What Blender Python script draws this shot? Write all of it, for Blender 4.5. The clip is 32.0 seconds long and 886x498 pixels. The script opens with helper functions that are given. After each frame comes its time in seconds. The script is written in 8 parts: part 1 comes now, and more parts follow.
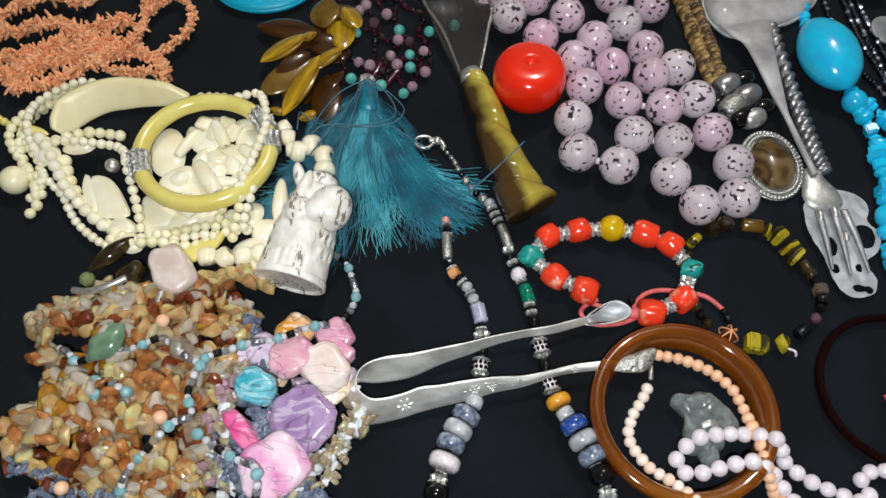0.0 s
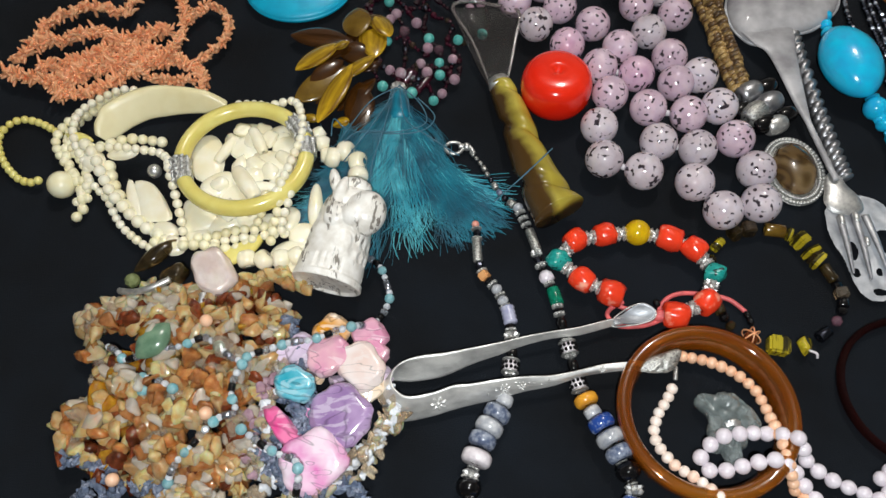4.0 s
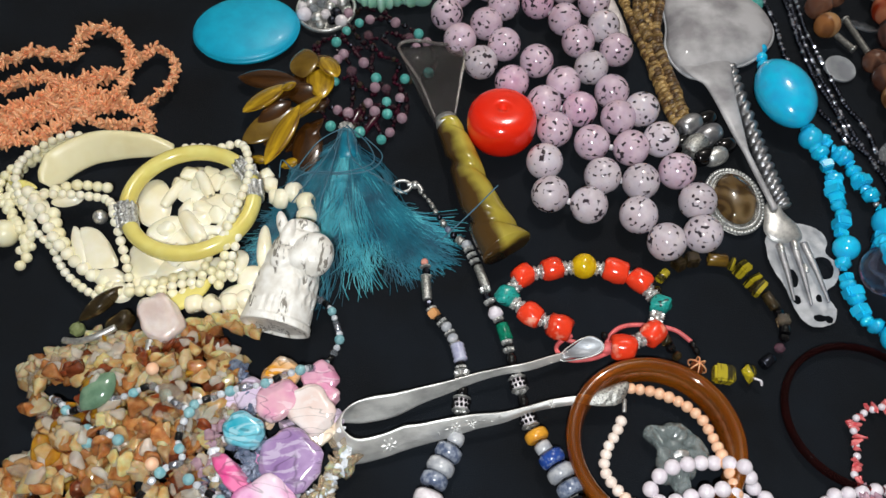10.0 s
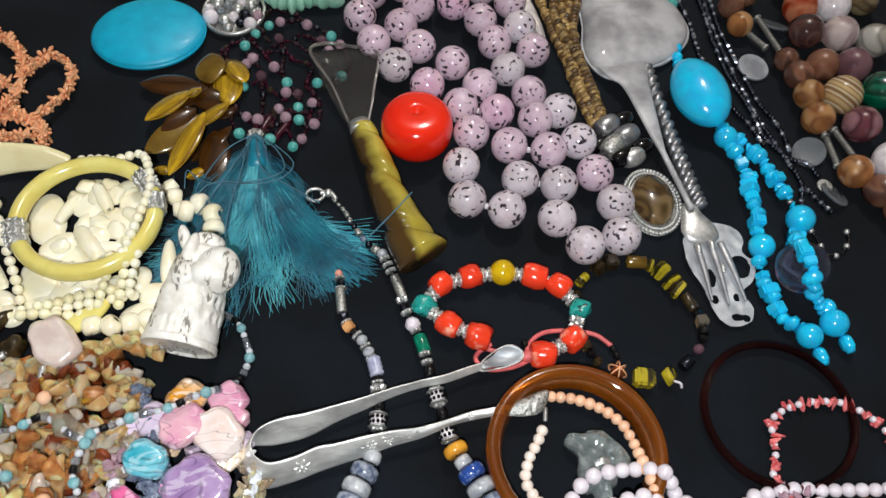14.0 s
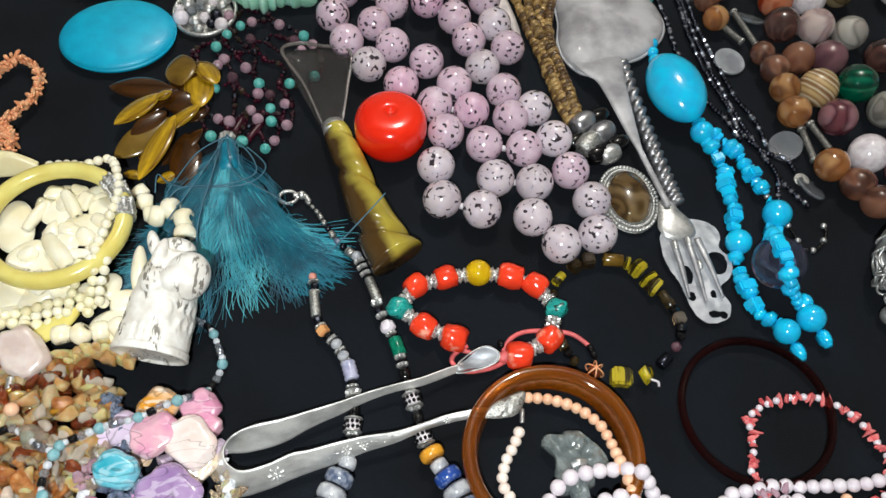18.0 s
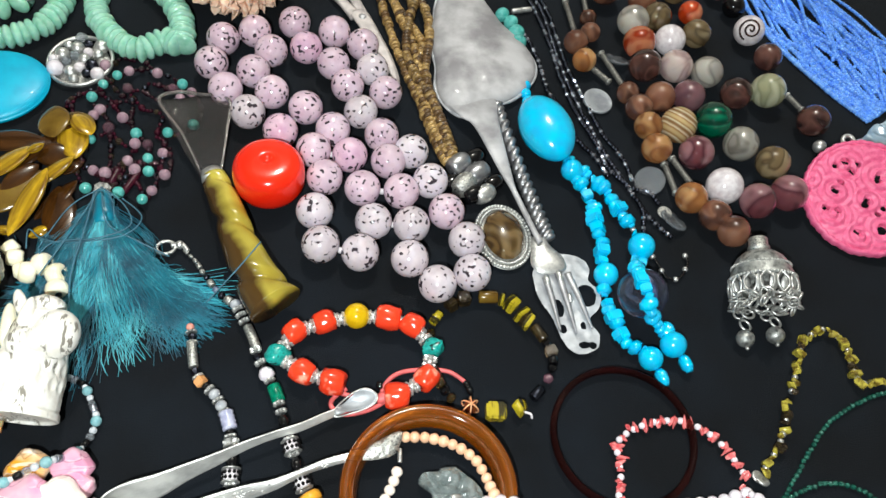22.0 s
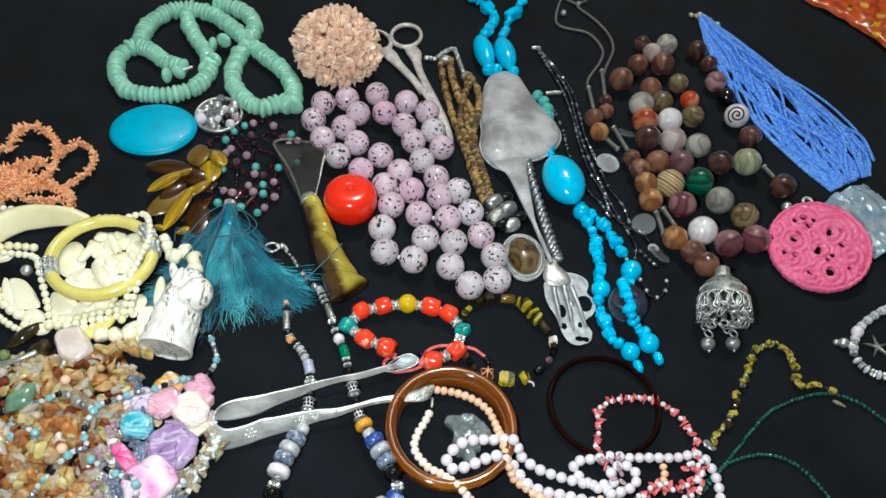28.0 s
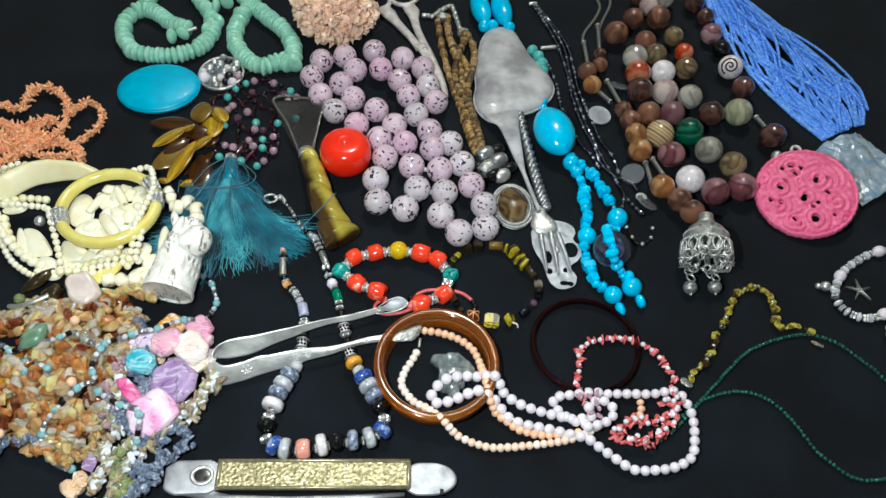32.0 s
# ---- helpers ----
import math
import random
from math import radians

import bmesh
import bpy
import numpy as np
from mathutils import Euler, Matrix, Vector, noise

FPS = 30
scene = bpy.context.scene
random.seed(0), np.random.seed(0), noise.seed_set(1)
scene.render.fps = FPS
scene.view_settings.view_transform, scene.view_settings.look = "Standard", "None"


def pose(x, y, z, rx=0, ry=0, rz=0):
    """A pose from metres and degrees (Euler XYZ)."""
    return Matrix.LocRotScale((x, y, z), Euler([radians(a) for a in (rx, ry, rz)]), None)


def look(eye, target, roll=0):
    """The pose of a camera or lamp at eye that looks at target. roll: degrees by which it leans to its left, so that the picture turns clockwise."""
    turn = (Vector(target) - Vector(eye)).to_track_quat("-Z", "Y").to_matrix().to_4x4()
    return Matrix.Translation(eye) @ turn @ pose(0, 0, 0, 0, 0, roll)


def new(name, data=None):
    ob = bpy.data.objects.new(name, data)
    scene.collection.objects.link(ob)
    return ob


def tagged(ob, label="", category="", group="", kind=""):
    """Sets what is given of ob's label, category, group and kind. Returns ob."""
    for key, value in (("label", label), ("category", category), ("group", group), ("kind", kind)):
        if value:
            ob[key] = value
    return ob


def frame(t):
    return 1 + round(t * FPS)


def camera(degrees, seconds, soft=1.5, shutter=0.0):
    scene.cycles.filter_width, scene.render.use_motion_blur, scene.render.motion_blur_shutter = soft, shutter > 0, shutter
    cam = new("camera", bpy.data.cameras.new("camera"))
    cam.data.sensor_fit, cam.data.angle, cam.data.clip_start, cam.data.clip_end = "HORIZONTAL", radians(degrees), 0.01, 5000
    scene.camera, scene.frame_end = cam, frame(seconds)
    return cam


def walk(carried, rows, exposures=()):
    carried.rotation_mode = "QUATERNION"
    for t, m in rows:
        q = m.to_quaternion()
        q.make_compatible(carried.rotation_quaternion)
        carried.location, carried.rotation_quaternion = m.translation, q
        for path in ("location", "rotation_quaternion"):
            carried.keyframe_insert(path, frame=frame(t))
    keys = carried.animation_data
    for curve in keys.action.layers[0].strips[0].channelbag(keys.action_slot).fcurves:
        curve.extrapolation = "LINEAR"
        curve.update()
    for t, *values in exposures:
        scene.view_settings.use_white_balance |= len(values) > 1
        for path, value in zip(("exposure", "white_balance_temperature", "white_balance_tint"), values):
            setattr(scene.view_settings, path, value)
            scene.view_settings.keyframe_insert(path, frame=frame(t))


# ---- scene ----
cam = camera(60.2, 32.0)
PATH = [
    (0, (0.0737, 0.0749, 0.3086), (-0.0140, 1.2776, -1.9266), -0.6),
    (0.5, (0.0635, 0.0698, 0.3061), (-0.0533, 1.2421, -1.9444), -0.2),
    (1, (0.0610, 0.0698, 0.3086), (-0.0737, 1.2344, -1.9444), -0.7),
    (1.5, (0.0610, 0.0686, 0.3111), (-0.0737, 1.2459, -1.9355), -0.9),
    (2, (0.0622, 0.0698, 0.3137), (-0.0724, 1.2560, -1.9279), -1.1),
    (2.5, (0.0635, 0.0686, 0.3162), (-0.0800, 1.2662, -1.9190), -2.0),
    (3, (0.0635, 0.0698, 0.3200), (-0.0749, 1.2636, -1.9177), -2.1),
    (3.5, (0.0648, 0.0711, 0.3200), (-0.0724, 1.2611, -1.9202), -2.4),
    (5.5, (0.0686, 0.0711, 0.3226), (-0.0343, 1.2954, -1.9012), -1.3),
    (6, (0.0673, 0.0711, 0.3226), (-0.0203, 1.3056, -1.8961), -1.0),
    (6.5, (0.0698, 0.0724, 0.3239), (-0.0191, 1.3056, -1.8948), -1.1),
    (7, (0.0711, 0.0737, 0.3264), (-0.0191, 1.3094, -1.8910), -1.5),
    (7.5, (0.0737, 0.0749, 0.3264), (0.0051, 1.3348, -1.8783), -0.6),
    (8, (0.0762, 0.0775, 0.3239), (0.0229, 1.3386, -1.8796), -0.4),
    (8.5, (0.0749, 0.0762, 0.3239), (0.0330, 1.3398, -1.8783), 0.3),
    (9, (0.0762, 0.0762, 0.3239), (0.0305, 1.3310, -1.8834), -0.0),
    (9.5, (0.0762, 0.0762, 0.3251), (0.0279, 1.3373, -1.8796), -0.2),
    (10, (0.0762, 0.0762, 0.3251), (0.0381, 1.3462, -1.8745), 0.1),
    (10.5, (0.0762, 0.0762, 0.3251), (0.0368, 1.3437, -1.8758), -0.1),
    (11, (0.0762, 0.0749, 0.3251), (0.0229, 1.3386, -1.8771), -0.5),
    (11.5, (0.0800, 0.0787, 0.3251), (0.0559, 1.3487, -1.8745), 0.4),
    (12, (0.0838, 0.0800, 0.3239), (0.1257, 1.3741, -1.8618), 2.5),
    (12.5, (0.0864, 0.0825, 0.3188), (0.1727, 1.3424, -1.8847), 4.0),
    (13, (0.0876, 0.0838, 0.3188), (0.1905, 1.3462, -1.8821), 4.6),
    (13.5, (0.0914, 0.0838, 0.3200), (0.2121, 1.3614, -1.8720), 4.7),
    (14, (0.0902, 0.0851, 0.3175), (0.2337, 1.3576, -1.8758), 5.5),
    (14.5, (0.0927, 0.0851, 0.3175), (0.2400, 1.3551, -1.8771), 5.4),
    (15, (0.0940, 0.0851, 0.3188), (0.2426, 1.3538, -1.8771), 5.3),
    (15.5, (0.0953, 0.0876, 0.3188), (0.2553, 1.3538, -1.8771), 5.5),
    (17.5, (0.0965, 0.0889, 0.3162), (0.2680, 1.3348, -1.8910), 6.0),
    (18, (0.0978, 0.0889, 0.3162), (0.2718, 1.3462, -1.8834), 5.8),
    (18.5, (0.1016, 0.0902, 0.3175), (0.2946, 1.3551, -1.8771), 6.3),
    (19, (0.1105, 0.0940, 0.3150), (0.3607, 1.3538, -1.8771), 7.4),
    (19.5, (0.1168, 0.0965, 0.3162), (0.4216, 1.3818, -1.8542), 8.2),
    (20, (0.1245, 0.0953, 0.3175), (0.5182, 1.4491, -1.7958), 10.3),
    (20.5, (0.1219, 0.0940, 0.3239), (0.5067, 1.4097, -1.8148), 10.7),
    (21, (0.1207, 0.0927, 0.3264), (0.5118, 1.3995, -1.8161), 11.4),
    (21.5, (0.1219, 0.0889, 0.3327), (0.5207, 1.4059, -1.8034), 11.8),
    (22, (0.1219, 0.0902, 0.3315), (0.5296, 1.3894, -1.8123), 11.8),
    (22.5, (0.1232, 0.0914, 0.3302), (0.5334, 1.3767, -1.8225), 11.8),
    (23, (0.1207, 0.0902, 0.3302), (0.5194, 1.3792, -1.8212), 11.6),
    (23.5, (0.1168, 0.0889, 0.3340), (0.4902, 1.3754, -1.8250), 11.0),
    (24, (0.1118, 0.0864, 0.3366), (0.4559, 1.4008, -1.8085), 10.2),
    (24.5, (0.1118, 0.0851, 0.3366), (0.4496, 1.3932, -1.8148), 10.1),
    (25, (0.1118, 0.0851, 0.3340), (0.4458, 1.3741, -1.8288), 10.3),
    (25.5, (0.1118, 0.0864, 0.3366), (0.4534, 1.3805, -1.8212), 10.4),
    (27.5, (0.1245, 0.0013, 0.3835), (0.3569, 1.5431, -1.6205), 7.5),
    (28, (0.1194, -0.0178, 0.4077), (0.3302, 1.5456, -1.5824), 7.3),
    (28.5, (0.1422, -0.0343, 0.3962), (0.4978, 1.4808, -1.6104), 10.9),
    (28.7, (0.1500, -0.0310, 0.3970), (0.4250, 1.1660, -1.1810), 10.3),
    (29, (0.1537, -0.0330, 0.4026), (0.3962, 1.4592, -1.6383), 7.4),
    (29.2, (0.1461, -0.0406, 0.4077), (0.2972, 1.4808, -1.6205), 5.3),
    (29.5, (0.1473, -0.0368, 0.4051), (0.2896, 1.4440, -1.6535), 5.1),
    (30, (0.1461, -0.0343, 0.4039), (0.2807, 1.4237, -1.6713), 5.0),
    (30.5, (0.1461, -0.0394, 0.4077), (0.2489, 1.4351, -1.6573), 4.2),
    (31, (0.1461, -0.0419, 0.4128), (0.2362, 1.4516, -1.6396), 3.7),
    (31.5, (0.1448, -0.0445, 0.4140), (0.2324, 1.4567, -1.6332), 3.7),
    (32, (0.1448, -0.0419, 0.4153), (0.2578, 1.4478, -1.6396), 4.2),
]
walk(cam, [(t, look(eye, target, roll)) for t, eye, target, roll in PATH],
     [(0, -0.04, 6500, 10), (8, 0.0, 6500, 11), (15, 0.08, 6500, 11), (18, 0.2, 6500, 9), (20, 0.66, 6480, 6), (25.5, 0.64, 6450, 4), (28, 0.30, 6170, 2), (32, 0.25, 6170, 2)])

# ---- world, light ----
MM = 0.001
world = bpy.data.worlds.new("room_air")
scene.world = world
world.use_nodes = True
world.node_tree.nodes["Background"].inputs[0].default_value = (0.5, 0.55, 0.65, 1)
world.node_tree.nodes["Background"].inputs[1].default_value = 0.05


def point_lamp(name, at, watts, radius, colour):
    data = bpy.data.lights.new(name, "POINT")
    data.energy, data.shadow_soft_size, data.color = watts, radius, colour
    lamp = new(name, data)
    lamp.location = at
    return lamp


point_lamp("phone_light", (0.073, 0.02, 0.385), 6.0, 0.006, (0.94, 0.98, 1.0))
# unseen lamp, added as fill for the far side of the table
point_lamp("ceiling_bulb", (0.30, 1.10, 1.55), 32, 0.05, (1.0, 0.96, 0.92))


# ---- materials ----
def lin(r, g, b):
    f = lambda c: (c / 255 / 12.92) if c <= 10 else ((c / 255 + 0.055) / 1.055) ** 2.4
    return (f(r), f(g), f(b), 1)


def mat(name, a, b=None, rough=0.3, metal=0.0, scale=0.25, detail=4, sharp=(0.35, 0.65), trans=0.0, ior=1.5, sss=0.0,
        bump=0.0, bump_scale=1.5, coat=0.0, vary=0.0, spots=None, sheen=0.0, rough_b=None, stretch=None, local=False, deep=2.0):
    """a, b: two sRGB colours mixed by a noise of that scale per mm; spots: (colour, scale, amount) of dark flecks; deep: how far light wanders inside, in mm; local: noise in the piece's own coordinates."""
    m = bpy.data.materials.new(name)
    m.use_nodes = True
    nt = m.node_tree
    n, link = nt.nodes, nt.links.new
    p = n["Principled BSDF"]
    p.inputs["Roughness"].default_value, p.inputs["Metallic"].default_value = rough, metal
    p.inputs["IOR"].default_value = ior
    p.inputs["Transmission Weight"].default_value = trans
    p.inputs["Coat Weight"].default_value = coat
    p.inputs["Coat Roughness"].default_value = 0.08
    p.inputs["Sheen Weight"].default_value = sheen
    if sss:
        p.inputs["Subsurface Weight"].default_value = sss
        p.inputs["Subsurface Radius"].default_value = (1, 0.8, 0.6) if deep < 3 else (1, 0.62, 0.36)
        p.inputs["Subsurface Scale"].default_value = deep * 0.001
    geo = n.new("ShaderNodeNewGeometry")
    mm = n.new("ShaderNodeVectorMath")
    mm.operation = "MULTIPLY"
    mm.inputs[1].default_value = tuple((1 if local else 1000) * s for s in (stretch or (1, 1, 1)))
    link(n.new("ShaderNodeTexCoord").outputs["Object"] if local else geo.outputs["Position"], mm.inputs[0])
    place = mm.outputs[0]
    noise_tex = n.new("ShaderNodeTexNoise")
    noise_tex.inputs["Scale"].default_value, noise_tex.inputs["Detail"].default_value = scale, detail
    link(place, noise_tex.inputs["Vector"])
    ramp = n.new("ShaderNodeValToRGB")
    ramp.color_ramp.elements[0].position, ramp.color_ramp.elements[1].position = sharp
    ramp.color_ramp.elements[0].color, ramp.color_ramp.elements[1].color = lin(*a), lin(*(b or [c * 0.86 for c in a]))
    link(noise_tex.outputs["Fac"], ramp.inputs[0])
    colour = ramp.outputs[0]
    if spots:
        fleck, big = n.new("ShaderNodeTexNoise"), n.new("ShaderNodeTexNoise")
        fleck.inputs["Scale"].default_value, fleck.inputs["Detail"].default_value = spots[1], 0.3
        big.inputs["Scale"].default_value, big.inputs["Detail"].default_value = spots[1] * 0.3, 0
        link(place, fleck.inputs["Vector"]), link(place, big.inputs["Vector"])
        lim = n.new("ShaderNodeMath")
        lim.operation, lim.inputs[1].default_value, lim.inputs[2].default_value = "MULTIPLY_ADD", 0.30, spots[2] - 0.15
        link(big.outputs["Fac"], lim.inputs[0])
        over = n.new("ShaderNodeMath")
        over.operation = "ADD"
        link(fleck.outputs["Fac"], over.inputs[0]), link(lim.outputs[0], over.inputs[1])
        less = n.new("ShaderNodeMapRange")
        less.inputs["From Min"].default_value, less.inputs["From Max"].default_value = 0.685, 0.775
        link(over.outputs[0], less.inputs[0])
        mix = n.new("ShaderNodeMixRGB")
        mix.inputs[2].default_value = lin(*spots[0])
        link(less.outputs[0], mix.inputs[0]), link(colour, mix.inputs[1])
        colour = mix.outputs[0]
    if vary:
        info, hsv = n.new("ShaderNodeObjectInfo"), n.new("ShaderNodeHueSaturation")
        isl = n.new("ShaderNodeMath")
        isl.operation = "ADD"
        link(info.outputs["Random"], isl.inputs[0]), link(geo.outputs["Random Per Island"], isl.inputs[1])
        span = n.new("ShaderNodeMapRange")
        span.inputs["From Max"].default_value = 2.0
        span.inputs["To Min"].default_value, span.inputs["To Max"].default_value = 1 - vary, 1 + vary
        link(isl.outputs[0], span.inputs[0]), link(span.outputs[0], hsv.inputs["Value"]), link(colour, hsv.inputs["Color"])
        colour = hsv.outputs[0]
    link(colour, p.inputs["Base Color"])
    if rough_b is not None:
        span = n.new("ShaderNodeMapRange")
        span.inputs["To Min"].default_value, span.inputs["To Max"].default_value = rough, rough_b
        link(noise_tex.outputs["Fac"], span.inputs[0]), link(span.outputs[0], p.inputs["Roughness"])
    if bump:
        fine, bm_node = n.new("ShaderNodeTexNoise"), n.new("ShaderNodeBump")
        fine.inputs["Scale"].default_value, fine.inputs["Detail"].default_value = bump_scale, 5
        link(place, fine.inputs["Vector"]), link(fine.outputs["Fac"], bm_node.inputs["Height"])
        bm_node.inputs["Strength"].default_value, bm_node.inputs["Distance"].default_value = min(1, bump), 0.0004
        link(bm_node.outputs[0], p.inputs["Normal"])
    return m


def band(name, cols, scale=0.07, rough=0.04, trans=0.28, stripes=0.0):
    """Agate: soft contour bands of several colours; stripes: straight bands instead, that many per mm."""
    m = bpy.data.materials.new(name)
    m.use_nodes = True
    n, link = m.node_tree.nodes, m.node_tree.links.new
    p = n["Principled BSDF"]
    p.inputs["Roughness"].default_value, p.inputs["Transmission Weight"].default_value, p.inputs["Coat Weight"].default_value = rough, trans, 1.0
    p.inputs["Subsurface Weight"].default_value, p.inputs["Subsurface Scale"].default_value, p.inputs["Subsurface Radius"].default_value = 0.5, 0.003, (1, 0.7, 0.5)
    geo, mm, ramp = n.new("ShaderNodeNewGeometry"), n.new("ShaderNodeVectorMath"), n.new("ShaderNodeValToRGB")
    mm.operation = "SCALE"
    mm.inputs["Scale"].default_value = 1000
    link(geo.outputs["Position"], mm.inputs[0])
    if stripes:
        tex = n.new("ShaderNodeTexWave")
        tex.bands_direction = "DIAGONAL"
        tex.inputs["Scale"].default_value, tex.inputs["Distortion"].default_value = stripes, 1.0
    else:
        tex = n.new("ShaderNodeTexNoise")
        tex.inputs["Scale"].default_value, tex.inputs["Detail"].default_value, tex.inputs["Distortion"].default_value = scale * 0.8, 1.2, 0.7
    link(mm.outputs[0], tex.inputs["Vector"]), link(tex.outputs["Fac"], ramp.inputs[0])
    run = cols if stripes else cols + cols[::-1] + cols
    while len(ramp.color_ramp.elements) < len(run):
        ramp.color_ramp.elements.new(0.5)
    for i, c in enumerate(run):
        ramp.color_ramp.elements[i].position = i / (len(run) - 1) if stripes else 0.16 + 0.68 * i / (len(run) - 1)
        ramp.color_ramp.elements[i].color = lin(*c)
    info, hsv, span = n.new("ShaderNodeObjectInfo"), n.new("ShaderNodeHueSaturation"), n.new("ShaderNodeMapRange")
    span.inputs["To Min"].default_value, span.inputs["To Max"].default_value = 0.72, 1.2
    link(info.outputs["Random"], span.inputs[0]), link(span.outputs[0], hsv.inputs["Value"]), link(ramp.outputs[0], hsv.inputs["Color"])
    link(hsv.outputs[0], p.inputs["Base Color"])
    return m


CLOTH = mat("black_felt", (9, 12, 16), (16, 22, 29), 0.95, ior=1.30, scale=0.02, detail=6, bump=0.9, bump_scale=2.2, sheen=0.03)
PLASTER = mat("plaster", (190, 188, 182), (178, 176, 170), 0.9, scale=0.003)
PARQUET = mat("floor_wood", (96, 70, 48), (70, 50, 34), 0.5, scale=0.01)
ROSE_STONE = mat("speckled_lilac_stone", (238, 216, 228), (212, 182, 200), 0.10, scale=0.16, detail=6, sharp=(0.3, 0.7), spots=((66, 57, 64), 0.44, 0.062), coat=0.5, vary=0.12, sss=0.4, trans=0.10)
KNOT = mat("white_cord", (228, 222, 226), None, 0.7)
CHERRY = mat("cherry_red_resin", (246, 50, 24), (236, 38, 16), 0.16, scale=0.05, coat=0.5)
TURQ = mat("dyed_turquoise", (0, 184, 218), (6, 164, 202), 0.45, scale=0.10, bump=0.15, bump_scale=0.4, coat=0.05)
SKY = mat("sky_turquoise", (20, 208, 252), (40, 190, 240), 0.18, scale=0.15, coat=0.4, vary=0.12, sss=0.2)
TURQ_G = mat("green_turquoise", (20, 134, 128), (46, 168, 156), 0.26, scale=0.5, vary=0.15, spots=((24, 60, 58), 0.5, 0.03))
JADE = mat("pale_green_glass", (186, 238, 216), (156, 220, 194), 0.18, scale=0.2, sss=0.6, trans=0.15, coat=0.4, vary=0.12, bump=0.3, bump_scale=0.6)
SILVER = mat("worn_silver", (226, 226, 222), (188, 188, 186), 0.28, 0.8, scale=0.5, rough_b=0.55, bump=0.10, bump_scale=0.9)
SILVER_OLD = mat("oxidised_silver", (210, 210, 204), (104, 104, 102), 0.34, 0.85, scale=1.2, sharp=(0.45, 0.7), rough_b=0.5, bump=0.9, bump_scale=1.6)
SILVER_MATTE = mat("frosted_silver", (186, 190, 194), (140, 144, 150), 0.42, 0.5, scale=0.07, rough_b=0.55, bump=0.4, bump_scale=0.7)
SILVER_BELL = mat("dull_antique_silver", (196, 198, 194), (120, 122, 120), 0.34, 0.7, scale=0.35, detail=6, sharp=(0.4, 0.66), rough_b=0.55, bump=0.8, bump_scale=0.8)
BAR_WIRE = mat("dull_grey_wire", (128, 126, 120), (92, 90, 86), 0.5, 0.3, scale=0.6)
SCISSOR_SILVER = mat("pale_worn_silver", (216, 208, 204), (178, 170, 168), 0.4, 0.3, scale=0.15, detail=6, rough_b=0.6, bump=0.5, bump_scale=0.5)
# silver taken darker: the dark surroundings it mirrors are put into its colour
DARK_SILVER = mat("shaded_silver", (196, 196, 198), (140, 140, 144), 0.28, 0.85, scale=0.15, detail=6, rough_b=0.45, bump=0.4, bump_scale=0.4)
STEEL = mat("polished_steel", (196, 196, 198), (150, 150, 156), 0.40, 0.75, scale=0.12, detail=8, rough_b=0.6, bump=0.2, bump_scale=0.6)
GOLD = mat("gold_plate", (218, 210, 178), (182, 172, 134), 0.36, 0.8, scale=0.4, rough_b=0.4, bump=0.4, bump_scale=1.2)
BLACK = mat("black_glass", (10, 10, 12), (16, 16, 18), 0.08, coat=0.3)
HEMATITE = mat("polished_hematite", (44, 46, 54), (66, 69, 80), 0.26, 0.9, scale=0.8, vary=0.35)
STEEL_BEAD = mat("glinting_hematite", (206, 210, 220), (150, 154, 166), 0.22, 0.9, scale=0.8, vary=0.3)
GARNET = mat("garnet_glass", (52, 12, 28), (88, 28, 50), 0.08, scale=0.6, trans=0.4, vary=0.3)
GARNET_DK = mat("dark_garnet_glass", (34, 14, 24), (58, 24, 38), 0.05, scale=0.6, trans=0.3, vary=0.35, coat=0.5)
QUARTZ_DIM = mat("clear_mauve_quartz", (176, 136, 150), (140, 98, 116), 0.05, scale=0.4, trans=0.75, vary=0.15)
QUARTZ_PINK = mat("pink_quartz", (226, 192, 204), (202, 162, 180), 0.06, scale=0.4, trans=0.5, vary=0.12, coat=0.5)
TEAL_BEAD = mat("aqua_stone", (70, 164, 156), (108, 192, 184), 0.14, scale=0.4, vary=0.18, coat=0.4)
TEAL = mat("teal_silk", (0, 80, 104), (8, 124, 146), 0.36, scale=0.08, vary=0.4, sheen=0.15)
TEAL_LIGHT = mat("light_teal_silk", (24, 148, 170), (88, 196, 208), 0.34, scale=0.08, vary=0.3, sheen=0.15)
THREAD = mat("blue_grey_thread", (74, 120, 140), None, 0.5)
HORN = mat("yellow_horn", (190, 176, 74), (160, 142, 52), 0.16, scale=0.05, detail=2, sss=0.2, coat=0.4)


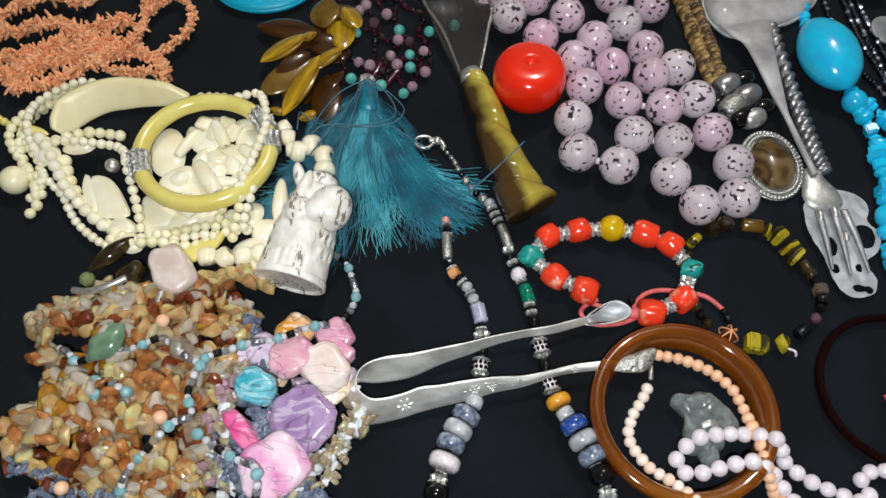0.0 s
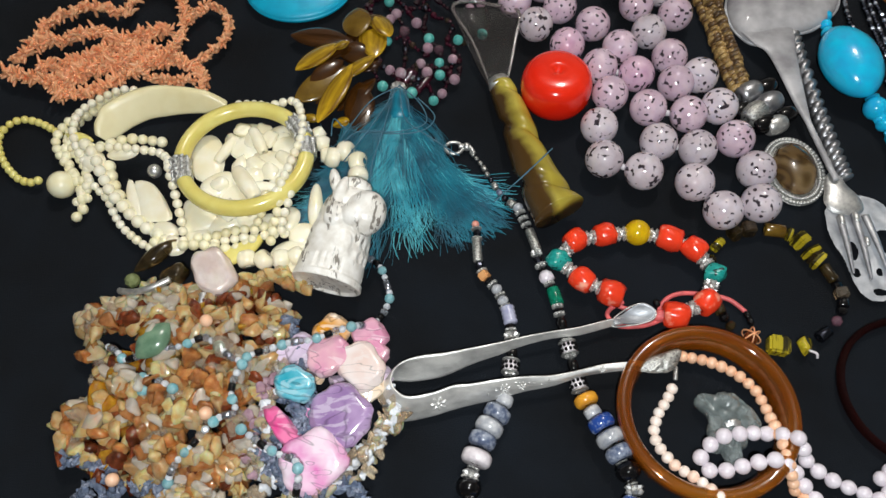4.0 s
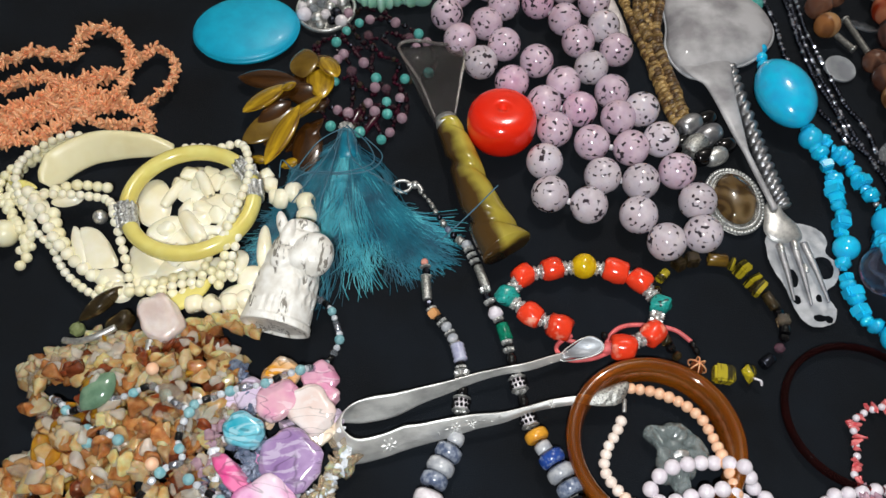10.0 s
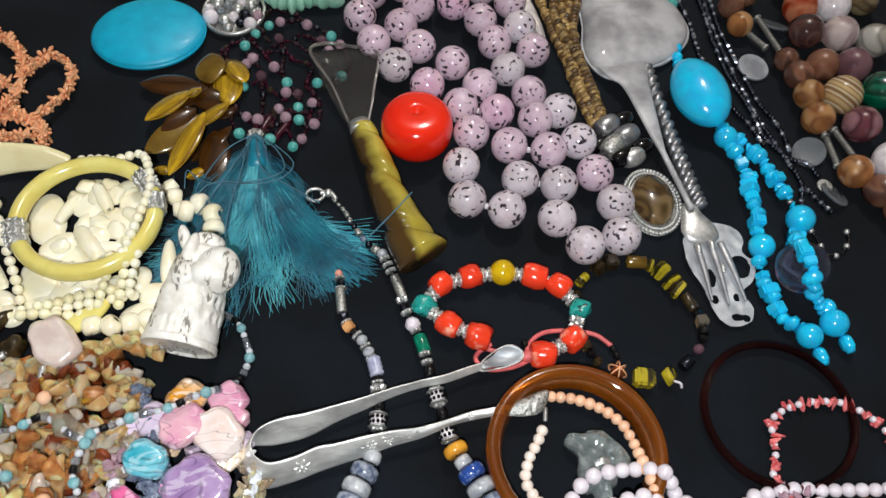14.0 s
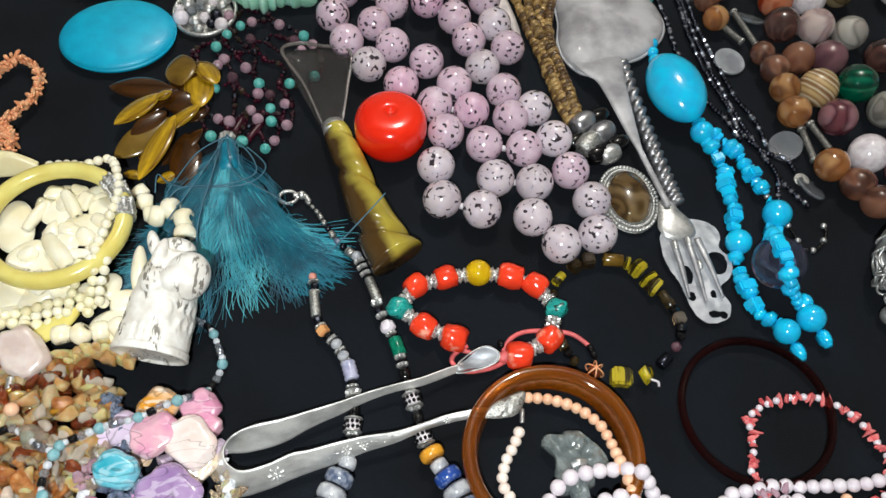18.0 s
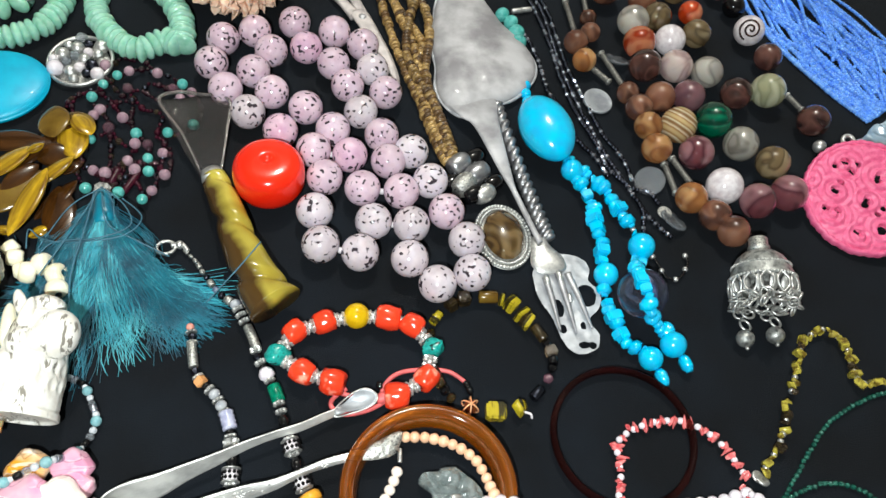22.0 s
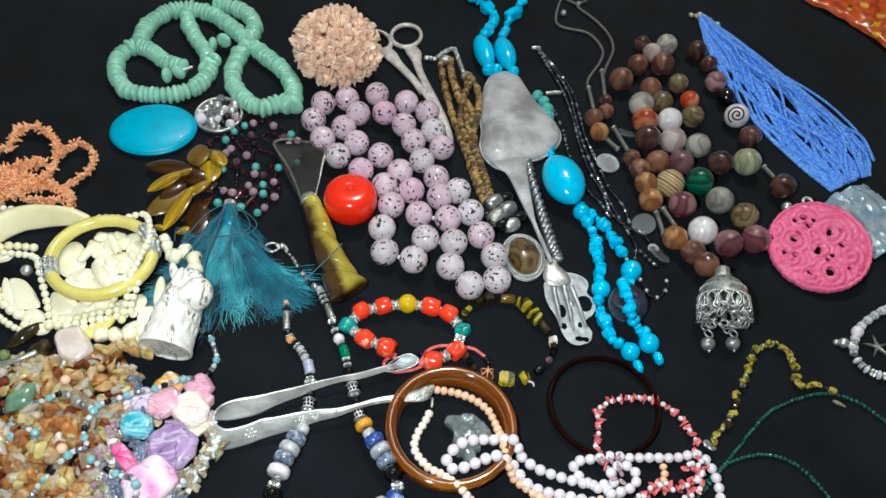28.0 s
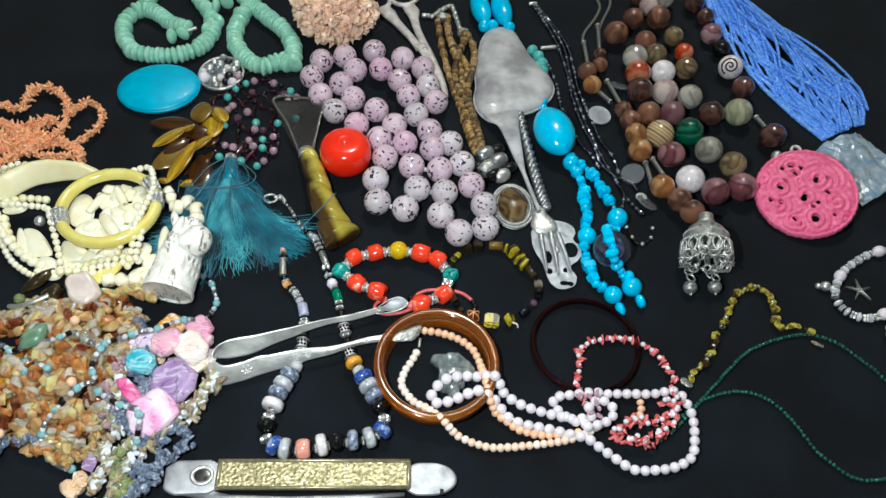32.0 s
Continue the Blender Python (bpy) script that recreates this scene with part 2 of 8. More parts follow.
def brown_side(m, side, start, soft, colour):
    """Horn that is brown along one side: side is the direction across, start where the brown begins, in mm."""
    n, link = m.node_tree.nodes, m.node_tree.links.new
    p = n["Principled BSDF"]
    pale = p.inputs["Base Color"].links[0].from_socket
    geo, dot, tex, add, span, mix = n.new("ShaderNodeNewGeometry"), n.new("ShaderNodeVectorMath"), n.new("ShaderNodeTexNoise"), n.new("ShaderNodeMath"), n.new("ShaderNodeMapRange"), n.new("ShaderNodeMixRGB")
    dot.operation, dot.inputs[1].default_value = "DOT_PRODUCT", side
    tex.inputs["Scale"].default_value, tex.inputs["Detail"].default_value = 45, 3
    add.operation, add.inputs[1].default_value = "MULTIPLY_ADD", 0.016
    link(geo.outputs["Position"], dot.inputs[0]), link(geo.outputs["Position"], tex.inputs["Vector"])
    link(tex.outputs["Fac"], add.inputs[0]), link(dot.outputs["Value"], add.inputs[2])
    span.inputs["From Min"].default_value, span.inputs["From Max"].default_value = (start - soft) * MM, (start + soft) * MM
    link(add.outputs[0], span.inputs[0]), link(span.outputs[0], mix.inputs[0]), link(pale, mix.inputs[2])
    mix.inputs[1].default_value = lin(*colour)
    link(mix.outputs[0], p.inputs["Base Color"])


brown_side(HORN, (0.933, 0.36, 0), 192.5, 2.6, (78, 56, 26))
HORN_EDGE = mat("pale_grey_horn", (200, 194, 190), (160, 152, 150), 0.12, scale=0.2, trans=0.8, coat=0.3)
HORN_GREY = mat("translucent_grey_horn", (236, 232, 230), (212, 206, 204), 0.03, scale=0.06, trans=0.97, ior=1.12, bump=0.15, bump_scale=0.12)
TIGER = mat("tiger_eye", (212, 172, 36), (98, 64, 14), 0.12, scale=0.5, sharp=(0.36, 0.66), coat=0.6, stretch=(2.6, 2.6, 0.14), vary=0.3, local=True)
TIGER_OLIVE = mat("olive_tiger_eye", (142, 112, 42), (106, 78, 28), 0.16, scale=0.1, trans=0.3, coat=0.4)
FROSTED = mat("frosted_grey_silver", (192, 191, 193), (140, 138, 141), 0.40, 0.1, scale=0.06, detail=8, sharp=(0.36, 0.64), rough_b=0.65, bump=0.9, bump_scale=0.10, coat=0.35)
FROSTED_PALE = mat("pale_frosted_silver", (200, 202, 205), (154, 156, 160), 0.36, 0.15, scale=0.12, detail=8, sharp=(0.34, 0.68), rough_b=0.6, bump=0.8, bump_scale=0.16)
TONG_SILVER = mat("scratched_bright_silver", (250, 250, 246), (176, 176, 174), 0.24, 0.65, scale=0.13, detail=10, sharp=(0.36, 0.7), rough_b=0.5, bump=0.9, bump_scale=0.22, stretch=(0.5, 1, 1))
ROSE_PALE = mat("white_speckled_stone", (242, 232, 238), (220, 206, 216), 0.10, scale=0.16, detail=6, sharp=(0.3, 0.7), spots=((66, 57, 64), 0.44, 0.066), coat=0.5, vary=0.12, sss=0.4, trans=0.10)
ROSE_DEEP = mat("rosy_speckled_stone", (238, 206, 222), (212, 170, 196), 0.10, scale=0.16, detail=6, sharp=(0.3, 0.7), spots=((66, 57, 64), 0.44, 0.056), coat=0.5, vary=0.12, sss=0.4, trans=0.10)
ROSE_CLEAR = mat("clear_grey_speckled_stone", (236, 226, 232), (208, 194, 202), 0.08, scale=0.16, detail=6, sharp=(0.3, 0.7), spots=((66, 57, 64), 0.44, 0.066), coat=0.5, vary=0.12, sss=0.35, trans=0.16)
TIGER_DK = mat("dark_tiger_eye", (104, 64, 26), (50, 28, 10), 0.08, scale=0.75, sharp=(0.38, 0.7), stretch=(2.4, 2.4, 0.16), local=True, trans=0.5, coat=0.5, vary=0.25)
WOOD = mat("golden_brown_shell_disc", (176, 146, 92), (112, 84, 46), 0.38, scale=0.30, sharp=(0.35, 0.65), vary=0.5, coat=0.3)
WOOD_DARK = mat("dark_shell_disc", (112, 84, 52), (66, 48, 28), 0.38, scale=0.3, vary=0.5, coat=0.3)
PEACH = mat("peach_coral_chip", (255, 224, 200), (250, 200, 172), 0.32, scale=0.4, vary=0.16, sss=0.3)
CORAL = mat("orange_branch_coral", (254, 190, 142), (250, 162, 114), 0.35, scale=0.3, vary=0.2, sss=0.3)
CORAL_RED = mat("red_coral_chip", (212, 78, 84), (236, 140, 138), 0.20, scale=0.5, vary=0.3, coat=0.5, trans=0.15)
IVORY = mat("cream_bone", (250, 245, 212), (238, 228, 184), 0.30, scale=0.12, vary=0.07, sss=0.15, coat=0.15)
IVORY_Y = mat("yellowed_bone", (236, 226, 140), (224, 208, 112), 0.22, scale=0.06, sss=0.15, coat=0.25)
IVORY_W = mat("white_shell", (253, 248, 228), (244, 235, 202), 0.22, scale=0.1, vary=0.07, sss=0.2, coat=0.25)
IVORY_CUFF = mat("pale_bone_cuff", (244, 234, 190), (232, 218, 166), 0.35, scale=0.06, sss=0.1)
CARVED = mat("carved_white_bone", (250, 248, 241), (226, 221, 210), 0.30, scale=0.2, detail=6, bump=0.3, bump_scale=0.5)


def engrave(m, colour, scale, width, cover):
    """Adds engraved dark strokes, in patches, to a material."""
    n, link = m.node_tree.nodes, m.node_tree.links.new
    p = n["Principled BSDF"]
    plain = p.inputs["Base Color"].links[0].from_socket
    geo, mm, net, patch = n.new("ShaderNodeNewGeometry"), n.new("ShaderNodeVectorMath"), n.new("ShaderNodeTexNoise"), n.new("ShaderNodeTexNoise")
    thin, where, both, mix = n.new("ShaderNodeMapRange"), n.new("ShaderNodeMapRange"), n.new("ShaderNodeMath"), n.new("ShaderNodeMixRGB")
    mm.operation, both.operation = "MULTIPLY", "MULTIPLY"
    mm.inputs[1].default_value = (1500, 420, 700)
    net.inputs["Scale"].default_value, net.inputs["Distortion"].default_value, net.inputs["Detail"].default_value, patch.inputs["Scale"].default_value = scale, 0.8, 1.0, scale * 0.22
    link(geo.outputs["Position"], mm.inputs[0]), link(mm.outputs[0], net.inputs["Vector"]), link(mm.outputs[0], patch.inputs["Vector"])
    thin.inputs["From Min"].default_value, thin.inputs["From Max"].default_value, thin.inputs["To Min"].default_value, thin.inputs["To Max"].default_value = width, width + 0.05, 0, 1
    where.inputs["From Min"].default_value, where.inputs["From Max"].default_value = cover, cover + 0.05
    link(net.outputs["Fac"], thin.inputs[0]), link(patch.outputs["Fac"], where.inputs[0])
    link(thin.outputs[0], both.inputs[0]), link(where.outputs[0], both.inputs[1]), link(both.outputs[0], mix.inputs[0]), link(plain, mix.inputs[1])
    mix.inputs[2].default_value = lin(*colour)
    link(mix.outputs[0], p.inputs["Base Color"])


engrave(CARVED, (138, 132, 122), 0.5, 0.52, 0.52)
PEARL = mat("pearl_glass", (238, 232, 238), (224, 214, 222), 0.22, scale=0.3, coat=0.3, vary=0.05)
PEACH_BEAD = mat("peach_angel_skin_bead", (248, 204, 170), (244, 190, 152), 0.25, scale=0.3, vary=0.12)
PALE_PEACH = mat("pale_peach_bead", (252, 226, 206), (248, 212, 188), 0.25, scale=0.3, vary=0.08)
CREAM_BEAD = mat("cream_pink_bead", (250, 240, 230), (246, 228, 214), 0.25, scale=0.3, vary=0.06)
AMBER = mat("amber_brown_resin", (216, 134, 36), (168, 88, 18), 0.07, scale=0.03, trans=0.72, coat=0.5, stretch=(0.6, 0.6, 2))
OXBLOOD = mat("dark_red_plastic", (138, 74, 72), (112, 56, 56), 0.03, scale=0.04, ior=1.18, trans=0.96)
FLUOR = mat("grey_green_carved_stone", (204, 214, 212), (150, 164, 164), 0.16, scale=0.16, detail=6, trans=0.66, coat=0.3, bump=0.5, bump_scale=0.5)
RED_BEAD = mat("worn_red_coral_bead", (236, 66, 36), (250, 176, 150), 0.14, scale=0.16, detail=5, sharp=(0.60, 0.74), coat=0.5, vary=0.12, sss=0.25, bump=0.3, bump_scale=0.5)
YELLOW_BEAD = mat("yellow_amber_bead", (224, 186, 22), (208, 164, 12), 0.14, scale=0.2, coat=0.4)
PINK_CORD = mat("pink_cord", (236, 110, 110), None, 0.5)
CITRON = mat("yellow_banded_glass", (226, 206, 52), (58, 52, 20), 0.05, trans=0.5, scale=1.0, sharp=(0.50, 0.60), stretch=(0.25, 0.25, 2.0), local=True, coat=0.5, vary=0.2)
SMOKE = mat("smoky_glass", (150, 130, 104), (96, 82, 64), 0.05, scale=0.2, trans=0.88, vary=0.2)
SMOKE_DK = mat("dark_smoky_glass", (120, 100, 62), (62, 50, 30), 0.05, scale=0.3, trans=0.8, vary=0.25, coat=0.5)
CLEAR = mat("clear_glass", (220, 226, 232), (200, 206, 214), 0.04, scale=0.2, trans=0.85)
ROSEQ = mat("rose_quartz", (246, 234, 226), (226, 206, 198), 0.16, scale=0.14, detail=6, sss=0.5, trans=0.2, coat=0.3, bump=0.8, bump_scale=0.22)
GREEN_GLASS = mat("green_seed_glass", (14, 100, 84), (110, 176, 156), 0.08, scale=0.8, sharp=(0.45, 0.7), vary=0.45, trans=0.5, coat=0.3)
COBALT = mat("cobalt_seed_glass", (80, 140, 248), (128, 182, 255), 0.12, scale=0.5, vary=0.3, coat=0.4, sss=0.15)
FUCHSIA = mat("pink_carved_resin", (242, 118, 160), (226, 90, 136), 0.35, scale=0.3, bump=0.5, bump_scale=0.9)
BLUE_BALL = mat("deep_blue_glass", (222, 230, 253), (190, 204, 250), 0.02, scale=0.12, trans=0.98, bump=0.15, bump_scale=0.2)
PLASTIC = mat("clear_blue_wrap", (232, 244, 252), (188, 222, 246), 0.10, scale=0.08, detail=3, trans=0.62, ior=1.4, bump=0.7, bump_scale=0.16, coat=1.0, stretch=(0.6, 1.8, 1))
# orange taken darker: the shadow on the packet is in its colour
ORANGE = mat("orange_print_paper", (206, 84, 24), (150, 48, 14), 0.28, scale=0.10, sharp=(0.42, 0.6), spots=((214, 160, 50), 0.10, 0.03), coat=0.3)
YELLOW_INK = mat("yellow_ink", (232, 190, 40), None, 0.45)
GREEN_INK = mat("dark_green_ink", (40, 70, 30), None, 0.45)
CAMEO = mat("carved_honey_shell", (214, 184, 128), (170, 132, 78), 0.35, scale=0.18, bump=0.9, bump_scale=0.5)
AG_BROWN = band("brown_agate", [(124, 80, 62), (146, 102, 80), (92, 60, 48)])
AG_TAN = band("tan_agate", [(172, 116, 66), (138, 88, 50), (196, 150, 100)])
AG_DARK = band("dark_agate", [(84, 54, 50), (116, 78, 70), (64, 42, 40)])
AG_GREY = band("grey_agate", [(172, 166, 158), (138, 134, 126), (194, 190, 180)])
AG_MAUVE = band("mauve_agate", [(144, 104, 112), (112, 76, 86), (180, 146, 150)])
AG_PINK = band("pink_grey_agate", [(196, 174, 172), (170, 146, 146), (210, 194, 188)])
AG_ORANGE = band("orange_agate", [(206, 78, 30), (176, 58, 22), (222, 140, 100)])
AG_OLIVE = band("olive_agate", [(134, 114, 82), (98, 82, 58), (164, 146, 112)])
AG_GREEN = band("green_agate", [(0, 92, 66), (10, 120, 88), (0, 66, 50)])
AG_STRIPE = band("striped_agate", [(216, 190, 140), (162, 120, 70), (236, 222, 190), (140, 102, 60)], stripes=0.05)
AG_MAROON = band("maroon_agate", [(124, 70, 78), (90, 48, 58), (164, 118, 124)])
AG_SAGE = band("pale_sage_agate", [(176, 176, 142), (150, 152, 122), (196, 196, 168)])
AG_WHITE = mat("white_crackle_agate", (236, 230, 232), (206, 196, 200), 0.16, scale=0.3, coat=0.3)
CHIP = [mat("pale_citrine_chip", (252, 212, 158), (228, 174, 112), 0.04, scale=0.3, trans=0.42, vary=0.42, coat=0.8, sss=0.9, deep=4.0),
        mat("honey_chip", (222, 158, 98), (178, 110, 58), 0.04, scale=0.3, trans=0.42, vary=0.42, coat=0.8, sss=0.9, deep=4.0),
        mat("carnelian_chip", (164, 84, 44), (104, 50, 26), 0.04, scale=0.3, trans=0.42, vary=0.42, coat=0.8, sss=0.9, deep=4.0),
        mat("milky_chip", (253, 226, 190), (234, 196, 152), 0.06, scale=0.3, trans=0.5, vary=0.2, coat=0.8, sss=0.9, deep=4.0),
        mat("amber_chip", (220, 164, 50), (182, 122, 28), 0.08, scale=0.3, trans=0.42, vary=0.2, coat=0.8, sss=0.9, deep=4.0)]
CRYSTAL = mat("clear_quartz_chip", (253, 248, 236), (244, 230, 206), 0.03, scale=0.2, trans=0.6, coat=0.6)
AQUA_GLASS = mat("pale_aqua_glass", (132, 196, 206), (176, 222, 226), 0.08, scale=0.5, trans=0.35, vary=0.2, coat=0.5)
GLINT = mat("bright_glint_glass", (240, 243, 246), (206, 212, 220), 0.06, 0.15, coat=0.5, scale=0.8, vary=0.25)
GLINT_DIM = mat("grey_glint_glass", (170, 178, 196), (84, 92, 110), 0.06, 0.2, scale=0.8, vary=0.4, coat=0.5)
CHIP_OLIVE = mat("olive_tiger_chip", (214, 200, 84), (110, 90, 32), 0.08, scale=0.35, sharp=(0.40, 0.62), trans=0.3, coat=0.6, vary=0.3)
CHIP_BLUE = mat("blue_grey_chip", (158, 172, 194), (104, 118, 146), 0.05, scale=0.4, trans=0.5, vary=0.35, coat=0.8)
CHIP_PALE = mat("smoky_pale_chip", (253, 240, 218), (236, 212, 180), 0.05, scale=0.3, trans=0.78, vary=0.3)
CHIP.append(CHIP_PALE)
CHIP_GREEN = mat("pale_green_chip", (150, 160, 110), (120, 130, 84), 0.14, scale=0.2, trans=0.2, vary=0.2)
AVENT = mat("green_aventurine", (136, 168, 138), (104, 138, 112), 0.16, scale=0.2, sss=0.3, trans=0.2, coat=0.3)
LAPIS = mat("blue_sodalite", (40, 74, 150), (140, 156, 190), 0.16, scale=0.35, sharp=(0.48, 0.64), coat=0.3, vary=0.2)
LACE_PALE = mat("lavender_grey_stone", (150, 152, 180), (182, 184, 202), 0.2, scale=0.4, vary=0.1, coat=0.3)
LACE = mat("blue_lace_stone", (86, 98, 124), (156, 164, 178), 0.2, scale=0.4, sharp=(0.4, 0.62), vary=0.2, coat=0.3)
GREY_STONE = mat("grey_marble", (196, 198, 200), (150, 154, 162), 0.2, scale=0.3, vary=0.1, coat=0.2)
PALE_ORANGE = mat("pale_orange_stone", (230, 176, 118), (216, 152, 96), 0.25, scale=0.3)
ORANGE_STONE = mat("orange_stone", (234, 168, 52), (216, 146, 50), 0.25, scale=0.3, vary=0.1)
PINK_STONE = mat("pink_stone", (232, 170, 150), (214, 140, 124), 0.2, scale=0.3)
MALA = mat("green_malachite", (0, 96, 72), (10, 130, 100), 0.2, scale=0.4)
def nacre(name, a, b, glow):
    """Dyed mother-of-pearl: folded swirls of two dyes and bare shell, under a clear polish."""
    m = mat(name, a, b, 0.12, scale=0.07, detail=3, sharp=(0.36, 0.62), coat=1.0, bump=0.6, bump_scale=0.10, vary=0.08)
    n, link = m.node_tree.nodes, m.node_tree.links.new
    p = n["Principled BSDF"]
    dye = p.inputs["Base Color"].links[0].from_socket
    swirl, cut, mix, geo, mm = n.new("ShaderNodeTexNoise"), n.new("ShaderNodeMapRange"), n.new("ShaderNodeMixRGB"), n.new("ShaderNodeNewGeometry"), n.new("ShaderNodeVectorMath")
    mm.operation = "MULTIPLY"
    mm.inputs[1].default_value = (700, 1500, 1000)
    link(geo.outputs["Position"], mm.inputs[0]), link(mm.outputs[0], swirl.inputs["Vector"])
    swirl.inputs["Scale"].default_value, swirl.inputs["Detail"].default_value, swirl.inputs["Distortion"].default_value = 0.07, 5, 2.6
    cut.inputs["From Min"].default_value, cut.inputs["From Max"].default_value = 0.54, 0.60
    cut.inputs["To Max"].default_value = 0.55
    link(swirl.outputs["Fac"], cut.inputs[0]), link(cut.outputs[0], mix.inputs[0]), link(dye, mix.inputs[1])
    mix.inputs[2].default_value = lin(*glow)
    crease, off, near, mix_b = n.new("ShaderNodeMath"), n.new("ShaderNodeMath"), n.new("ShaderNodeMapRange"), n.new("ShaderNodeMixRGB")
    crease.operation, off.operation, crease.inputs[1].default_value = "SUBTRACT", "ABSOLUTE", 0.47
    fold = n.new("ShaderNodeTexNoise")
    fold.inputs["Scale"].default_value, fold.inputs["Detail"].default_value, fold.inputs["Distortion"].default_value = 0.06, 1.2, 1.4
    link(mm.outputs[0], fold.inputs["Vector"]), link(fold.outputs["Fac"], crease.inputs[0]), link(crease.outputs[0], off.inputs[0]), link(off.outputs[0], near.inputs[0])
    near.inputs["From Min"].default_value, near.inputs["From Max"].default_value = 0.002, 0.022
    near.inputs["To Min"].default_value, near.inputs["To Max"].default_value = 0.5, 0.0
    link(near.outputs[0], mix_b.inputs[0]), link(mix.outputs[0], mix_b.inputs[1])
    mix_b.inputs[2].default_value = lin(*[c * 0.42 for c in a])
    link(mix_b.outputs[0], p.inputs["Base Color"])
    return m


MOP = {k: nacre(k + "_mother_of_pearl", a, b, [min(255, c * 0.45 + 138) for c in b]) for k, a, b in (
    ("orange", (222, 152, 40), (246, 220, 190)), ("pink", (222, 148, 180), (236, 188, 196)), ("rose", (214, 132, 168), (226, 176, 192)),
    ("white", (248, 240, 236), (240, 216, 206)), ("teal", (20, 160, 182), (120, 200, 216)), ("lilac", (150, 118, 168), (184, 156, 196)),
    ("magenta", (226, 64, 140), (240, 130, 176)), ("blush", (246, 224, 236), (226, 130, 190)), ("pale", (206, 184, 216), (226, 208, 228)), ("cream", (240, 206, 160), (250, 236, 220)))}


# ---- building helpers ----
BASE = {}


def thing(name, label, category, at=(0, 0), group="", kind="", z=0.0):
    ob = new(name)
    ob.empty_display_size = 0.005
    ob.location = Vector((at[0], at[1], z)) * MM
    BASE[ob.name] = Vector(ob.location)
    return tagged(ob, label, category, group, kind)


def finish(name, bm, material, parent, label="", smooth=True, kind=""):
    me = bpy.data.meshes.new(name)
    base = BASE[parent.name] if parent else Vector((0, 0, 0))
    bmesh.ops.recalc_face_normals(bm, faces=bm.faces)
    for v in bm.verts:
        v.co = v.co * MM - base
    for f in bm.faces:
        f.smooth = smooth
    bm.to_mesh(me)
    bm.free()
    me.materials.append(material)
    ob = new(name, me)
    ob.parent = parent
    BASE[ob.name] = base.copy()
    return tagged(ob, label, kind=kind)


def part(name, bm, material, parent, label="", smooth=True, kind=""):
    """One mesh, built in table millimetres, as a part of its thing."""
    ob = finish(name, bm, material, parent, label, smooth, kind)
    if parent.type == "MESH":
        ob.location = (0, 0, 0)
    return ob


STOCK = {}


def stock(key, build, material):
    """A shared unit mesh in one material."""
    k = (key, material.name)
    if k not in STOCK:
        bm = build()
        me = bpy.data.meshes.new(key)
        bmesh.ops.recalc_face_normals(bm, faces=bm.faces)
        for f in bm.faces:
            f.smooth = key not in ("facet", "square") and key[:5] not in ("flake", "crown")
        bm.to_mesh(me)
        bm.free()
        me.materials.append(material)
        STOCK[k] = me
    return STOCK[k]


def lathe(profile, seg=16):
    """Turned about z: profile is a run of (radius, height)."""
    bm = bmesh.new()
    rings = []
    for r, z in profile:
        rings.append([bm.verts.new((0, 0, z))] if r < 1e-6 else
                     [bm.verts.new((r * math.cos(2 * math.pi * i / seg), r * math.sin(2 * math.pi * i / seg), z)) for i in range(seg)])
    for a, b in zip(rings, rings[1:]):
        for i in range(seg):
            j = (i + 1) % seg
            q = [a[i % len(a)], a[j % len(a)], b[j % len(b)], b[i % len(b)]]
            q = list(dict.fromkeys(q))
            if len(q) > 2:
                bm.faces.new(q)
    return bm


def ball(seg=20, rings=12):
    return lambda: lathe([(math.sin(math.pi * i / rings), -math.cos(math.pi * i / rings)) for i in range(rings + 1)], seg)


def nugget(seed, sub=3, rough=0.35, flat=0.75, cuts=9, deep=0.62):
    """A tumbled stone: a lumpy ball with worn flats."""
    def build():
        rng = random.Random(seed)
        bm = bmesh.new()
        bmesh.ops.create_icosphere(bm, subdivisions=sub, radius=1)
        off = Vector((rng.uniform(-50, 50), rng.uniform(-50, 50), rng.uniform(-50, 50)))
        planes = [(Vector((rng.gauss(0, 1), rng.gauss(0, 1), rng.gauss(0, 1))).normalized(), rng.uniform(deep, 0.95)) for _ in range(cuts)]
        for v in bm.verts:
            v.co *= 1 + rough * noise.noise(v.co * 1.1 + off) * 1.4
            for d, k in planes:
                over = v.co.dot(d) - k
                if over > 0:
                    v.co -= d * over * 0.92
            v.co.z *= flat
            v.co.x *= 1 + 0.25 * math.sin(seed)
        return bm
    return build


def shard(seed):
    """A cut stone chip with worn edges."""
    def build():
        rng = random.Random(seed)
        bm = bmesh.new()
        for _ in range(9):
            d = Vector((rng.gauss(0, 1), rng.gauss(0, 1), rng.gauss(0, 1))).normalized() * rng.uniform(0.85, 1.25)
            bm.verts.new((d.x, d.y * 0.86, d.z))
        bmesh.ops.convex_hull(bm, input=bm.verts)
        bmesh.ops.delete(bm, geom=[v for v in bm.verts if not v.link_faces], context="VERTS")
        bmesh.ops.subdivide_edges(bm, edges=list(bm.edges), cuts=2, use_grid_fill=True)
        for _ in range(2):
            bmesh.ops.smooth_vert(bm, verts=bm.verts, factor=0.5, use_axis_x=True, use_axis_y=True, use_axis_z=True)
        for v in bm.verts:
            v.co *= 1.2 + 0.34 * noise.noise(v.co * 1.7 + Vector((seed, 0, 2)))
        return bm
    return build


def cubelet():
    bm = bmesh.new()
    bmesh.ops.create_cube(bm, size=2)
    bmesh.ops.bevel(bm, geom=list(bm.edges), offset=0.25, segments=2, affect="EDGES")
    return bm


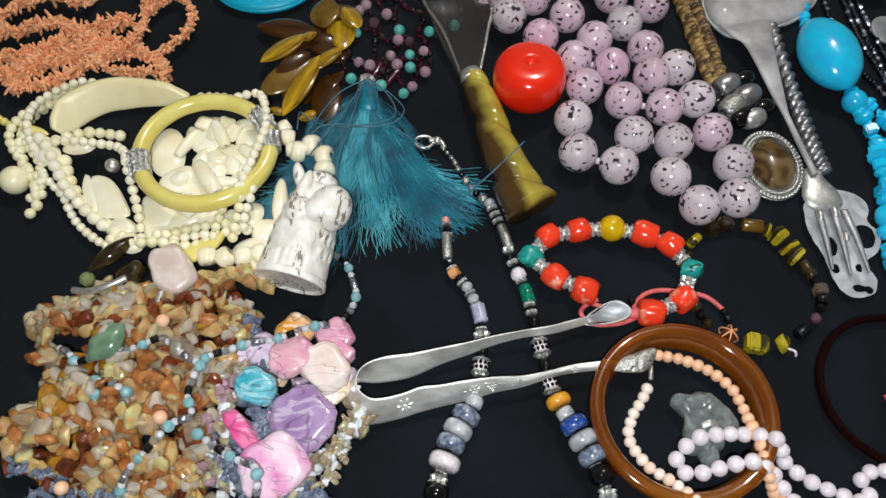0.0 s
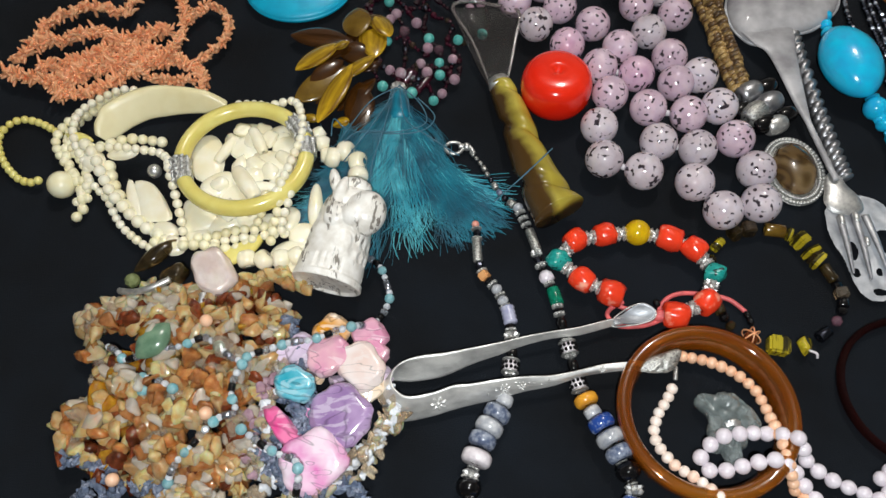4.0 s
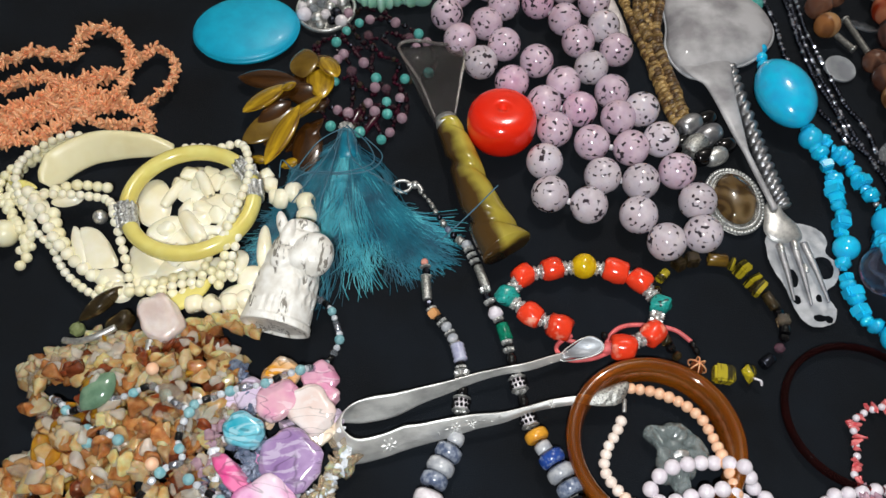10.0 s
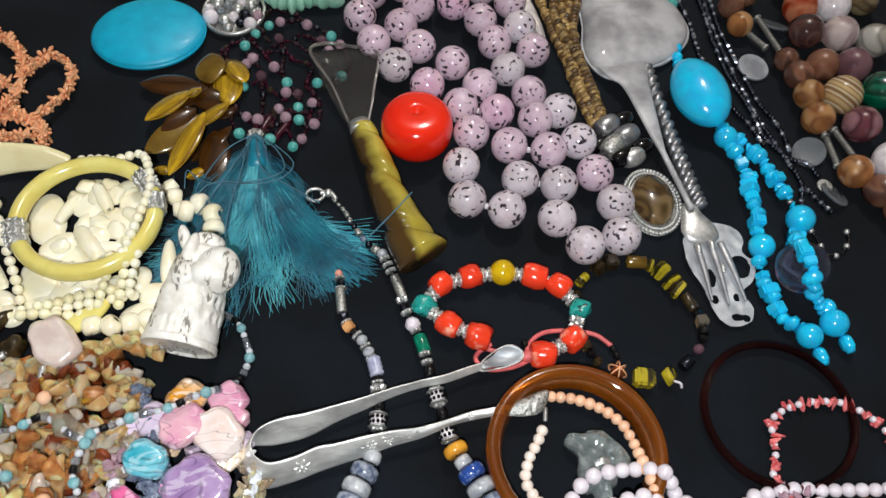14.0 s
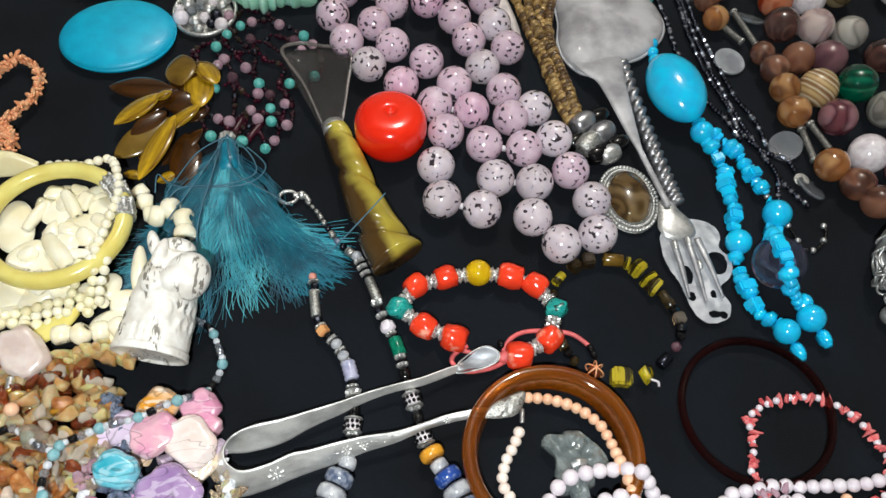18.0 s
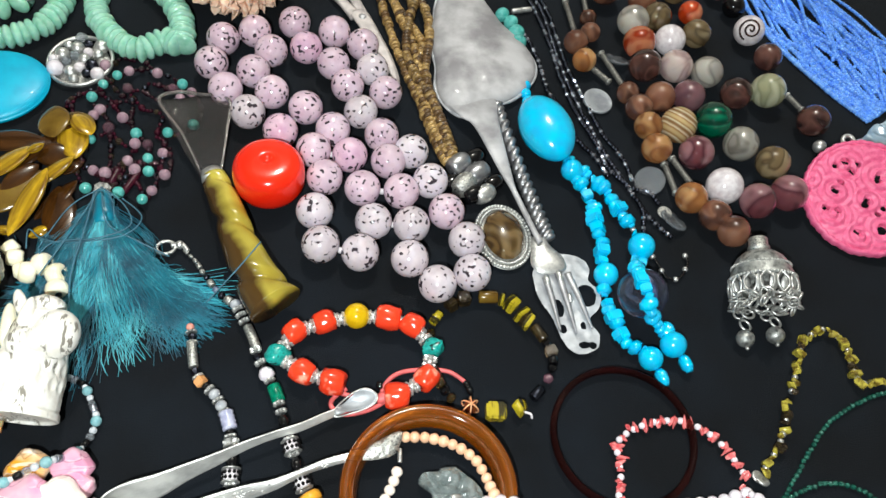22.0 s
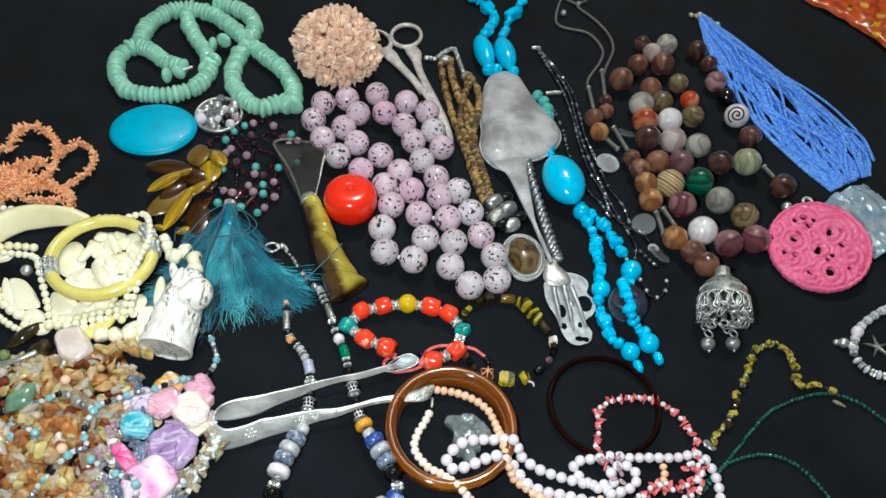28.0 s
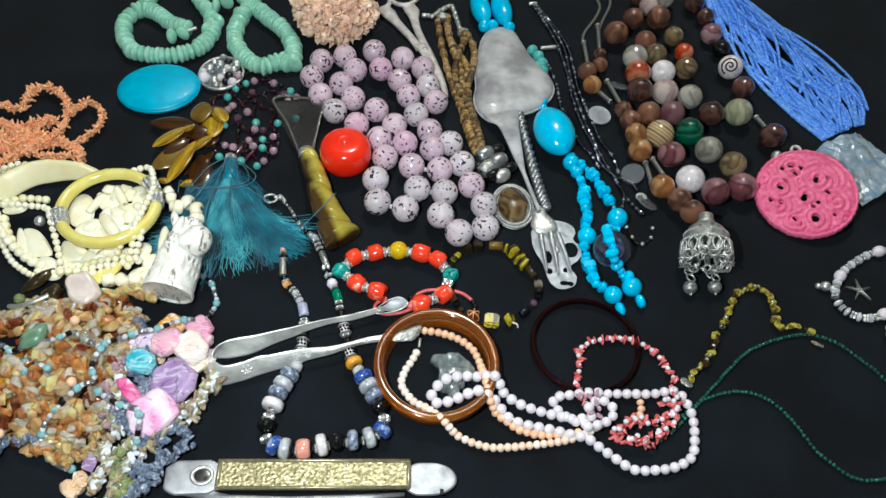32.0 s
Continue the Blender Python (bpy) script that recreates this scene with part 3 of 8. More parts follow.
def pillow():
    bm = cubelet()
    bmesh.ops.subdivide_edges(bm, edges=list(bm.edges), cuts=1, use_grid_fill=True)
    for _ in range(3):
        bmesh.ops.smooth_vert(bm, verts=bm.verts, factor=0.5, use_axis_x=True, use_axis_y=True, use_axis_z=True)
    for v in bm.verts:
        v.co *= 1.12 + 0.16 * noise.noise(v.co * 1.3)
    return bm


def tile():
    """A rounded square nugget, gently domed."""
    bm = ball(32, 18)()
    for v in bm.verts:
        r = math.hypot(v.co.x, v.co.y)
        if r > 1e-6:
            k = r / (abs(v.co.x) ** 3.4 + abs(v.co.y) ** 3.4) ** (1 / 3.4)
            v.co.x, v.co.y = v.co.x * k, v.co.y * k
        v.co *= 1 + 0.20 * noise.noise(v.co * 1.1 + Vector((3, 1, 7))) + 0.07 * noise.noise(v.co * 2.6 + Vector((9, 2, 1)))
        v.co.z = max(-0.62, min(0.62, v.co.z)) * 1.3 + 0.10 * noise.noise(Vector((v.co.x * 2.4, v.co.y * 2.4, 5)))
    return bm


def drum():
    """A worn barrel bead, not quite round."""
    bm = lathe([(0.28, -0.96), (0.66, -1), (0.86, -0.82), (0.98, -0.4), (1, 0.05), (0.97, 0.45), (0.84, 0.84), (0.6, 1), (0.28, 0.96)], 24)
    for v in bm.verts:
        v.co *= 1 + 0.13 * noise.noise(v.co * 1.3 + Vector((4, 2, 1)))
    return bm


def cogged(profile, seg):
    """A turned bead cap with a notched rim."""
    bm = lathe(profile, seg)
    for v in bm.verts:
        a = math.atan2(v.co.y, v.co.x) * seg / (2 * math.pi)
        if round(a) % 2 and math.hypot(v.co.x, v.co.y) > 0.6:
            v.co.x, v.co.y = v.co.x * 0.74, v.co.y * 0.74
    return bm


SHAPES = {
    "ball": ball(28, 16), "bead": ball(14, 9), "seed": ball(8, 5), "facet": ball(8, 5), "square": cubelet, "pillow": pillow, "tile": tile,
    "disc": lambda: lathe([(0.25, -0.9), (0.8, -1), (0.97, -0.6), (1, 0), (0.97, 0.6), (0.8, 1), (0.25, 0.9)], 18),
    "tube": lambda: lathe([(0.4, -1), (0.9, -1), (1, -0.92), (1, 0.92), (0.9, 1), (0.4, 1)], 14),
    "barrel": lambda: lathe([(0.3, -1), (0.72, -1), (0.9, -0.7), (1, -0.2), (1, 0.2), (0.9, 0.7), (0.72, 1), (0.3, 1)], 18),
    "drum": drum,
    "ridged": lambda: lathe([(0.4, -1), (0.9, -0.95), (1, -0.75), (0.86, -0.5), (1, -0.25), (0.88, 0), (1, 0.25), (0.86, 0.5), (1, 0.75), (0.9, 0.95), (0.4, 1)], 14),
    "coin": lambda: lathe([(0, -1), (0.96, -1), (1, -0.5), (1, 0.5), (0.96, 1), (0.88, 0.95), (0.86, 0.5), (0, 0.6)], 28),
    "crown": lambda: cogged([(0.3, -0.8), (1.0, -0.8), (0.78, -0.3), (0.98, 0.2), (0.7, 0.7), (0.3, 0.8)], 20),
    "stick": lambda: lathe([(0.0, -1), (0.6, -0.95), (0.9, -0.3), (1, 0.1), (0.7, 0.7), (0.35, 0.97), (0, 1)], 6),
    "leaf": lambda: leaf_mesh(0.28), "egg": lambda: leaf_mesh(0.06),
    **{"chip%d" % i: shard(i + 3) for i in range(7)}, **{"rock%d" % i: nugget(i + 40, 3, 0.25, 0.9, 7, 0.7) for i in range(4)}, **{"flake%d" % i: nugget(i + 60, 4, 0.22, 1.0, 13, 0.48) for i in range(5)},
}


def leaf_mesh(power):
    bm = ball(16, 14)()
    for v in bm.verts:
        w = max(0.0, 1 - v.co.z ** 2) ** power
        v.co.x, v.co.y = v.co.x * w, v.co.y * w
    return bm


def put(parent, name, shape, material, at, size, axis=(0, 0, 1), spin=0.0, label=""):
    """A piece on a shared mesh: at in table mm, size a radius or (x, y, z) half sizes with z along axis."""
    size = size if isinstance(size, (tuple, list)) else (size,) * 3
    ob = new(name, stock(shape, SHAPES[shape], material))
    q = Vector(axis).normalized().to_track_quat("Z", "Y")
    m = Matrix.Translation(Vector(at) * MM - (BASE[parent.name] if parent else Vector())) @ q.to_matrix().to_4x4() @ Matrix.Rotation(spin, 4, "Z") @ Matrix.Diagonal((size[0] * MM, size[1] * MM, size[2] * MM, 1))
    ob.parent = parent
    ob.matrix_basis = m
    if label:
        tagged(ob, label)
    return ob


class Path:
    """A smooth line through points (x, y) or (x, y, z) in mm; z may also be given for all."""

    def __init__(self, pts, z=0.0, closed=False, fine=10):
        p = [np.array(q if len(q) == 3 else (*q, z), float) for q in pts]
        n = len(p)
        self.pts = []
        for i in range(n if closed else n - 1):
            a, b, c, d = (p[(i + k) % n] if closed else p[min(max(i + k, 0), n - 1)] for k in (-1, 0, 1, 2))
            for s in range(fine):
                t = s / fine
                self.pts.append(0.5 * (2 * b + (c - a) * t + (2 * a - 5 * b + 4 * c - d) * t * t + (3 * b - a - 3 * c + d) * t ** 3))
        self.pts.append(p[0] if closed else p[-1])
        self.pts = np.array(self.pts)
        self.cum = np.r_[0, np.cumsum(np.linalg.norm(np.diff(self.pts, axis=0), axis=1))]
        self.length = float(self.cum[-1])

    def at(self, s):
        s = min(max(s, 0), self.length)
        pos = np.array([np.interp(s, self.cum, self.pts[:, k]) for k in range(3)])
        i = min(max(int(np.searchsorted(self.cum, s)), 1), len(self.pts) - 1)
        d = self.pts[i] - self.pts[i - 1]
        return pos, d / max(1e-9, np.linalg.norm(d))


def strand(parent, name, path, shape, material, size, pitch=None, jitter=0.0, rng=random, tumble=False, start=0.0, end=None):
    """Pieces threaded along a path; size: half sizes (across, across, along) or a radius; material: one or a list to choose from."""
    size = size if isinstance(size, (tuple, list)) else (size,) * 3
    pitch = pitch or 2 * size[2] * 0.98
    s = start + pitch / 2
    while s < (end or path.length):
        pos, d = path.at(s)
        k = 1 + rng.uniform(-jitter, jitter)
        sh = rng.choice(shape) if isinstance(shape, list) else shape
        mt = rng.choice(material) if isinstance(material, list) else material
        off = np.array([rng.gauss(0, 1) for _ in range(3)]) * jitter * size[0] * 0.6
        axis = Vector([rng.gauss(0, 1) for _ in range(3)]) if tumble else Vector(d)
        put(parent, name, sh, mt, pos + off * (1, 1, 0.4), tuple(k * v for v in size), axis, rng.uniform(0, 6.28))
        s += pitch * (1 + rng.uniform(-jitter, jitter) * 0.4)


def swarm(name, parent, shape, material, places, label=""):
    """Many small alike pieces joined into one mesh: places are (at, half sizes, axis, spin) in table mm."""
    bm = SHAPES[shape]()
    bmesh.ops.recalc_face_normals(bm, faces=bm.faces)
    bm.verts.index_update()
    tv = np.array([v.co[:] for v in bm.verts])
    tf = [[v.index for v in f.verts] for f in bm.faces]
    bm.free()
    base = np.array(BASE[parent.name])
    verts, faces = [], []
    for at, size, axis, spin in places:
        q = np.array((Vector(axis).normalized().to_track_quat("Z", "Y").to_matrix() @ Matrix.Rotation(spin, 3, "Z")))
        o = len(verts) * len(tv)
        verts.append((tv * np.array(size)) @ q.T * MM + np.array(at) * MM - base)
        faces += [[i + o for i in f] for f in tf]
    me = bpy.data.meshes.new(name)
    me.from_pydata(np.concatenate(verts).tolist(), [], faces)
    me.polygons.foreach_set("use_smooth", [shape != "facet"] * len(me.polygons))
    me.materials.append(material)
    ob = new(name, me)
    ob.parent = parent
    BASE[ob.name] = Vector(BASE[parent.name])
    return tagged(ob, label, kind="stuff")


def seeds(path, r, pitch, rng=random, wob=0.15, long=1.0):
    out, s = [], 0.0
    while s < path.length:
        pos, d = path.at(s)
        out.append((pos + np.array([rng.gauss(0, wob) for _ in range(3)]) * r, (r, r, r * long), d, rng.uniform(0, 6)))
        s += pitch
    return out


def sweep(pts, section, closed=False, caps=True, up=(0, 0, 1)):
    """A solid swept along points: section(i, f) gives the ring of (side, up) offsets in mm."""
    bm, rings, n = bmesh.new(), [], len(pts)
    pts = [Vector(p) for p in pts]
    for i, p in enumerate(pts):
        d = (pts[(i + 1) % n] - pts[i - 1]) if closed else pts[min(i + 1, n - 1)] - pts[max(i - 1, 0)]
        d.normalize()
        side = d.cross(Vector(up)).normalized()
        top = side.cross(d)
        rings.append([bm.verts.new(p + side * a + top * b) for a, b in section(i, i / max(1, n - 1))])
    k = len(rings[0])
    for i in range(n if closed else n - 1):
        a, b = rings[i], rings[(i + 1) % n]
        for j in range(k):
            bm.faces.new((a[j], a[(j + 1) % k], b[(j + 1) % k], b[j]))
    if caps and not closed:
        bm.faces.new(rings[0][::-1]), bm.faces.new(rings[-1])
    return bm


def oval(a, b, n=12, power=1.0):
    c = lambda t: math.copysign(abs(math.cos(t)) ** power, math.cos(t))
    s = lambda t: math.copysign(abs(math.sin(t)) ** power, math.sin(t))
    return [(a * c(2 * math.pi * i / n), b * s(2 * math.pi * i / n)) for i in range(n)]


def tube(path, r, seg=8, closed=False):
    pts = path.pts[:-1] if closed else path.pts
    return sweep(pts, (lambda i, f: oval(r(f), r(f), seg)) if callable(r) else (lambda i, f: oval(r, r, seg)), closed)


def ring_path(cx, cy, rx, ry, z, rot=0.0, n=64):
    c, s = math.cos(rot), math.sin(rot)
    return [(cx + rx * math.cos(t) * c - ry * math.sin(t) * s, cy + rx * math.cos(t) * s + ry * math.sin(t) * c, z) for t in np.linspace(0, 2 * math.pi, n, endpoint=False)]


def shape_of(pts):
    """Centre and radius-by-angle of a rounded outline through points in mm."""
    run = Path(pts, closed=True, fine=6).pts[:-1]
    c = run.mean(axis=0)
    ang, rad = np.arctan2(run[:, 1] - c[1], run[:, 0] - c[0]) % (2 * math.pi), np.hypot(run[:, 0] - c[0], run[:, 1] - c[1])
    order = np.argsort(ang)
    return c[0], c[1], lambda t: float(np.interp(t % (2 * math.pi), ang[order], rad[order], period=2 * math.pi))


def plate(pts, z0, h, **how):
    x, y, r = shape_of(pts)
    return pebble(x, y, 1, 1, z0, h, 0, r, **how)


def pierced(pts, holes, z, step=0.45, wave=None):
    """A sheet with holes: holes are (x, y, half width, half height)."""
    run = Path(pts, closed=True, fine=6).pts[:-1]
    poly = [tuple(p[:2]) for p in run]
    x0, y0 = run[:, 0].min(), run[:, 1].min()
    bm, vs = bmesh.new(), {}

    def inside(x, y):
        hit = False
        for (ax, ay), (bx, by) in zip(poly, poly[1:] + poly[:1]):
            if (ay > y) != (by > y) and x < (bx - ax) * (y - ay) / (by - ay) + ax:
                hit = not hit
        return hit
    for j in range(int((run[:, 1].max() - y0) / step) + 1):
        for i in range(int((run[:, 0].max() - x0) / step) + 1):
            x, y = x0 + i * step, y0 + j * step
            if inside(x, y) and all(math.hypot((x - a) / c, (y - b) / d) > 1 for a, b, c, d in holes):
                vs[i, j] = bm.verts.new((x, y, z + (wave(x, y) if wave else 0)))
    for i, j in list(vs):
        q = [(i, j), (i + 1, j), (i + 1, j + 1), (i, j + 1)]
        if all(k in vs for k in q):
            bm.faces.new([vs[k] for k in q])
    bmesh.ops.delete(bm, geom=[v for v in bm.verts if not v.link_faces], context="VERTS")
    for _ in range(4):
        bmesh.ops.smooth_vert(bm, verts=[v for v in bm.verts if v.is_boundary], factor=0.5, use_axis_x=True, use_axis_y=True, use_axis_z=True)
    return bm


def pebble(cx, cy, rx, ry, z0, h, rot=0.0, outline=None, dome=0.5, under=0.25, seg=40, rings=9, wave=None):
    """A flat rounded stone: outline(angle) scales its radius, dome shapes its top, under its rounded underside."""
    bm, c, s = bmesh.new(), math.cos(rot), math.sin(rot)

    def ring(f, z):
        if f < 1e-6:
            return [bm.verts.new((cx, cy, z))]
        out = []
        for i in range(seg):
            t = 2 * math.pi * i / seg
            k = f * (outline(t) if outline else 1)
            x, y = rx * k * math.cos(t), ry * k * math.sin(t)
            out.append(bm.verts.new((cx + x * c - y * s, cy + x * s + y * c, z + (wave(x, y) if wave else 0))))
        return out
    levels = [(0, z0)] + [(0.9, z0)]
    levels += [(0.97, z0 + h * under * 0.5), (1.0, z0 + h * under)]
    for i in range(rings, -1, -1):
        f = math.sin(math.pi / 2 * i / rings)
        levels.append((f * 0.995, z0 + h * (under + (1 - under) * max(0.0, 1 - f ** 2) ** dome)))
    made = [ring(f, z) for f, z in levels]
    for a, b in zip(made, made[1:]):
        for i in range(seg):
            j = (i + 1) % seg
            q = list(dict.fromkeys([a[i % len(a)], a[j % len(a)], b[j % len(b)], b[i % len(b)]]))
            if len(q) > 2:
                bm.faces.new(q)
    return bm


def slab(x0, y0, z0, x1, y1, z1, bevel=0.0):
    bm = bmesh.new()
    bmesh.ops.create_cube(bm, size=1)
    for v in bm.verts:
        v.co = Vector(((x0 + x1) / 2 + v.co.x * (x1 - x0), (y0 + y1) / 2 + v.co.y * (y1 - y0), (z0 + z1) / 2 + v.co.z * (z1 - z0)))
    if bevel:
        bmesh.ops.bevel(bm, geom=list(bm.edges), offset=bevel, segments=3, affect="EDGES")
    return bm


def join(*bms):
    out = bmesh.new()
    for b in bms:
        me = bpy.data.meshes.new("tmp")
        b.to_mesh(me)
        b.free()
        out.from_mesh(me)
        bpy.data.meshes.remove(me)
    return out


# ---- setting: a dark cloth on a table, in a plain room ----
def setting():
    bm = bmesh.new()
    n = 120
    xs, ys = np.linspace(-700, 1000, n), np.linspace(-400, 1100, n)
    grid = [[bm.verts.new((x, y, 0.25 * noise.noise(Vector((x / 45, y / 45, 0))) - 0.3)) for x in xs] for y in ys]
    for j in range(n - 1):
        for i in range(n - 1):
            bm.faces.new((grid[j][i], grid[j][i + 1], grid[j + 1][i + 1], grid[j + 1][i]))
    tagged(finish("ground", bm, CLOTH, None), "black felt cloth spread flat over a table", "cloth", kind="structure")
    tagged(finish("table_top", slab(-690, -390, -30, 990, 1090, -1.5), PARQUET, None, smooth=False), "wooden table top under the black cloth", "table", kind="structure")
    for lx, ly in ((-640, -340), (900, -340), (-640, 1000), (900, 1000)):
        tagged(finish("table_leg", slab(lx, ly, -750, lx + 60, ly + 60, -30.5, 3), PARQUET, None, smooth=False), "square wooden table leg", "table leg", "table legs", "structure")
    tagged(finish("floor", slab(-2200, -2000, -770, 2500, 2700, -750), PARQUET, None, smooth=False), "brown wooden floor", "floor", kind="structure")
    tagged(finish("ceiling", slab(-2200, -2000, 1750, 2500, 2700, 1770), PLASTER, None, smooth=False), "plain white ceiling", "ceiling", kind="structure")
    for nm, a in (("wall_north", (-2200, 2700, 2500, 2720)), ("wall_south", (-2200, -2020, 2500, -2000)), ("wall_west", (-2220, -2000, -2200, 2700)), ("wall_east", (2500, -2000, 2520, 2700))):
        tagged(finish(nm, slab(a[0], a[1], -750, a[2], a[3], 1750), PLASTER, None, smooth=False), "plain pale plaster wall", "wall", kind="structure")


setting()

# ---- speckled bead necklace ----
def speckled_necklace():
    spots = [(74, 435), (92, 441), (115, 448), (138, 440), (154, 429), (68, 416), (91, 409), (101, 425), (121, 427), (136, 414), (158, 409), (76, 396), (101, 393), (88, 379), (119, 381), (143, 397), (164, 391), (149, 377), (105, 365), (133, 365)]
    spots += [(159, 360), (122, 351), (141, 347), (161, 342), (127, 333), (146, 325), (121, 312), (150, 304), (123, 292), (142, 286), (174, 348), (182, 328), (166, 322), (188, 308), (169, 301), (196, 290), (196, 271), (178, 266), (166, 281)]
    root = thing("bead_necklace", "lilac-pink round stone bead necklace with black speckles, heaped", "necklace", (130, 350))
    rng = random.Random(4)
    for x, y in spots:
        put(root, "bead", "ball", rng.choice((ROSE_CLEAR, ROSE_CLEAR, ROSE_PALE) if y < 306 else (ROSE_STONE, ROSE_STONE, ROSE_STONE, ROSE_PALE, ROSE_DEEP, ROSE_CLEAR)), (x, y, 9.2), 9.45, (rng.gauss(0, 1), rng.gauss(0, 1), rng.gauss(0, 1)))
    done = set()
    for i, a in enumerate(spots):
        near = sorted((math.dist(a, b), j) for j, b in enumerate(spots) if j != i)
        d, j = near[0]
        if (j, i) not in done and d < 24:
            done.add((i, j))
            b = spots[j]
            put(root, "knot", "bead", KNOT, ((a[0] + b[0]) / 2, (a[1] + b[1]) / 2, 7.5), (1.6, 1.6, 2.4), (b[0] - a[0], b[1] - a[1], 0))


speckled_necklace()


# ---- single large pieces in the middle ----
def red_bead():
    root = thing("large_bead", "large glossy cherry-red resin bead on the cloth", "bead", (99, 333))
    bm = lathe([(0, 1.6), (6, 0.6), (11, 0.2), (14.4, 1.4), (16.9, 4.4), (18.1, 8), (18.3, 12), (18.1, 16), (16.9, 19.8), (14.4, 22.6), (11, 23.8), (5, 24.0), (2.4, 23.7), (1.9, 22.6), (0, 22.0)], 56)
    bmesh.ops.transform(bm, matrix=Matrix.Translation((99, 333.2, 0.6)) @ Matrix.Rotation(radians(-3), 4, "X"), verts=bm.verts)
    part("body", bm, CHERRY, root)


def turquoise_oval():
    root = thing("oval_stone", "large flat oval turquoise stone with fine dark veins", "stone", (-48, 404))
    part("body", pebble(-48, 405, 31, 26, 0, 11, 0.12, dome=0.42, under=0.4, seg=64, rings=12), TURQ, root)


def horn_opener():
    root = thing("horn_handled_scoop", "caddy scoop with grey translucent blade and twisted yellow horn handle", "scoop", (72, 330))
    path = Path([(70.5, 338, 6), (75, 326, 7), (80, 310, 8.5), (86, 291, 9.5), (93, 273, 10.5), (101, 259, 11)], fine=12)

    def ring(i, f):
        r = 5.6 + 5.6 * f ** 1.2
        out = []
        for k in range(28):
            t = 2 * math.pi * k / 28
            ph = (t - 17 * f + math.pi) % (2 * math.pi) - math.pi
            w = 1.07 - 0.30 * math.exp(-(ph / 0.6) ** 2) + 0.05 * math.cos(2 * t + 6 * f)
            out.append((r * w * math.cos(t) * 1.05, r * w * math.sin(t)))
        return out
    part("handle", sweep(path.pts, ring), HORN, root, "twisted yellow and brown horn handle")
    part("collar", sweep([(69, 342, 5.8), (70, 339.5, 6), (71, 336.5, 6.2)], lambda i, f: oval(5.4 + f, 4.2 + f, 20)), SILVER, root, "silver collar")
    bm, rows = bmesh.new(), []
    for j in range(13):
        v = j / 12
        half = 5 + 13.5 * v ** 0.8
        c = Vector((69, 341, 5)).lerp(Vector((60, 390, 5)), v)
        ax = Vector((69 - 60, 341 - 390, 0)).normalized()
        side = Vector((-ax.y, ax.x, 0))
        rows.append([(c + side * half * u, 2.2 * (abs(u) ** 3) * v + 2.4 * (1 - v) + 6.2 * v + 0.8 + 1.4 * math.exp(-((1 - v) * 9) ** 2)) for u in np.linspace(-1, 1, 15)])
    top = [[bm.verts.new((p.x, p.y, z + 1.5)) for p, z in r] for r in rows]
    low = [[bm.verts.new((p.x, p.y, z)) for p, z in r] for r in rows]
    for g in (top, low):
        for a, b in zip(g, g[1:]):
            for i in range(14):
                bm.faces.new((a[i], a[i + 1], b[i + 1], b[i]))
    edge_t = top[0] + [r[-1] for r in top[1:]] + top[-1][-2::-1] + [r[0] for r in top[-2:0:-1]]
    edge_l = low[0] + [r[-1] for r in low[1:]] + low[-1][-2::-1] + [r[0] for r in low[-2:0:-1]]
    for i in range(len(edge_t)):
        j = (i + 1) % len(edge_t)
        bm.faces.new((edge_t[i], edge_t[j], edge_l[j], edge_l[i]))
    part("blade", bm, HORN_GREY, root, "grey translucent flared blade")
    part("blade_rim", tube(Path([(64, 342, 5.0), (54, 366, 8.4), (42, 386, 11.6), (50, 392, 11.6), (62, 391, 10.8), (78, 386, 11.6), (77, 366, 8.6), (74, 341, 5.2)], fine=8), lambda f: 0.6 + 0.4 * math.sin(math.pi * f), 10), HORN_EDGE, root, "thick pale edge of the blade")


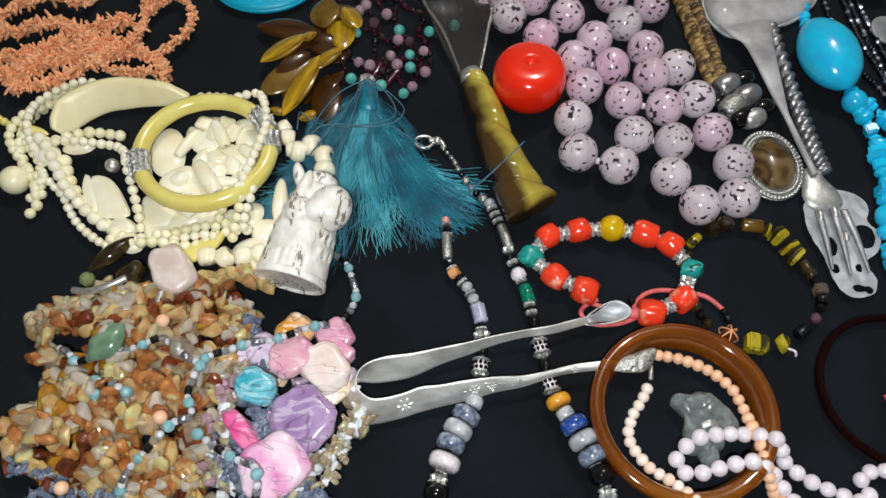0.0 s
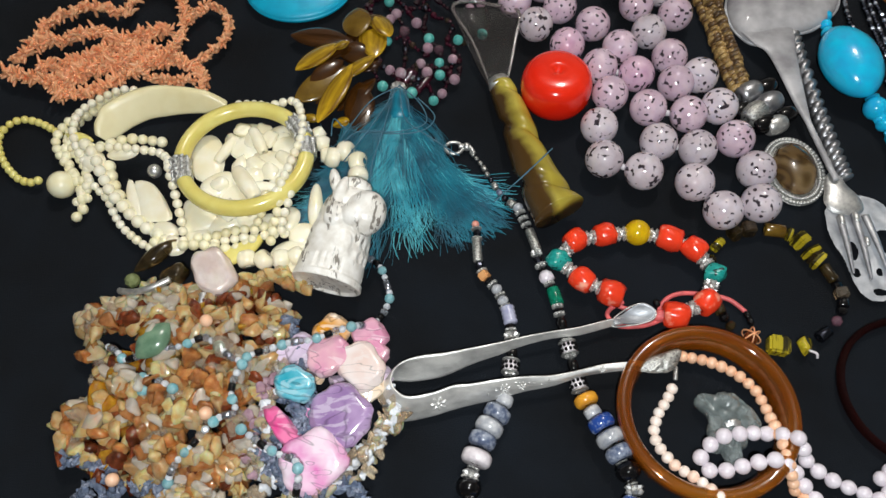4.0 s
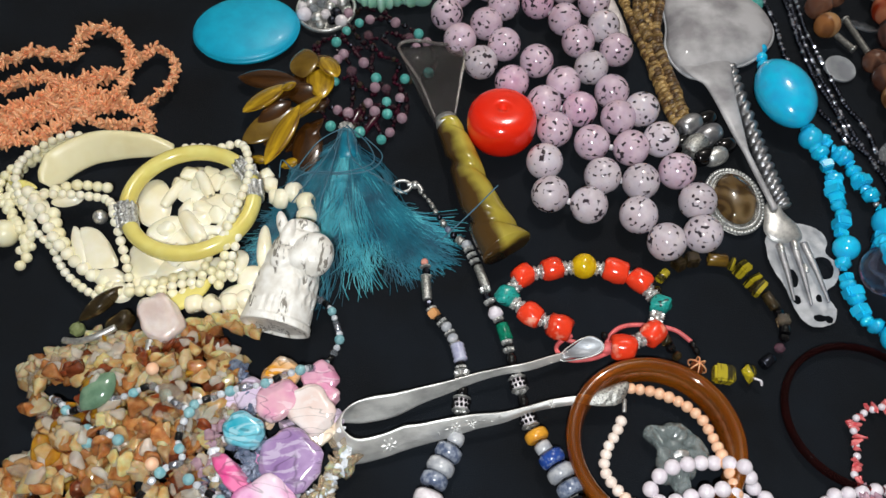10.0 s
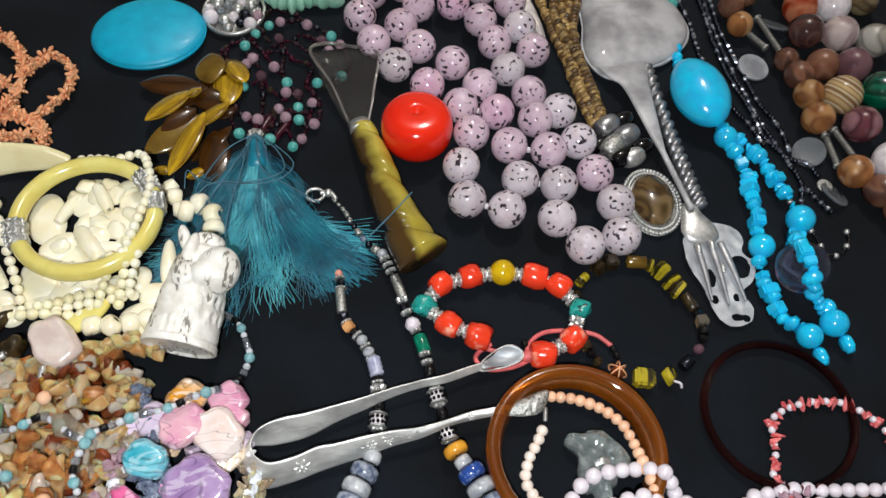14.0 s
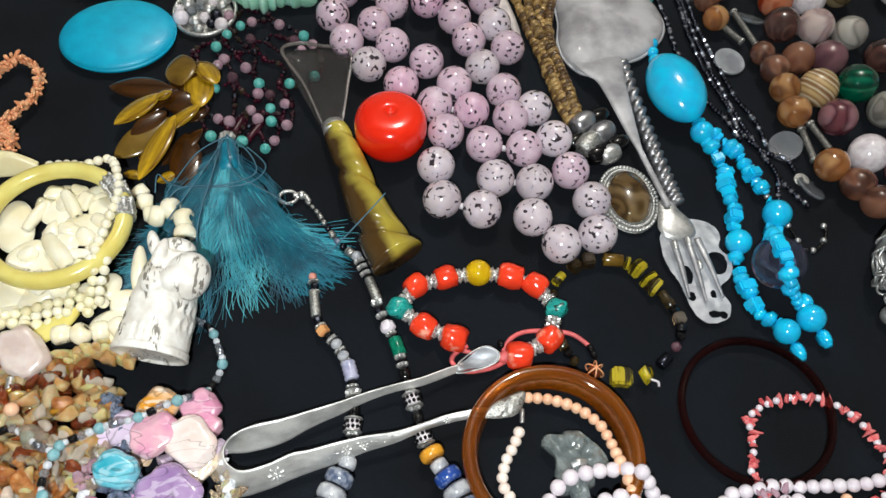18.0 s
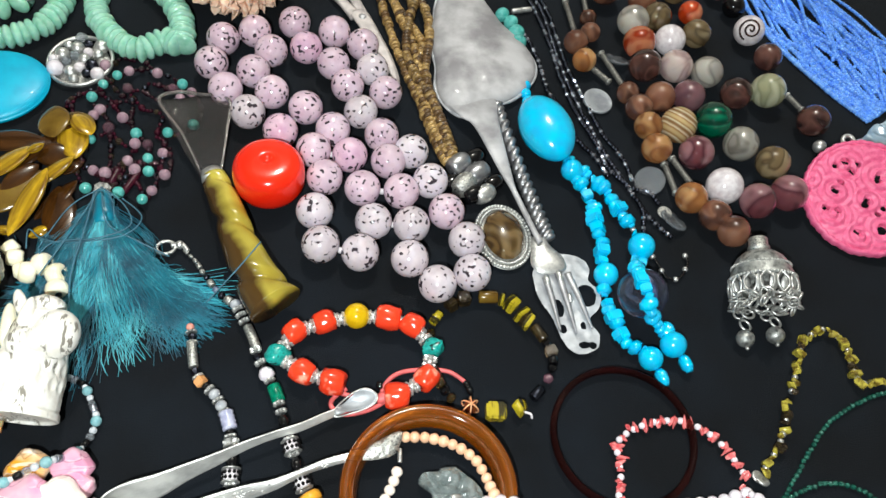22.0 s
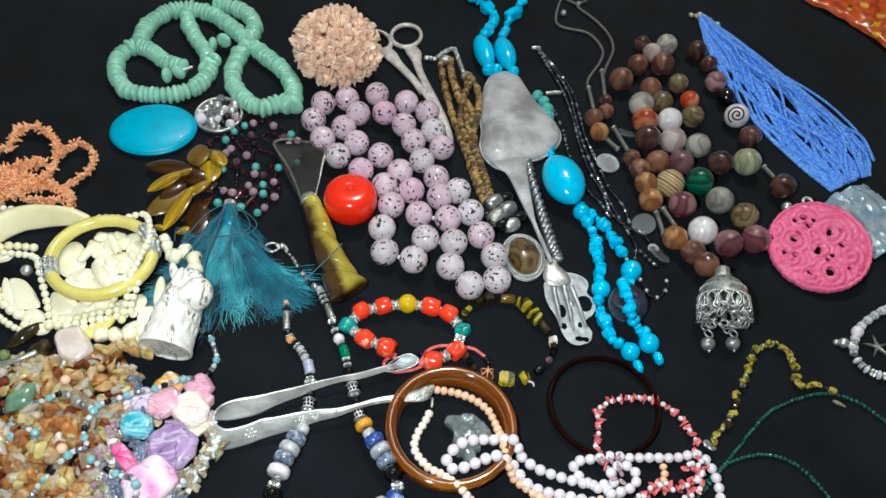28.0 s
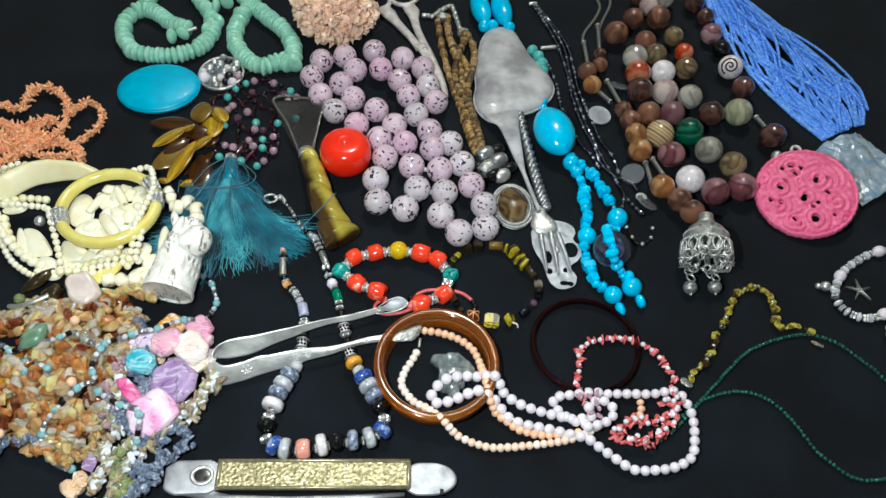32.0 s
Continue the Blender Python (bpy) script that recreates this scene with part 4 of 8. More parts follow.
def sugar_tongs():
    root = thing("sugar_tongs", "worn silver sugar tongs with engraved arms, lying open", "tongs", (60, 178))
    low = Path([(140, 185.5, 8.5), (122, 182.7, 8), (110, 179.9, 7.5), (99, 175.4, 7), (87, 172.4, 6), (76, 168.7, 5), (65, 165.6, 4), (57, 163, 3.5), (49, 160, 3), (39, 157.3, 2.5), (33, 157.5, 2.5), (28, 162, 2.5),
                (25.5, 168.5, 2.5), (29, 174, 3), (39, 174.5, 3), (52, 177.5, 3.5), (64, 183.5, 4.5), (76, 188.7, 5), (87, 193.5, 6), (99, 197.2, 6.5), (111, 199.8, 6), (123, 204.5, 5), (130, 207, 4)], fine=8).pts
    high = Path([(139, 188.4, 10.5), (121, 185.6, 10.4), (109, 182, 10), (98, 179, 10.5), (87, 177.5, 11.5), (76, 175.2, 12.4), (65, 172.4, 12.6), (57, 171, 12.8), (49, 167.6, 12.5), (39, 165.2, 12.2), (33.5, 167.6, 12), (31, 171.6, 12),
                 (31.5, 176, 12), (35, 180.2, 12), (42, 183.2, 12.3), (53, 185.5, 12), (64, 188.7, 11.5), (75, 191.9, 11), (87, 196.2, 10), (98, 199.3, 9.5), (110, 202.4, 9), (121, 206.5, 8), (128, 209, 7)], fine=8).pts
    bm, rings, n = bmesh.new(), [], len(low)
    faces = []
    for i in range(n):
        a, b = Vector(low[i]), Vector(high[i])
        d = Vector(low[min(i + 1, n - 1)] + high[min(i + 1, n - 1)] - low[max(i - 1, 0)] - high[max(i - 1, 0)]).normalized()
        out = (b - a).cross(d).normalized()
        faces.append((a, b, out))
        run = []
        for f, t in ((0, 0), (0.04, 0.42), (0.12, 0.5), (0.3, 0.85), (0.5, 1.0), (0.7, 0.85), (0.88, 0.5), (0.96, 0.42), (1, 0), (0.96, -0.42), (0.88, -0.45), (0.5, -0.3), (0.12, -0.45), (0.04, -0.42)):
            worn = 0.12 * noise.noise(Vector((a.x / 3, a.y / 3, f * 5)))
            run.append(bm.verts.new(a.lerp(b, f) + out * (t + worn * (t != 0))))
        rings.append(run)
    for p, q in zip(rings, rings[1:]):
        for j in range(14):
            bm.faces.new((p[j], p[(j + 1) % 14], q[(j + 1) % 14], q[j]))
    bm.faces.new(rings[0][::-1]), bm.faces.new(rings[-1])
    strip = part("bent_strip", bm, TONG_SILVER, root, "worn silver arms")
    # tips in greyer silver than the arms: their dark reflection is in the colour
    part("spoon_tip", plate([(125.3, 205.1), (132.2, 206.6), (138.2, 208.0), (142.9, 209.9), (143.8, 213.0), (139.5, 216.0), (134.2, 214.6), (129.6, 211.3), (126.1, 208.4)], 3.6, 1.0, dome=0.2, seg=48, rings=10, wave=lambda x, y: 3.4 * min(1.2, (x * x / 90 + y * y / 26))), SILVER_MATTE, root, "small hollow spoon tip")
    part("tip_rim", tube(Path([(125.3, 205.1, 5.3), (132.2, 206.0, 5.1000000000000005), (138.2, 207.3, 5.7), (143.2, 209.6, 6.7), (144.0, 213.1, 6.9), (139.5, 216.3, 6.9), (134.1, 214.9, 6.9), (129.2, 211.6, 6.7), (125.8, 208.5, 6.3)], closed=True, fine=5), 0.38, 8, True), TONG_SILVER, root, "bright rolled rim")
    part("spoon_tip", plate([(132, 184.4), (136, 188.6), (143, 191.6), (149, 194), (153.5, 194.6), (152, 189), (148.4, 184.6), (142, 183.4)], 8.6, 2.6, dome=0.6, seg=48, rings=10, wave=lambda x, y: 0.9 * noise.noise(Vector((x / 2, y / 2, 4)))), SILVER_OLD, root, "small hollow spoon tip")
    rng = random.Random(15)

    def boss(i, f, size):
        a, b, out = faces[i]
        return a.lerp(b, f) + out * 0.82, out, size
    for i, big in ((62, 2.3), (38, 1.5), (33, 1.3), (9, 1.2), (110, 1.2)):
        c, out, r = boss(i, 0.5, big)
        u = (faces[i][1] - faces[i][0]).normalized()
        v = out.cross(u)
        for k in range(7):
            a = 2 * math.pi * k / 7
            w = u * math.sin(a) + v * math.cos(a)
            put(strip, "engraved_petal", "bead", TONG_SILVER, c + w * r, (0.34 * r, 0.22 * r, 0.62 * r), w)
        put(strip, "engraved_boss", "bead", TONG_SILVER, c, 0.42 * r)
    for i in range(25, 45, 2):
        c, out, r = boss(i, 0.5 + 0.22 * math.sin(i * 1.3), 1)
        put(strip, "engraved_scroll", "bead", TONG_SILVER, c - out * 0.15, (0.45, 0.4, rng.uniform(0.8, 1.4)), (rng.gauss(0, 1), rng.gauss(0, 0.6), rng.gauss(0, 0.6)))


def spoon_and_fork():
    root = thing("shell_spoon", "silver spoon with a broad lobed shell bowl lying face down", "spoon", (225, 400))
    rim = [(209, 483), (219, 489), (229, 486), (235, 472), (242, 453), (253, 434), (258, 418), (255, 405), (248, 396), (238, 388), (227, 384), (220, 380), (212, 376), (204, 378), (197, 386), (194, 399), (196, 415), (196, 432), (199, 452), (203, 470)]
    bowl = part("bowl", plate(rim, 2, 9, dome=0.34, under=0.10, seg=96, rings=16,
                       wave=lambda x, y: 0.7 * noise.noise(Vector((x / 12, y / 12, 3))) + 0.35 * noise.noise(Vector((x / 4, y / 4, 8))) - 1.4 * math.exp(-((x + 4) / 7) ** 2) * max(0, -y / 50)), FROSTED, root, "frosted grey shell-shaped bowl")
    part("rim", tube(Path([(x, y, 3.4) for x, y in rim], closed=True, fine=5), lambda f: 0.8 + 0.25 * math.sin(60 * f), 8, True), FROSTED_PALE, bowl, "thick pale rim")
    path = Path([(211, 398, 3), (216, 378, 7), (219, 366, 8), (225, 329, 7), (230, 305, 7.5), (234, 287, 8)], fine=8)
    part("handle", sweep(path.pts, lambda i, f: oval(16 * max(0, 1 - f / 0.64) + 1.5, 1.3 - 0.2 * f, 14, 0.8)), FROSTED, root, "tapered silver handle")
    fork = thing("pickle_fork", "silver pickle fork with twisted rope stem and pierced lobed head", "fork", (240, 320))
    pts = Path([(228, 385, 3.5), (234, 331, 4), (240, 291, 4.4)], fine=85).pts

    def rope(i, f):
        return [(2.2 * (1 + 0.42 * math.cos(2 * t + i * 0.68)) * math.cos(t), 2.2 * (1 + 0.42 * math.cos(2 * t + i * 0.68)) * math.sin(t)) for t in np.linspace(0, 2 * math.pi, 12, endpoint=False)]
    part("twisted_stem", sweep(pts, rope), DARK_SILVER, fork, "twisted rope stem")
    head = [(228, 273), (227, 268), (228, 258), (233, 246), (235, 236), (238, 229), (243, 226), (250, 227), (254, 230), (255.5, 236), (254, 240), (252, 244), (258, 249), (261, 255), (260, 261), (256.5, 266), (258.5, 271), (258, 277), (253, 281), (246, 283), (239, 283), (232, 279)]
    part("pierced_head", pierced(head, [(253.3, 257.5, 4.4, 5.6), (237.5, 251.5, 2.2, 4.4), (246.5, 231, 2.6, 1.3), (237.6, 240.4, 1.5, 2.0), (250.5, 230.5, 1.3, 1.6), (248, 241, 1.0, 1.6)], 2.6,
                                 wave=lambda x, y: 0.8 * noise.noise(Vector((x / 5, y / 5, 2))) + 0.9 * math.exp(-((y - 268) / 14) ** 2)), FROSTED_PALE, fork, "pierced frosted silver head")
    fork.children[-1].modifiers.new("thickness", "SOLIDIFY").thickness = -0.0012
    part("shoulder", plate([(231, 292), (229, 283), (228, 276), (232, 271), (240, 270), (246, 273), (245, 280), (240, 287), (237, 294)], 3.6, 3.4, dome=0.5, seg=40), SILVER, fork)
    for a, b, r in (((233.5, 268), (235.4, 239), 2.0), ((240.5, 270), (243, 236.5), 2.1), ((245.4, 269.5), (251.5, 238.5), 2.0)):
        m = ((a[0] + b[0]) / 2, (a[1] + b[1]) / 2)
        part("tine", sweep(Path([(*a, 5.6), (*m, 5.8), (*b, 4.2)], fine=10).pts, lambda i, f: oval(r * (1 - 0.75 * f ** 1.5), 1.2 - 0.5 * f, 10)), STEEL, fork)
    # silver lumps added where the tines show bright highlights
    for x, y, r in ((233.6, 266, 1.5), (240.6, 268, 1.6), (243.2, 255, 1.4)):
        put(fork, "bright_boss", "bead", SILVER, (x, y, 6.6), (r, 1.2, r * 1.9), (0.12, -1, 0))


def agate_brooch():
    root = thing("oval_brooch", "oval brown agate brooch in a silver rope frame", "brooch", (217, 295))
    part("stone", pebble(217, 295.5, 10.5, 15, 1.5, 9, 0.05, dome=0.5, under=0.3, seg=48), band("brooch_agate", [(128, 100, 58), (84, 62, 34), (106, 82, 46), (156, 130, 90)], 0.07, 0.06), root, "glossy banded brown agate")
    back = part("plate", pebble(217, 295.5, 14.5, 19.5, 0, 2.6, 0.05, seg=48), SILVER_OLD, root)
    for rx, ry, r, n, z in ((12.2, 16.8, 0.9, 64, 3.2), (14.2, 19.0, 1.15, 52, 2.4)):
        for p in ring_path(217, 295.5, rx, ry, z, 0.05, n):
            put(back, "grain", "seed", SILVER, p, r)


def medallion():
    root = thing("carved_medallion", "pink pierced resin medallion carved with interlaced scrolls", "pendant", (427, 307))
    bm, n = bmesh.new(), 156
    cx, cy, rx, ry = 0, 0, 34.2, 34.0
    lean = Matrix.Translation((424.5, 302.5, 12.2)) @ Matrix.Rotation(0.8919, 4, "Z") @ Matrix.Rotation(radians(-16), 4, "Y") @ Matrix.Translation((0, 0, -3))
    holes = [(13.0, 18.8, 1.615, 2.2), (9.6, 13.2, 1.36, 1.9), (12.5, -1.0, 2.295, 1.9), (-6.3, 16.5, 1.615, 2.2), (-4.4, -0.8, 2.55, 1.9), (-16.1, 10.1, 1.275, 1.5), (-18.3, 16.8, 1.105, 1.5), (-14.9, -14.3, 2.8049999999999997, 2.5), (-22.7, -3.2, 1.36, 1.4), (-2.5, -10.3, 1.275, 1.3), (8.3, -11.8, 1.19, 1.9), (15.2, 12.1, 1.19, 1.3), (-12.8, 30.2, 1.02, 1.8), (-5.2, -23.5, 1.02, 1.0), (7.9, 22.4, 1.19, 1.2), (0.2, 15.6, 1.02, 1.4), (18.1, -6.8, 0.935, 1.3), (-7.3, -8.9, 1.02, 1.1)]
    scrolls = [(-14.9, -14.3, 7.65), (13.6, -1.2, 9.9), (-6.3, 16.5, 8.55), (-19.3, 11.9, 7.2), (3.9, -19.0, 8.1), (11.9, 17.6, 7.65), (-2.3, -1.1, 6.75), (-24.0, -5.9, 5.4), (-5.6, 31.4, 6.3), (-4.7, -30.6, 5.4)]
    vs = {}
    for j in range(n):
        for i in range(n):
            u, v = 2 * i / (n - 1) - 1, 2 * j / (n - 1) - 1
            r = math.hypot(u, v)
            x, y = cx + rx * u, cy + ry * v
            if r > 0.985 or any(math.hypot((x - a) / c, (y - b) / d) < 1 for a, b, c, d in holes):
                continue
            a, b, c = min(scrolls, key=lambda q: math.hypot(x - q[0], y - q[1]) / q[2])
            d, t = math.hypot(x - a, y - b), math.atan2(y - b, x - a)
            h = 5.6 + 0.85 * math.cos(d * 1.5 + t) * math.exp(-d / 14) + 0.9 * math.cos(1.5 * min(1.0, d / c)) + 0.35 * noise.noise(Vector((x / 2.2, y / 2.2, 1))) - 2.4 * max(0, r - 0.88) / 0.12
            h -= sum(1.1 * math.exp(-((math.hypot((x - p) / q, (y - w) / k) - 1) / 0.45) ** 2) for p, w, q, k in holes)
            vs[i, j] = bm.verts.new((x, y, h))
    for i, j in list(vs):
        q = [(i, j), (i + 1, j), (i + 1, j + 1), (i, j + 1)]
        if all(k in vs for k in q):
            bm.faces.new([vs[k] for k in q])
    bmesh.ops.transform(bm, matrix=lean, verts=bm.verts)
    disc = part("carved_disc", bm, FUCHSIA, root)
    sol = disc.modifiers.new("thickness", "SOLIDIFY")
    sol.thickness, sol.offset = 0.0035, -1
    part("rim", sweep([lean @ Vector((cx + (rx + 0.35 * math.sin(k * 1.9) + 0.3 * math.sin(k * 0.7)) * math.cos(t) * 0.975, cy + (ry + 0.35 * math.sin(k * 1.9)) * math.sin(t) * 0.975, 3.1)) for k, t in enumerate(np.linspace(0, 2 * math.pi, 140, endpoint=False))], lambda i, f: oval(1.5, 2.5, 10), closed=True), FUCHSIA, root)
    part("bail", sweep([lean @ Vector(p) for p in ring_path(28, 22, 3.0, 3.0, 3, n=20)], lambda i, f: oval(1.2, 1.2, 8), closed=True), SILVER, root, "silver ring")


def bangles():
    root = thing("bangle", "smooth amber-brown resin bangle lying on the cloth", "bangle", (163, 170), "plain bangles on the cloth")
    part("ring", sweep(ring_path(162.0, 168, 33.5, 33.4, 6.9, n=112), lambda i, f: [(a + 0.17 * b, b) for a, b in oval(3.3, 6.8, 24, 0.66)], closed=True), AMBER, root)
    root = thing("bangle", "thin dark oxblood plastic bangle", "bangle", (254, 184), "plain bangles on the cloth")
    part("ring", sweep(ring_path(254, 185, 32.5, 32, 3.2, n=96), lambda i, f: oval(1.6, 2.6, 12), closed=True), OXBLOOD, root)


def carved_frog():
    root = thing("carved_stone_pendant", "small carved grey translucent stone animal inside the amber bangle", "carving", (172, 163))
    edge = [(158.5, 173.5), (161.5, 177.5), (167, 177), (169.5, 178.5), (175, 178.5), (177.5, 176), (180.5, 173), (184.5, 169), (186, 164), (188.5, 160.5), (184, 159), (179.5, 160.5), (178.5, 156), (175.5, 154), (175.5, 149), (170, 148.5), (168.5, 153), (165, 152), (163.4, 156), (162.6, 160), (163.6, 165), (163.2, 168.5), (160.5, 169.6)]

    def facets(x, y):
        fold = abs(((0.34 * x + 0.94 * y) / 5.2 + 0.6 * noise.noise(Vector((x / 9, y / 9, 5)))) % 2 - 1)
        groove = 2.6 * math.exp(-((x + 6 + 0.25 * y) / 1.3) ** 2) * (y > -12) + 1.8 * math.exp(-((x - 2 - 0.35 * y) / 1.1) ** 2) * (y < 10)
        return 1.7 * fold - groove + 1.3 * noise.noise(Vector((x / 3.2, y / 3.2, 2)))
    body = part("body", plate(edge, 1.0, 8.0, dome=0.42, under=0.3, seg=56, rings=12, wave=lambda x, y: max(-0.9, facets(x, y))), FLUOR, root, smooth=False)
    # the stone's highlight, modelled as a small silver patch
    part("bail", sweep(Path([(169, 163, 9.4), (172, 164, 10.6), (175, 163.6, 9.2)], fine=6).pts, lambda i, f: oval(1.5, 0.5, 10, 0.7)), SILVER, body, "silver patch modelling the bright highlight on the stone")


def carved_figure():
    bm = lathe([(0, 1.6), (6, 1.6), (13.4, 1.3), (14.8, 0), (15.8, 0.3), (15.6, 3), (14.9, 4), (14.8, 9), (14.4, 16), (13.6, 24), (12.6, 32), (11.4, 39), (9.4, 44), (6.4, 46.6), (0, 47.4)], 96)
    bmesh.ops.subdivide_edges(bm, edges=[e for e in bm.edges if abs(e.verts[0].co.z - e.verts[1].co.z) > 3], cuts=7)
    for v in bm.verts:
        t, r, z = math.atan2(v.co.y, v.co.x), math.hypot(v.co.x, v.co.y), v.co.z
        if r > 4 and z > 3.5:
            hem = 0.75 * max(0, math.sin(30 * t + 2 * math.sin(5 * t))) * (z < 11) * (math.sin(3.1 * t) > -0.2)
            leaf = 0.8 * max(0, math.sin(9 * t + 0.42 * z) * math.sin(9 * t - 0.5 * z)) ** 0.5 * (11 < z < 42) * (abs(t + 1.7) > 0.55) if math.sin(9 * t + 0.42 * z) * math.sin(9 * t - 0.5 * z) > 0 else 0
            fold = 0.7 * noise.noise(v.co * 0.11) - hem - leaf
            v.co.x *= 1 + fold / r
            v.co.y *= 1 + fold / r
    extra = []
    for x, y, z, a, b, c, turn in ((10, -8.5, 34, 9.4, 8.6, 10.6, 0.1), (6.5, -13.5, 31, 6.2, 4.2, 5.6, 0), (0.5, -1, 48, 7.6, 7.6, 4.4, 0), (-3.2, -10.8, 40, 2.8, 2.8, 8.6, 0.1), (-7.6, -8.5, 46, 2.6, 2.4, 6.6, -0.45), (-1.5, -12.5, 29, 5.6, 4.0, 6.2, 0.2), (2.5, -11.6, 17, 6.4, 3.0, 8.0, 0)):
        b_ = ball(32, 20)()
        bmesh.ops.transform(b_, matrix=Matrix.LocRotScale((x, y, z), Matrix.Rotation(turn, 3, "Y"), (a, b, c)), verts=b_.verts)
        extra.append(b_)
    bm = join(bm, *extra)
    m = Matrix.Translation((-2.4, 212.5, 14.6)) @ Matrix.Rotation(radians(-10), 4, "Z") @ Matrix.Rotation(radians(-81), 4, "X")
    bmesh.ops.transform(bm, matrix=m, verts=bm.verts)
    ob = finish("carved_figurine", bm, CARVED, None)
    fuse = ob.modifiers.new("fuse", "REMESH")
    fuse.mode, fuse.voxel_size, fuse.use_smooth_shade = "VOXEL", 0.00042, True
    tagged(ob, "small carved white bone figurine with dark engraved lines, lying down", "figurine")


def cigar_cutter():
    root = thing("cigar_cutter", "steel pocket cigar cutter with embossed gilt side panel", "cutter", (95, 100))
    part("body", slab(43, 95, 0.5, 147, 110.5, 7, 0.6), GOLD, root, "gilt body")
    part("frame_rail", slab(43, 109.2, 6, 147, 111, 8.3, 0.4), GOLD, root)
    part("frame_rail", slab(43, 94.5, 6, 147, 96.3, 8.3, 0.4), GOLD, root)
    part("frame_rail", slab(43, 95.5, 6, 45.2, 110, 8.25, 0.4), GOLD, root)
    part("frame_rail", slab(145, 95.5, 6, 147.3, 110, 8.25, 0.4), GOLD, root)
    bm, n, m = bmesh.new(), 150, 26
    vs = [[bm.verts.new((45.4 + 99.4 * i / (n - 1), 96.4 + 12.8 * j / (m - 1), 7.2 + 0.6 * max(-0.3, noise.noise(Vector((i * 0.46, j * 0.5, 1)))))) for i in range(n)] for j in range(m)]
    for a, b in zip(vs, vs[1:]):
        for i in range(n - 1):
            bm.faces.new((a[i], a[i + 1], b[i + 1], b[i]))
    part("embossed_panel", bm, mat("embossed_gilt", (198, 188, 148), (116, 106, 74), 0.36, 0.75, scale=0.6, rough_b=0.55), root, "embossed gilt scrollwork panel")
    end = pebble(30, 102, 15, 9.4, 1.5, 4.5, 0.03, lambda t: min(1.16, 1 / max(abs(math.cos(t)), abs(math.sin(t)))) , dome=0.12, under=0.6, seg=48)
    part("blade_plate", end, STEEL, root, "polished steel end plate")
    part("cutter_hole", sweep(ring_path(35, 102.5, 5.4, 4.6, 6.2, n=28), lambda i, f: oval(1.1, 0.6, 8), closed=True), SILVER, root, "bright hole rim")
    # no hole is cut: its shaded inside is painted on this disc
    part("hole_face", pebble(35, 102.5, 5, 4.2, 5.4, 0.9, seg=24), mat("painted_hole_dark", (150, 150, 150), (40, 40, 40), 0.2, 1.0, scale=0.12, sharp=(0.45, 0.55)), root)
    part("tail_plate", pebble(158, 101, 14.5, 9, 1.5, 4.2, 0.0, lambda t: min(1.12, 1 / max(abs(math.cos(t)), abs(math.sin(t)))) if math.cos(t) < 0 else 1.0, dome=0.12, under=0.6, seg=48), STEEL, root, "rounded steel tail")
    # black slab draws the shade of a notch that is not cut
    part("tail_notch", slab(163, 92, 5.6, 165, 95, 6.05), BLACK, root, smooth=False)
    part("lever", sweep([(26, 96, 2.5), (50, 90.5, 2.5), (80, 90, 2.5), (122, 91.5, 2.5), (144, 93, 2.5)], lambda i, f: oval(3.2 - 2 * f, 1.6, 12, 0.6)), STEEL, root, "steel lever under the body")


def peach_ball():
    root = thing("chip_cluster", "round cluster of pale peach coral chips", "cluster", (82, 484))
    rng, big = random.Random(21), []
    for k in range(1500):
        z = rng.uniform(-0.75, 1)
        a, r = rng.uniform(0, 2 * math.pi), math.sqrt(max(0, 1 - z * z))
        d = Vector((r * math.cos(a), r * math.sin(a), z))
        q = rng.uniform(0.72, 1.0)
        at = (82.5 + 33 * q * d.x, 483 + 33 * q * d.y, max(2.5, 26 + 27 * q * d.z))
        ax = d + Vector((rng.gauss(0, 0.6), rng.gauss(0, 0.6), rng.gauss(0, 0.6)))
        big.append((at, (rng.uniform(2.8, 4.6), rng.uniform(1.3, 2.1), rng.uniform(3.4, 5.4)), ax, rng.uniform(0, 6)))
    for at, size, ax, spin in big[:280]:
        put(root, "chip", "chip2", PEACH, at, size, ax, spin)
    swarm("chip_fill", root, "chip2", PEACH, big[280:900])
    swarm("chip_fill", root, "chip6", PEACH, big[900:])


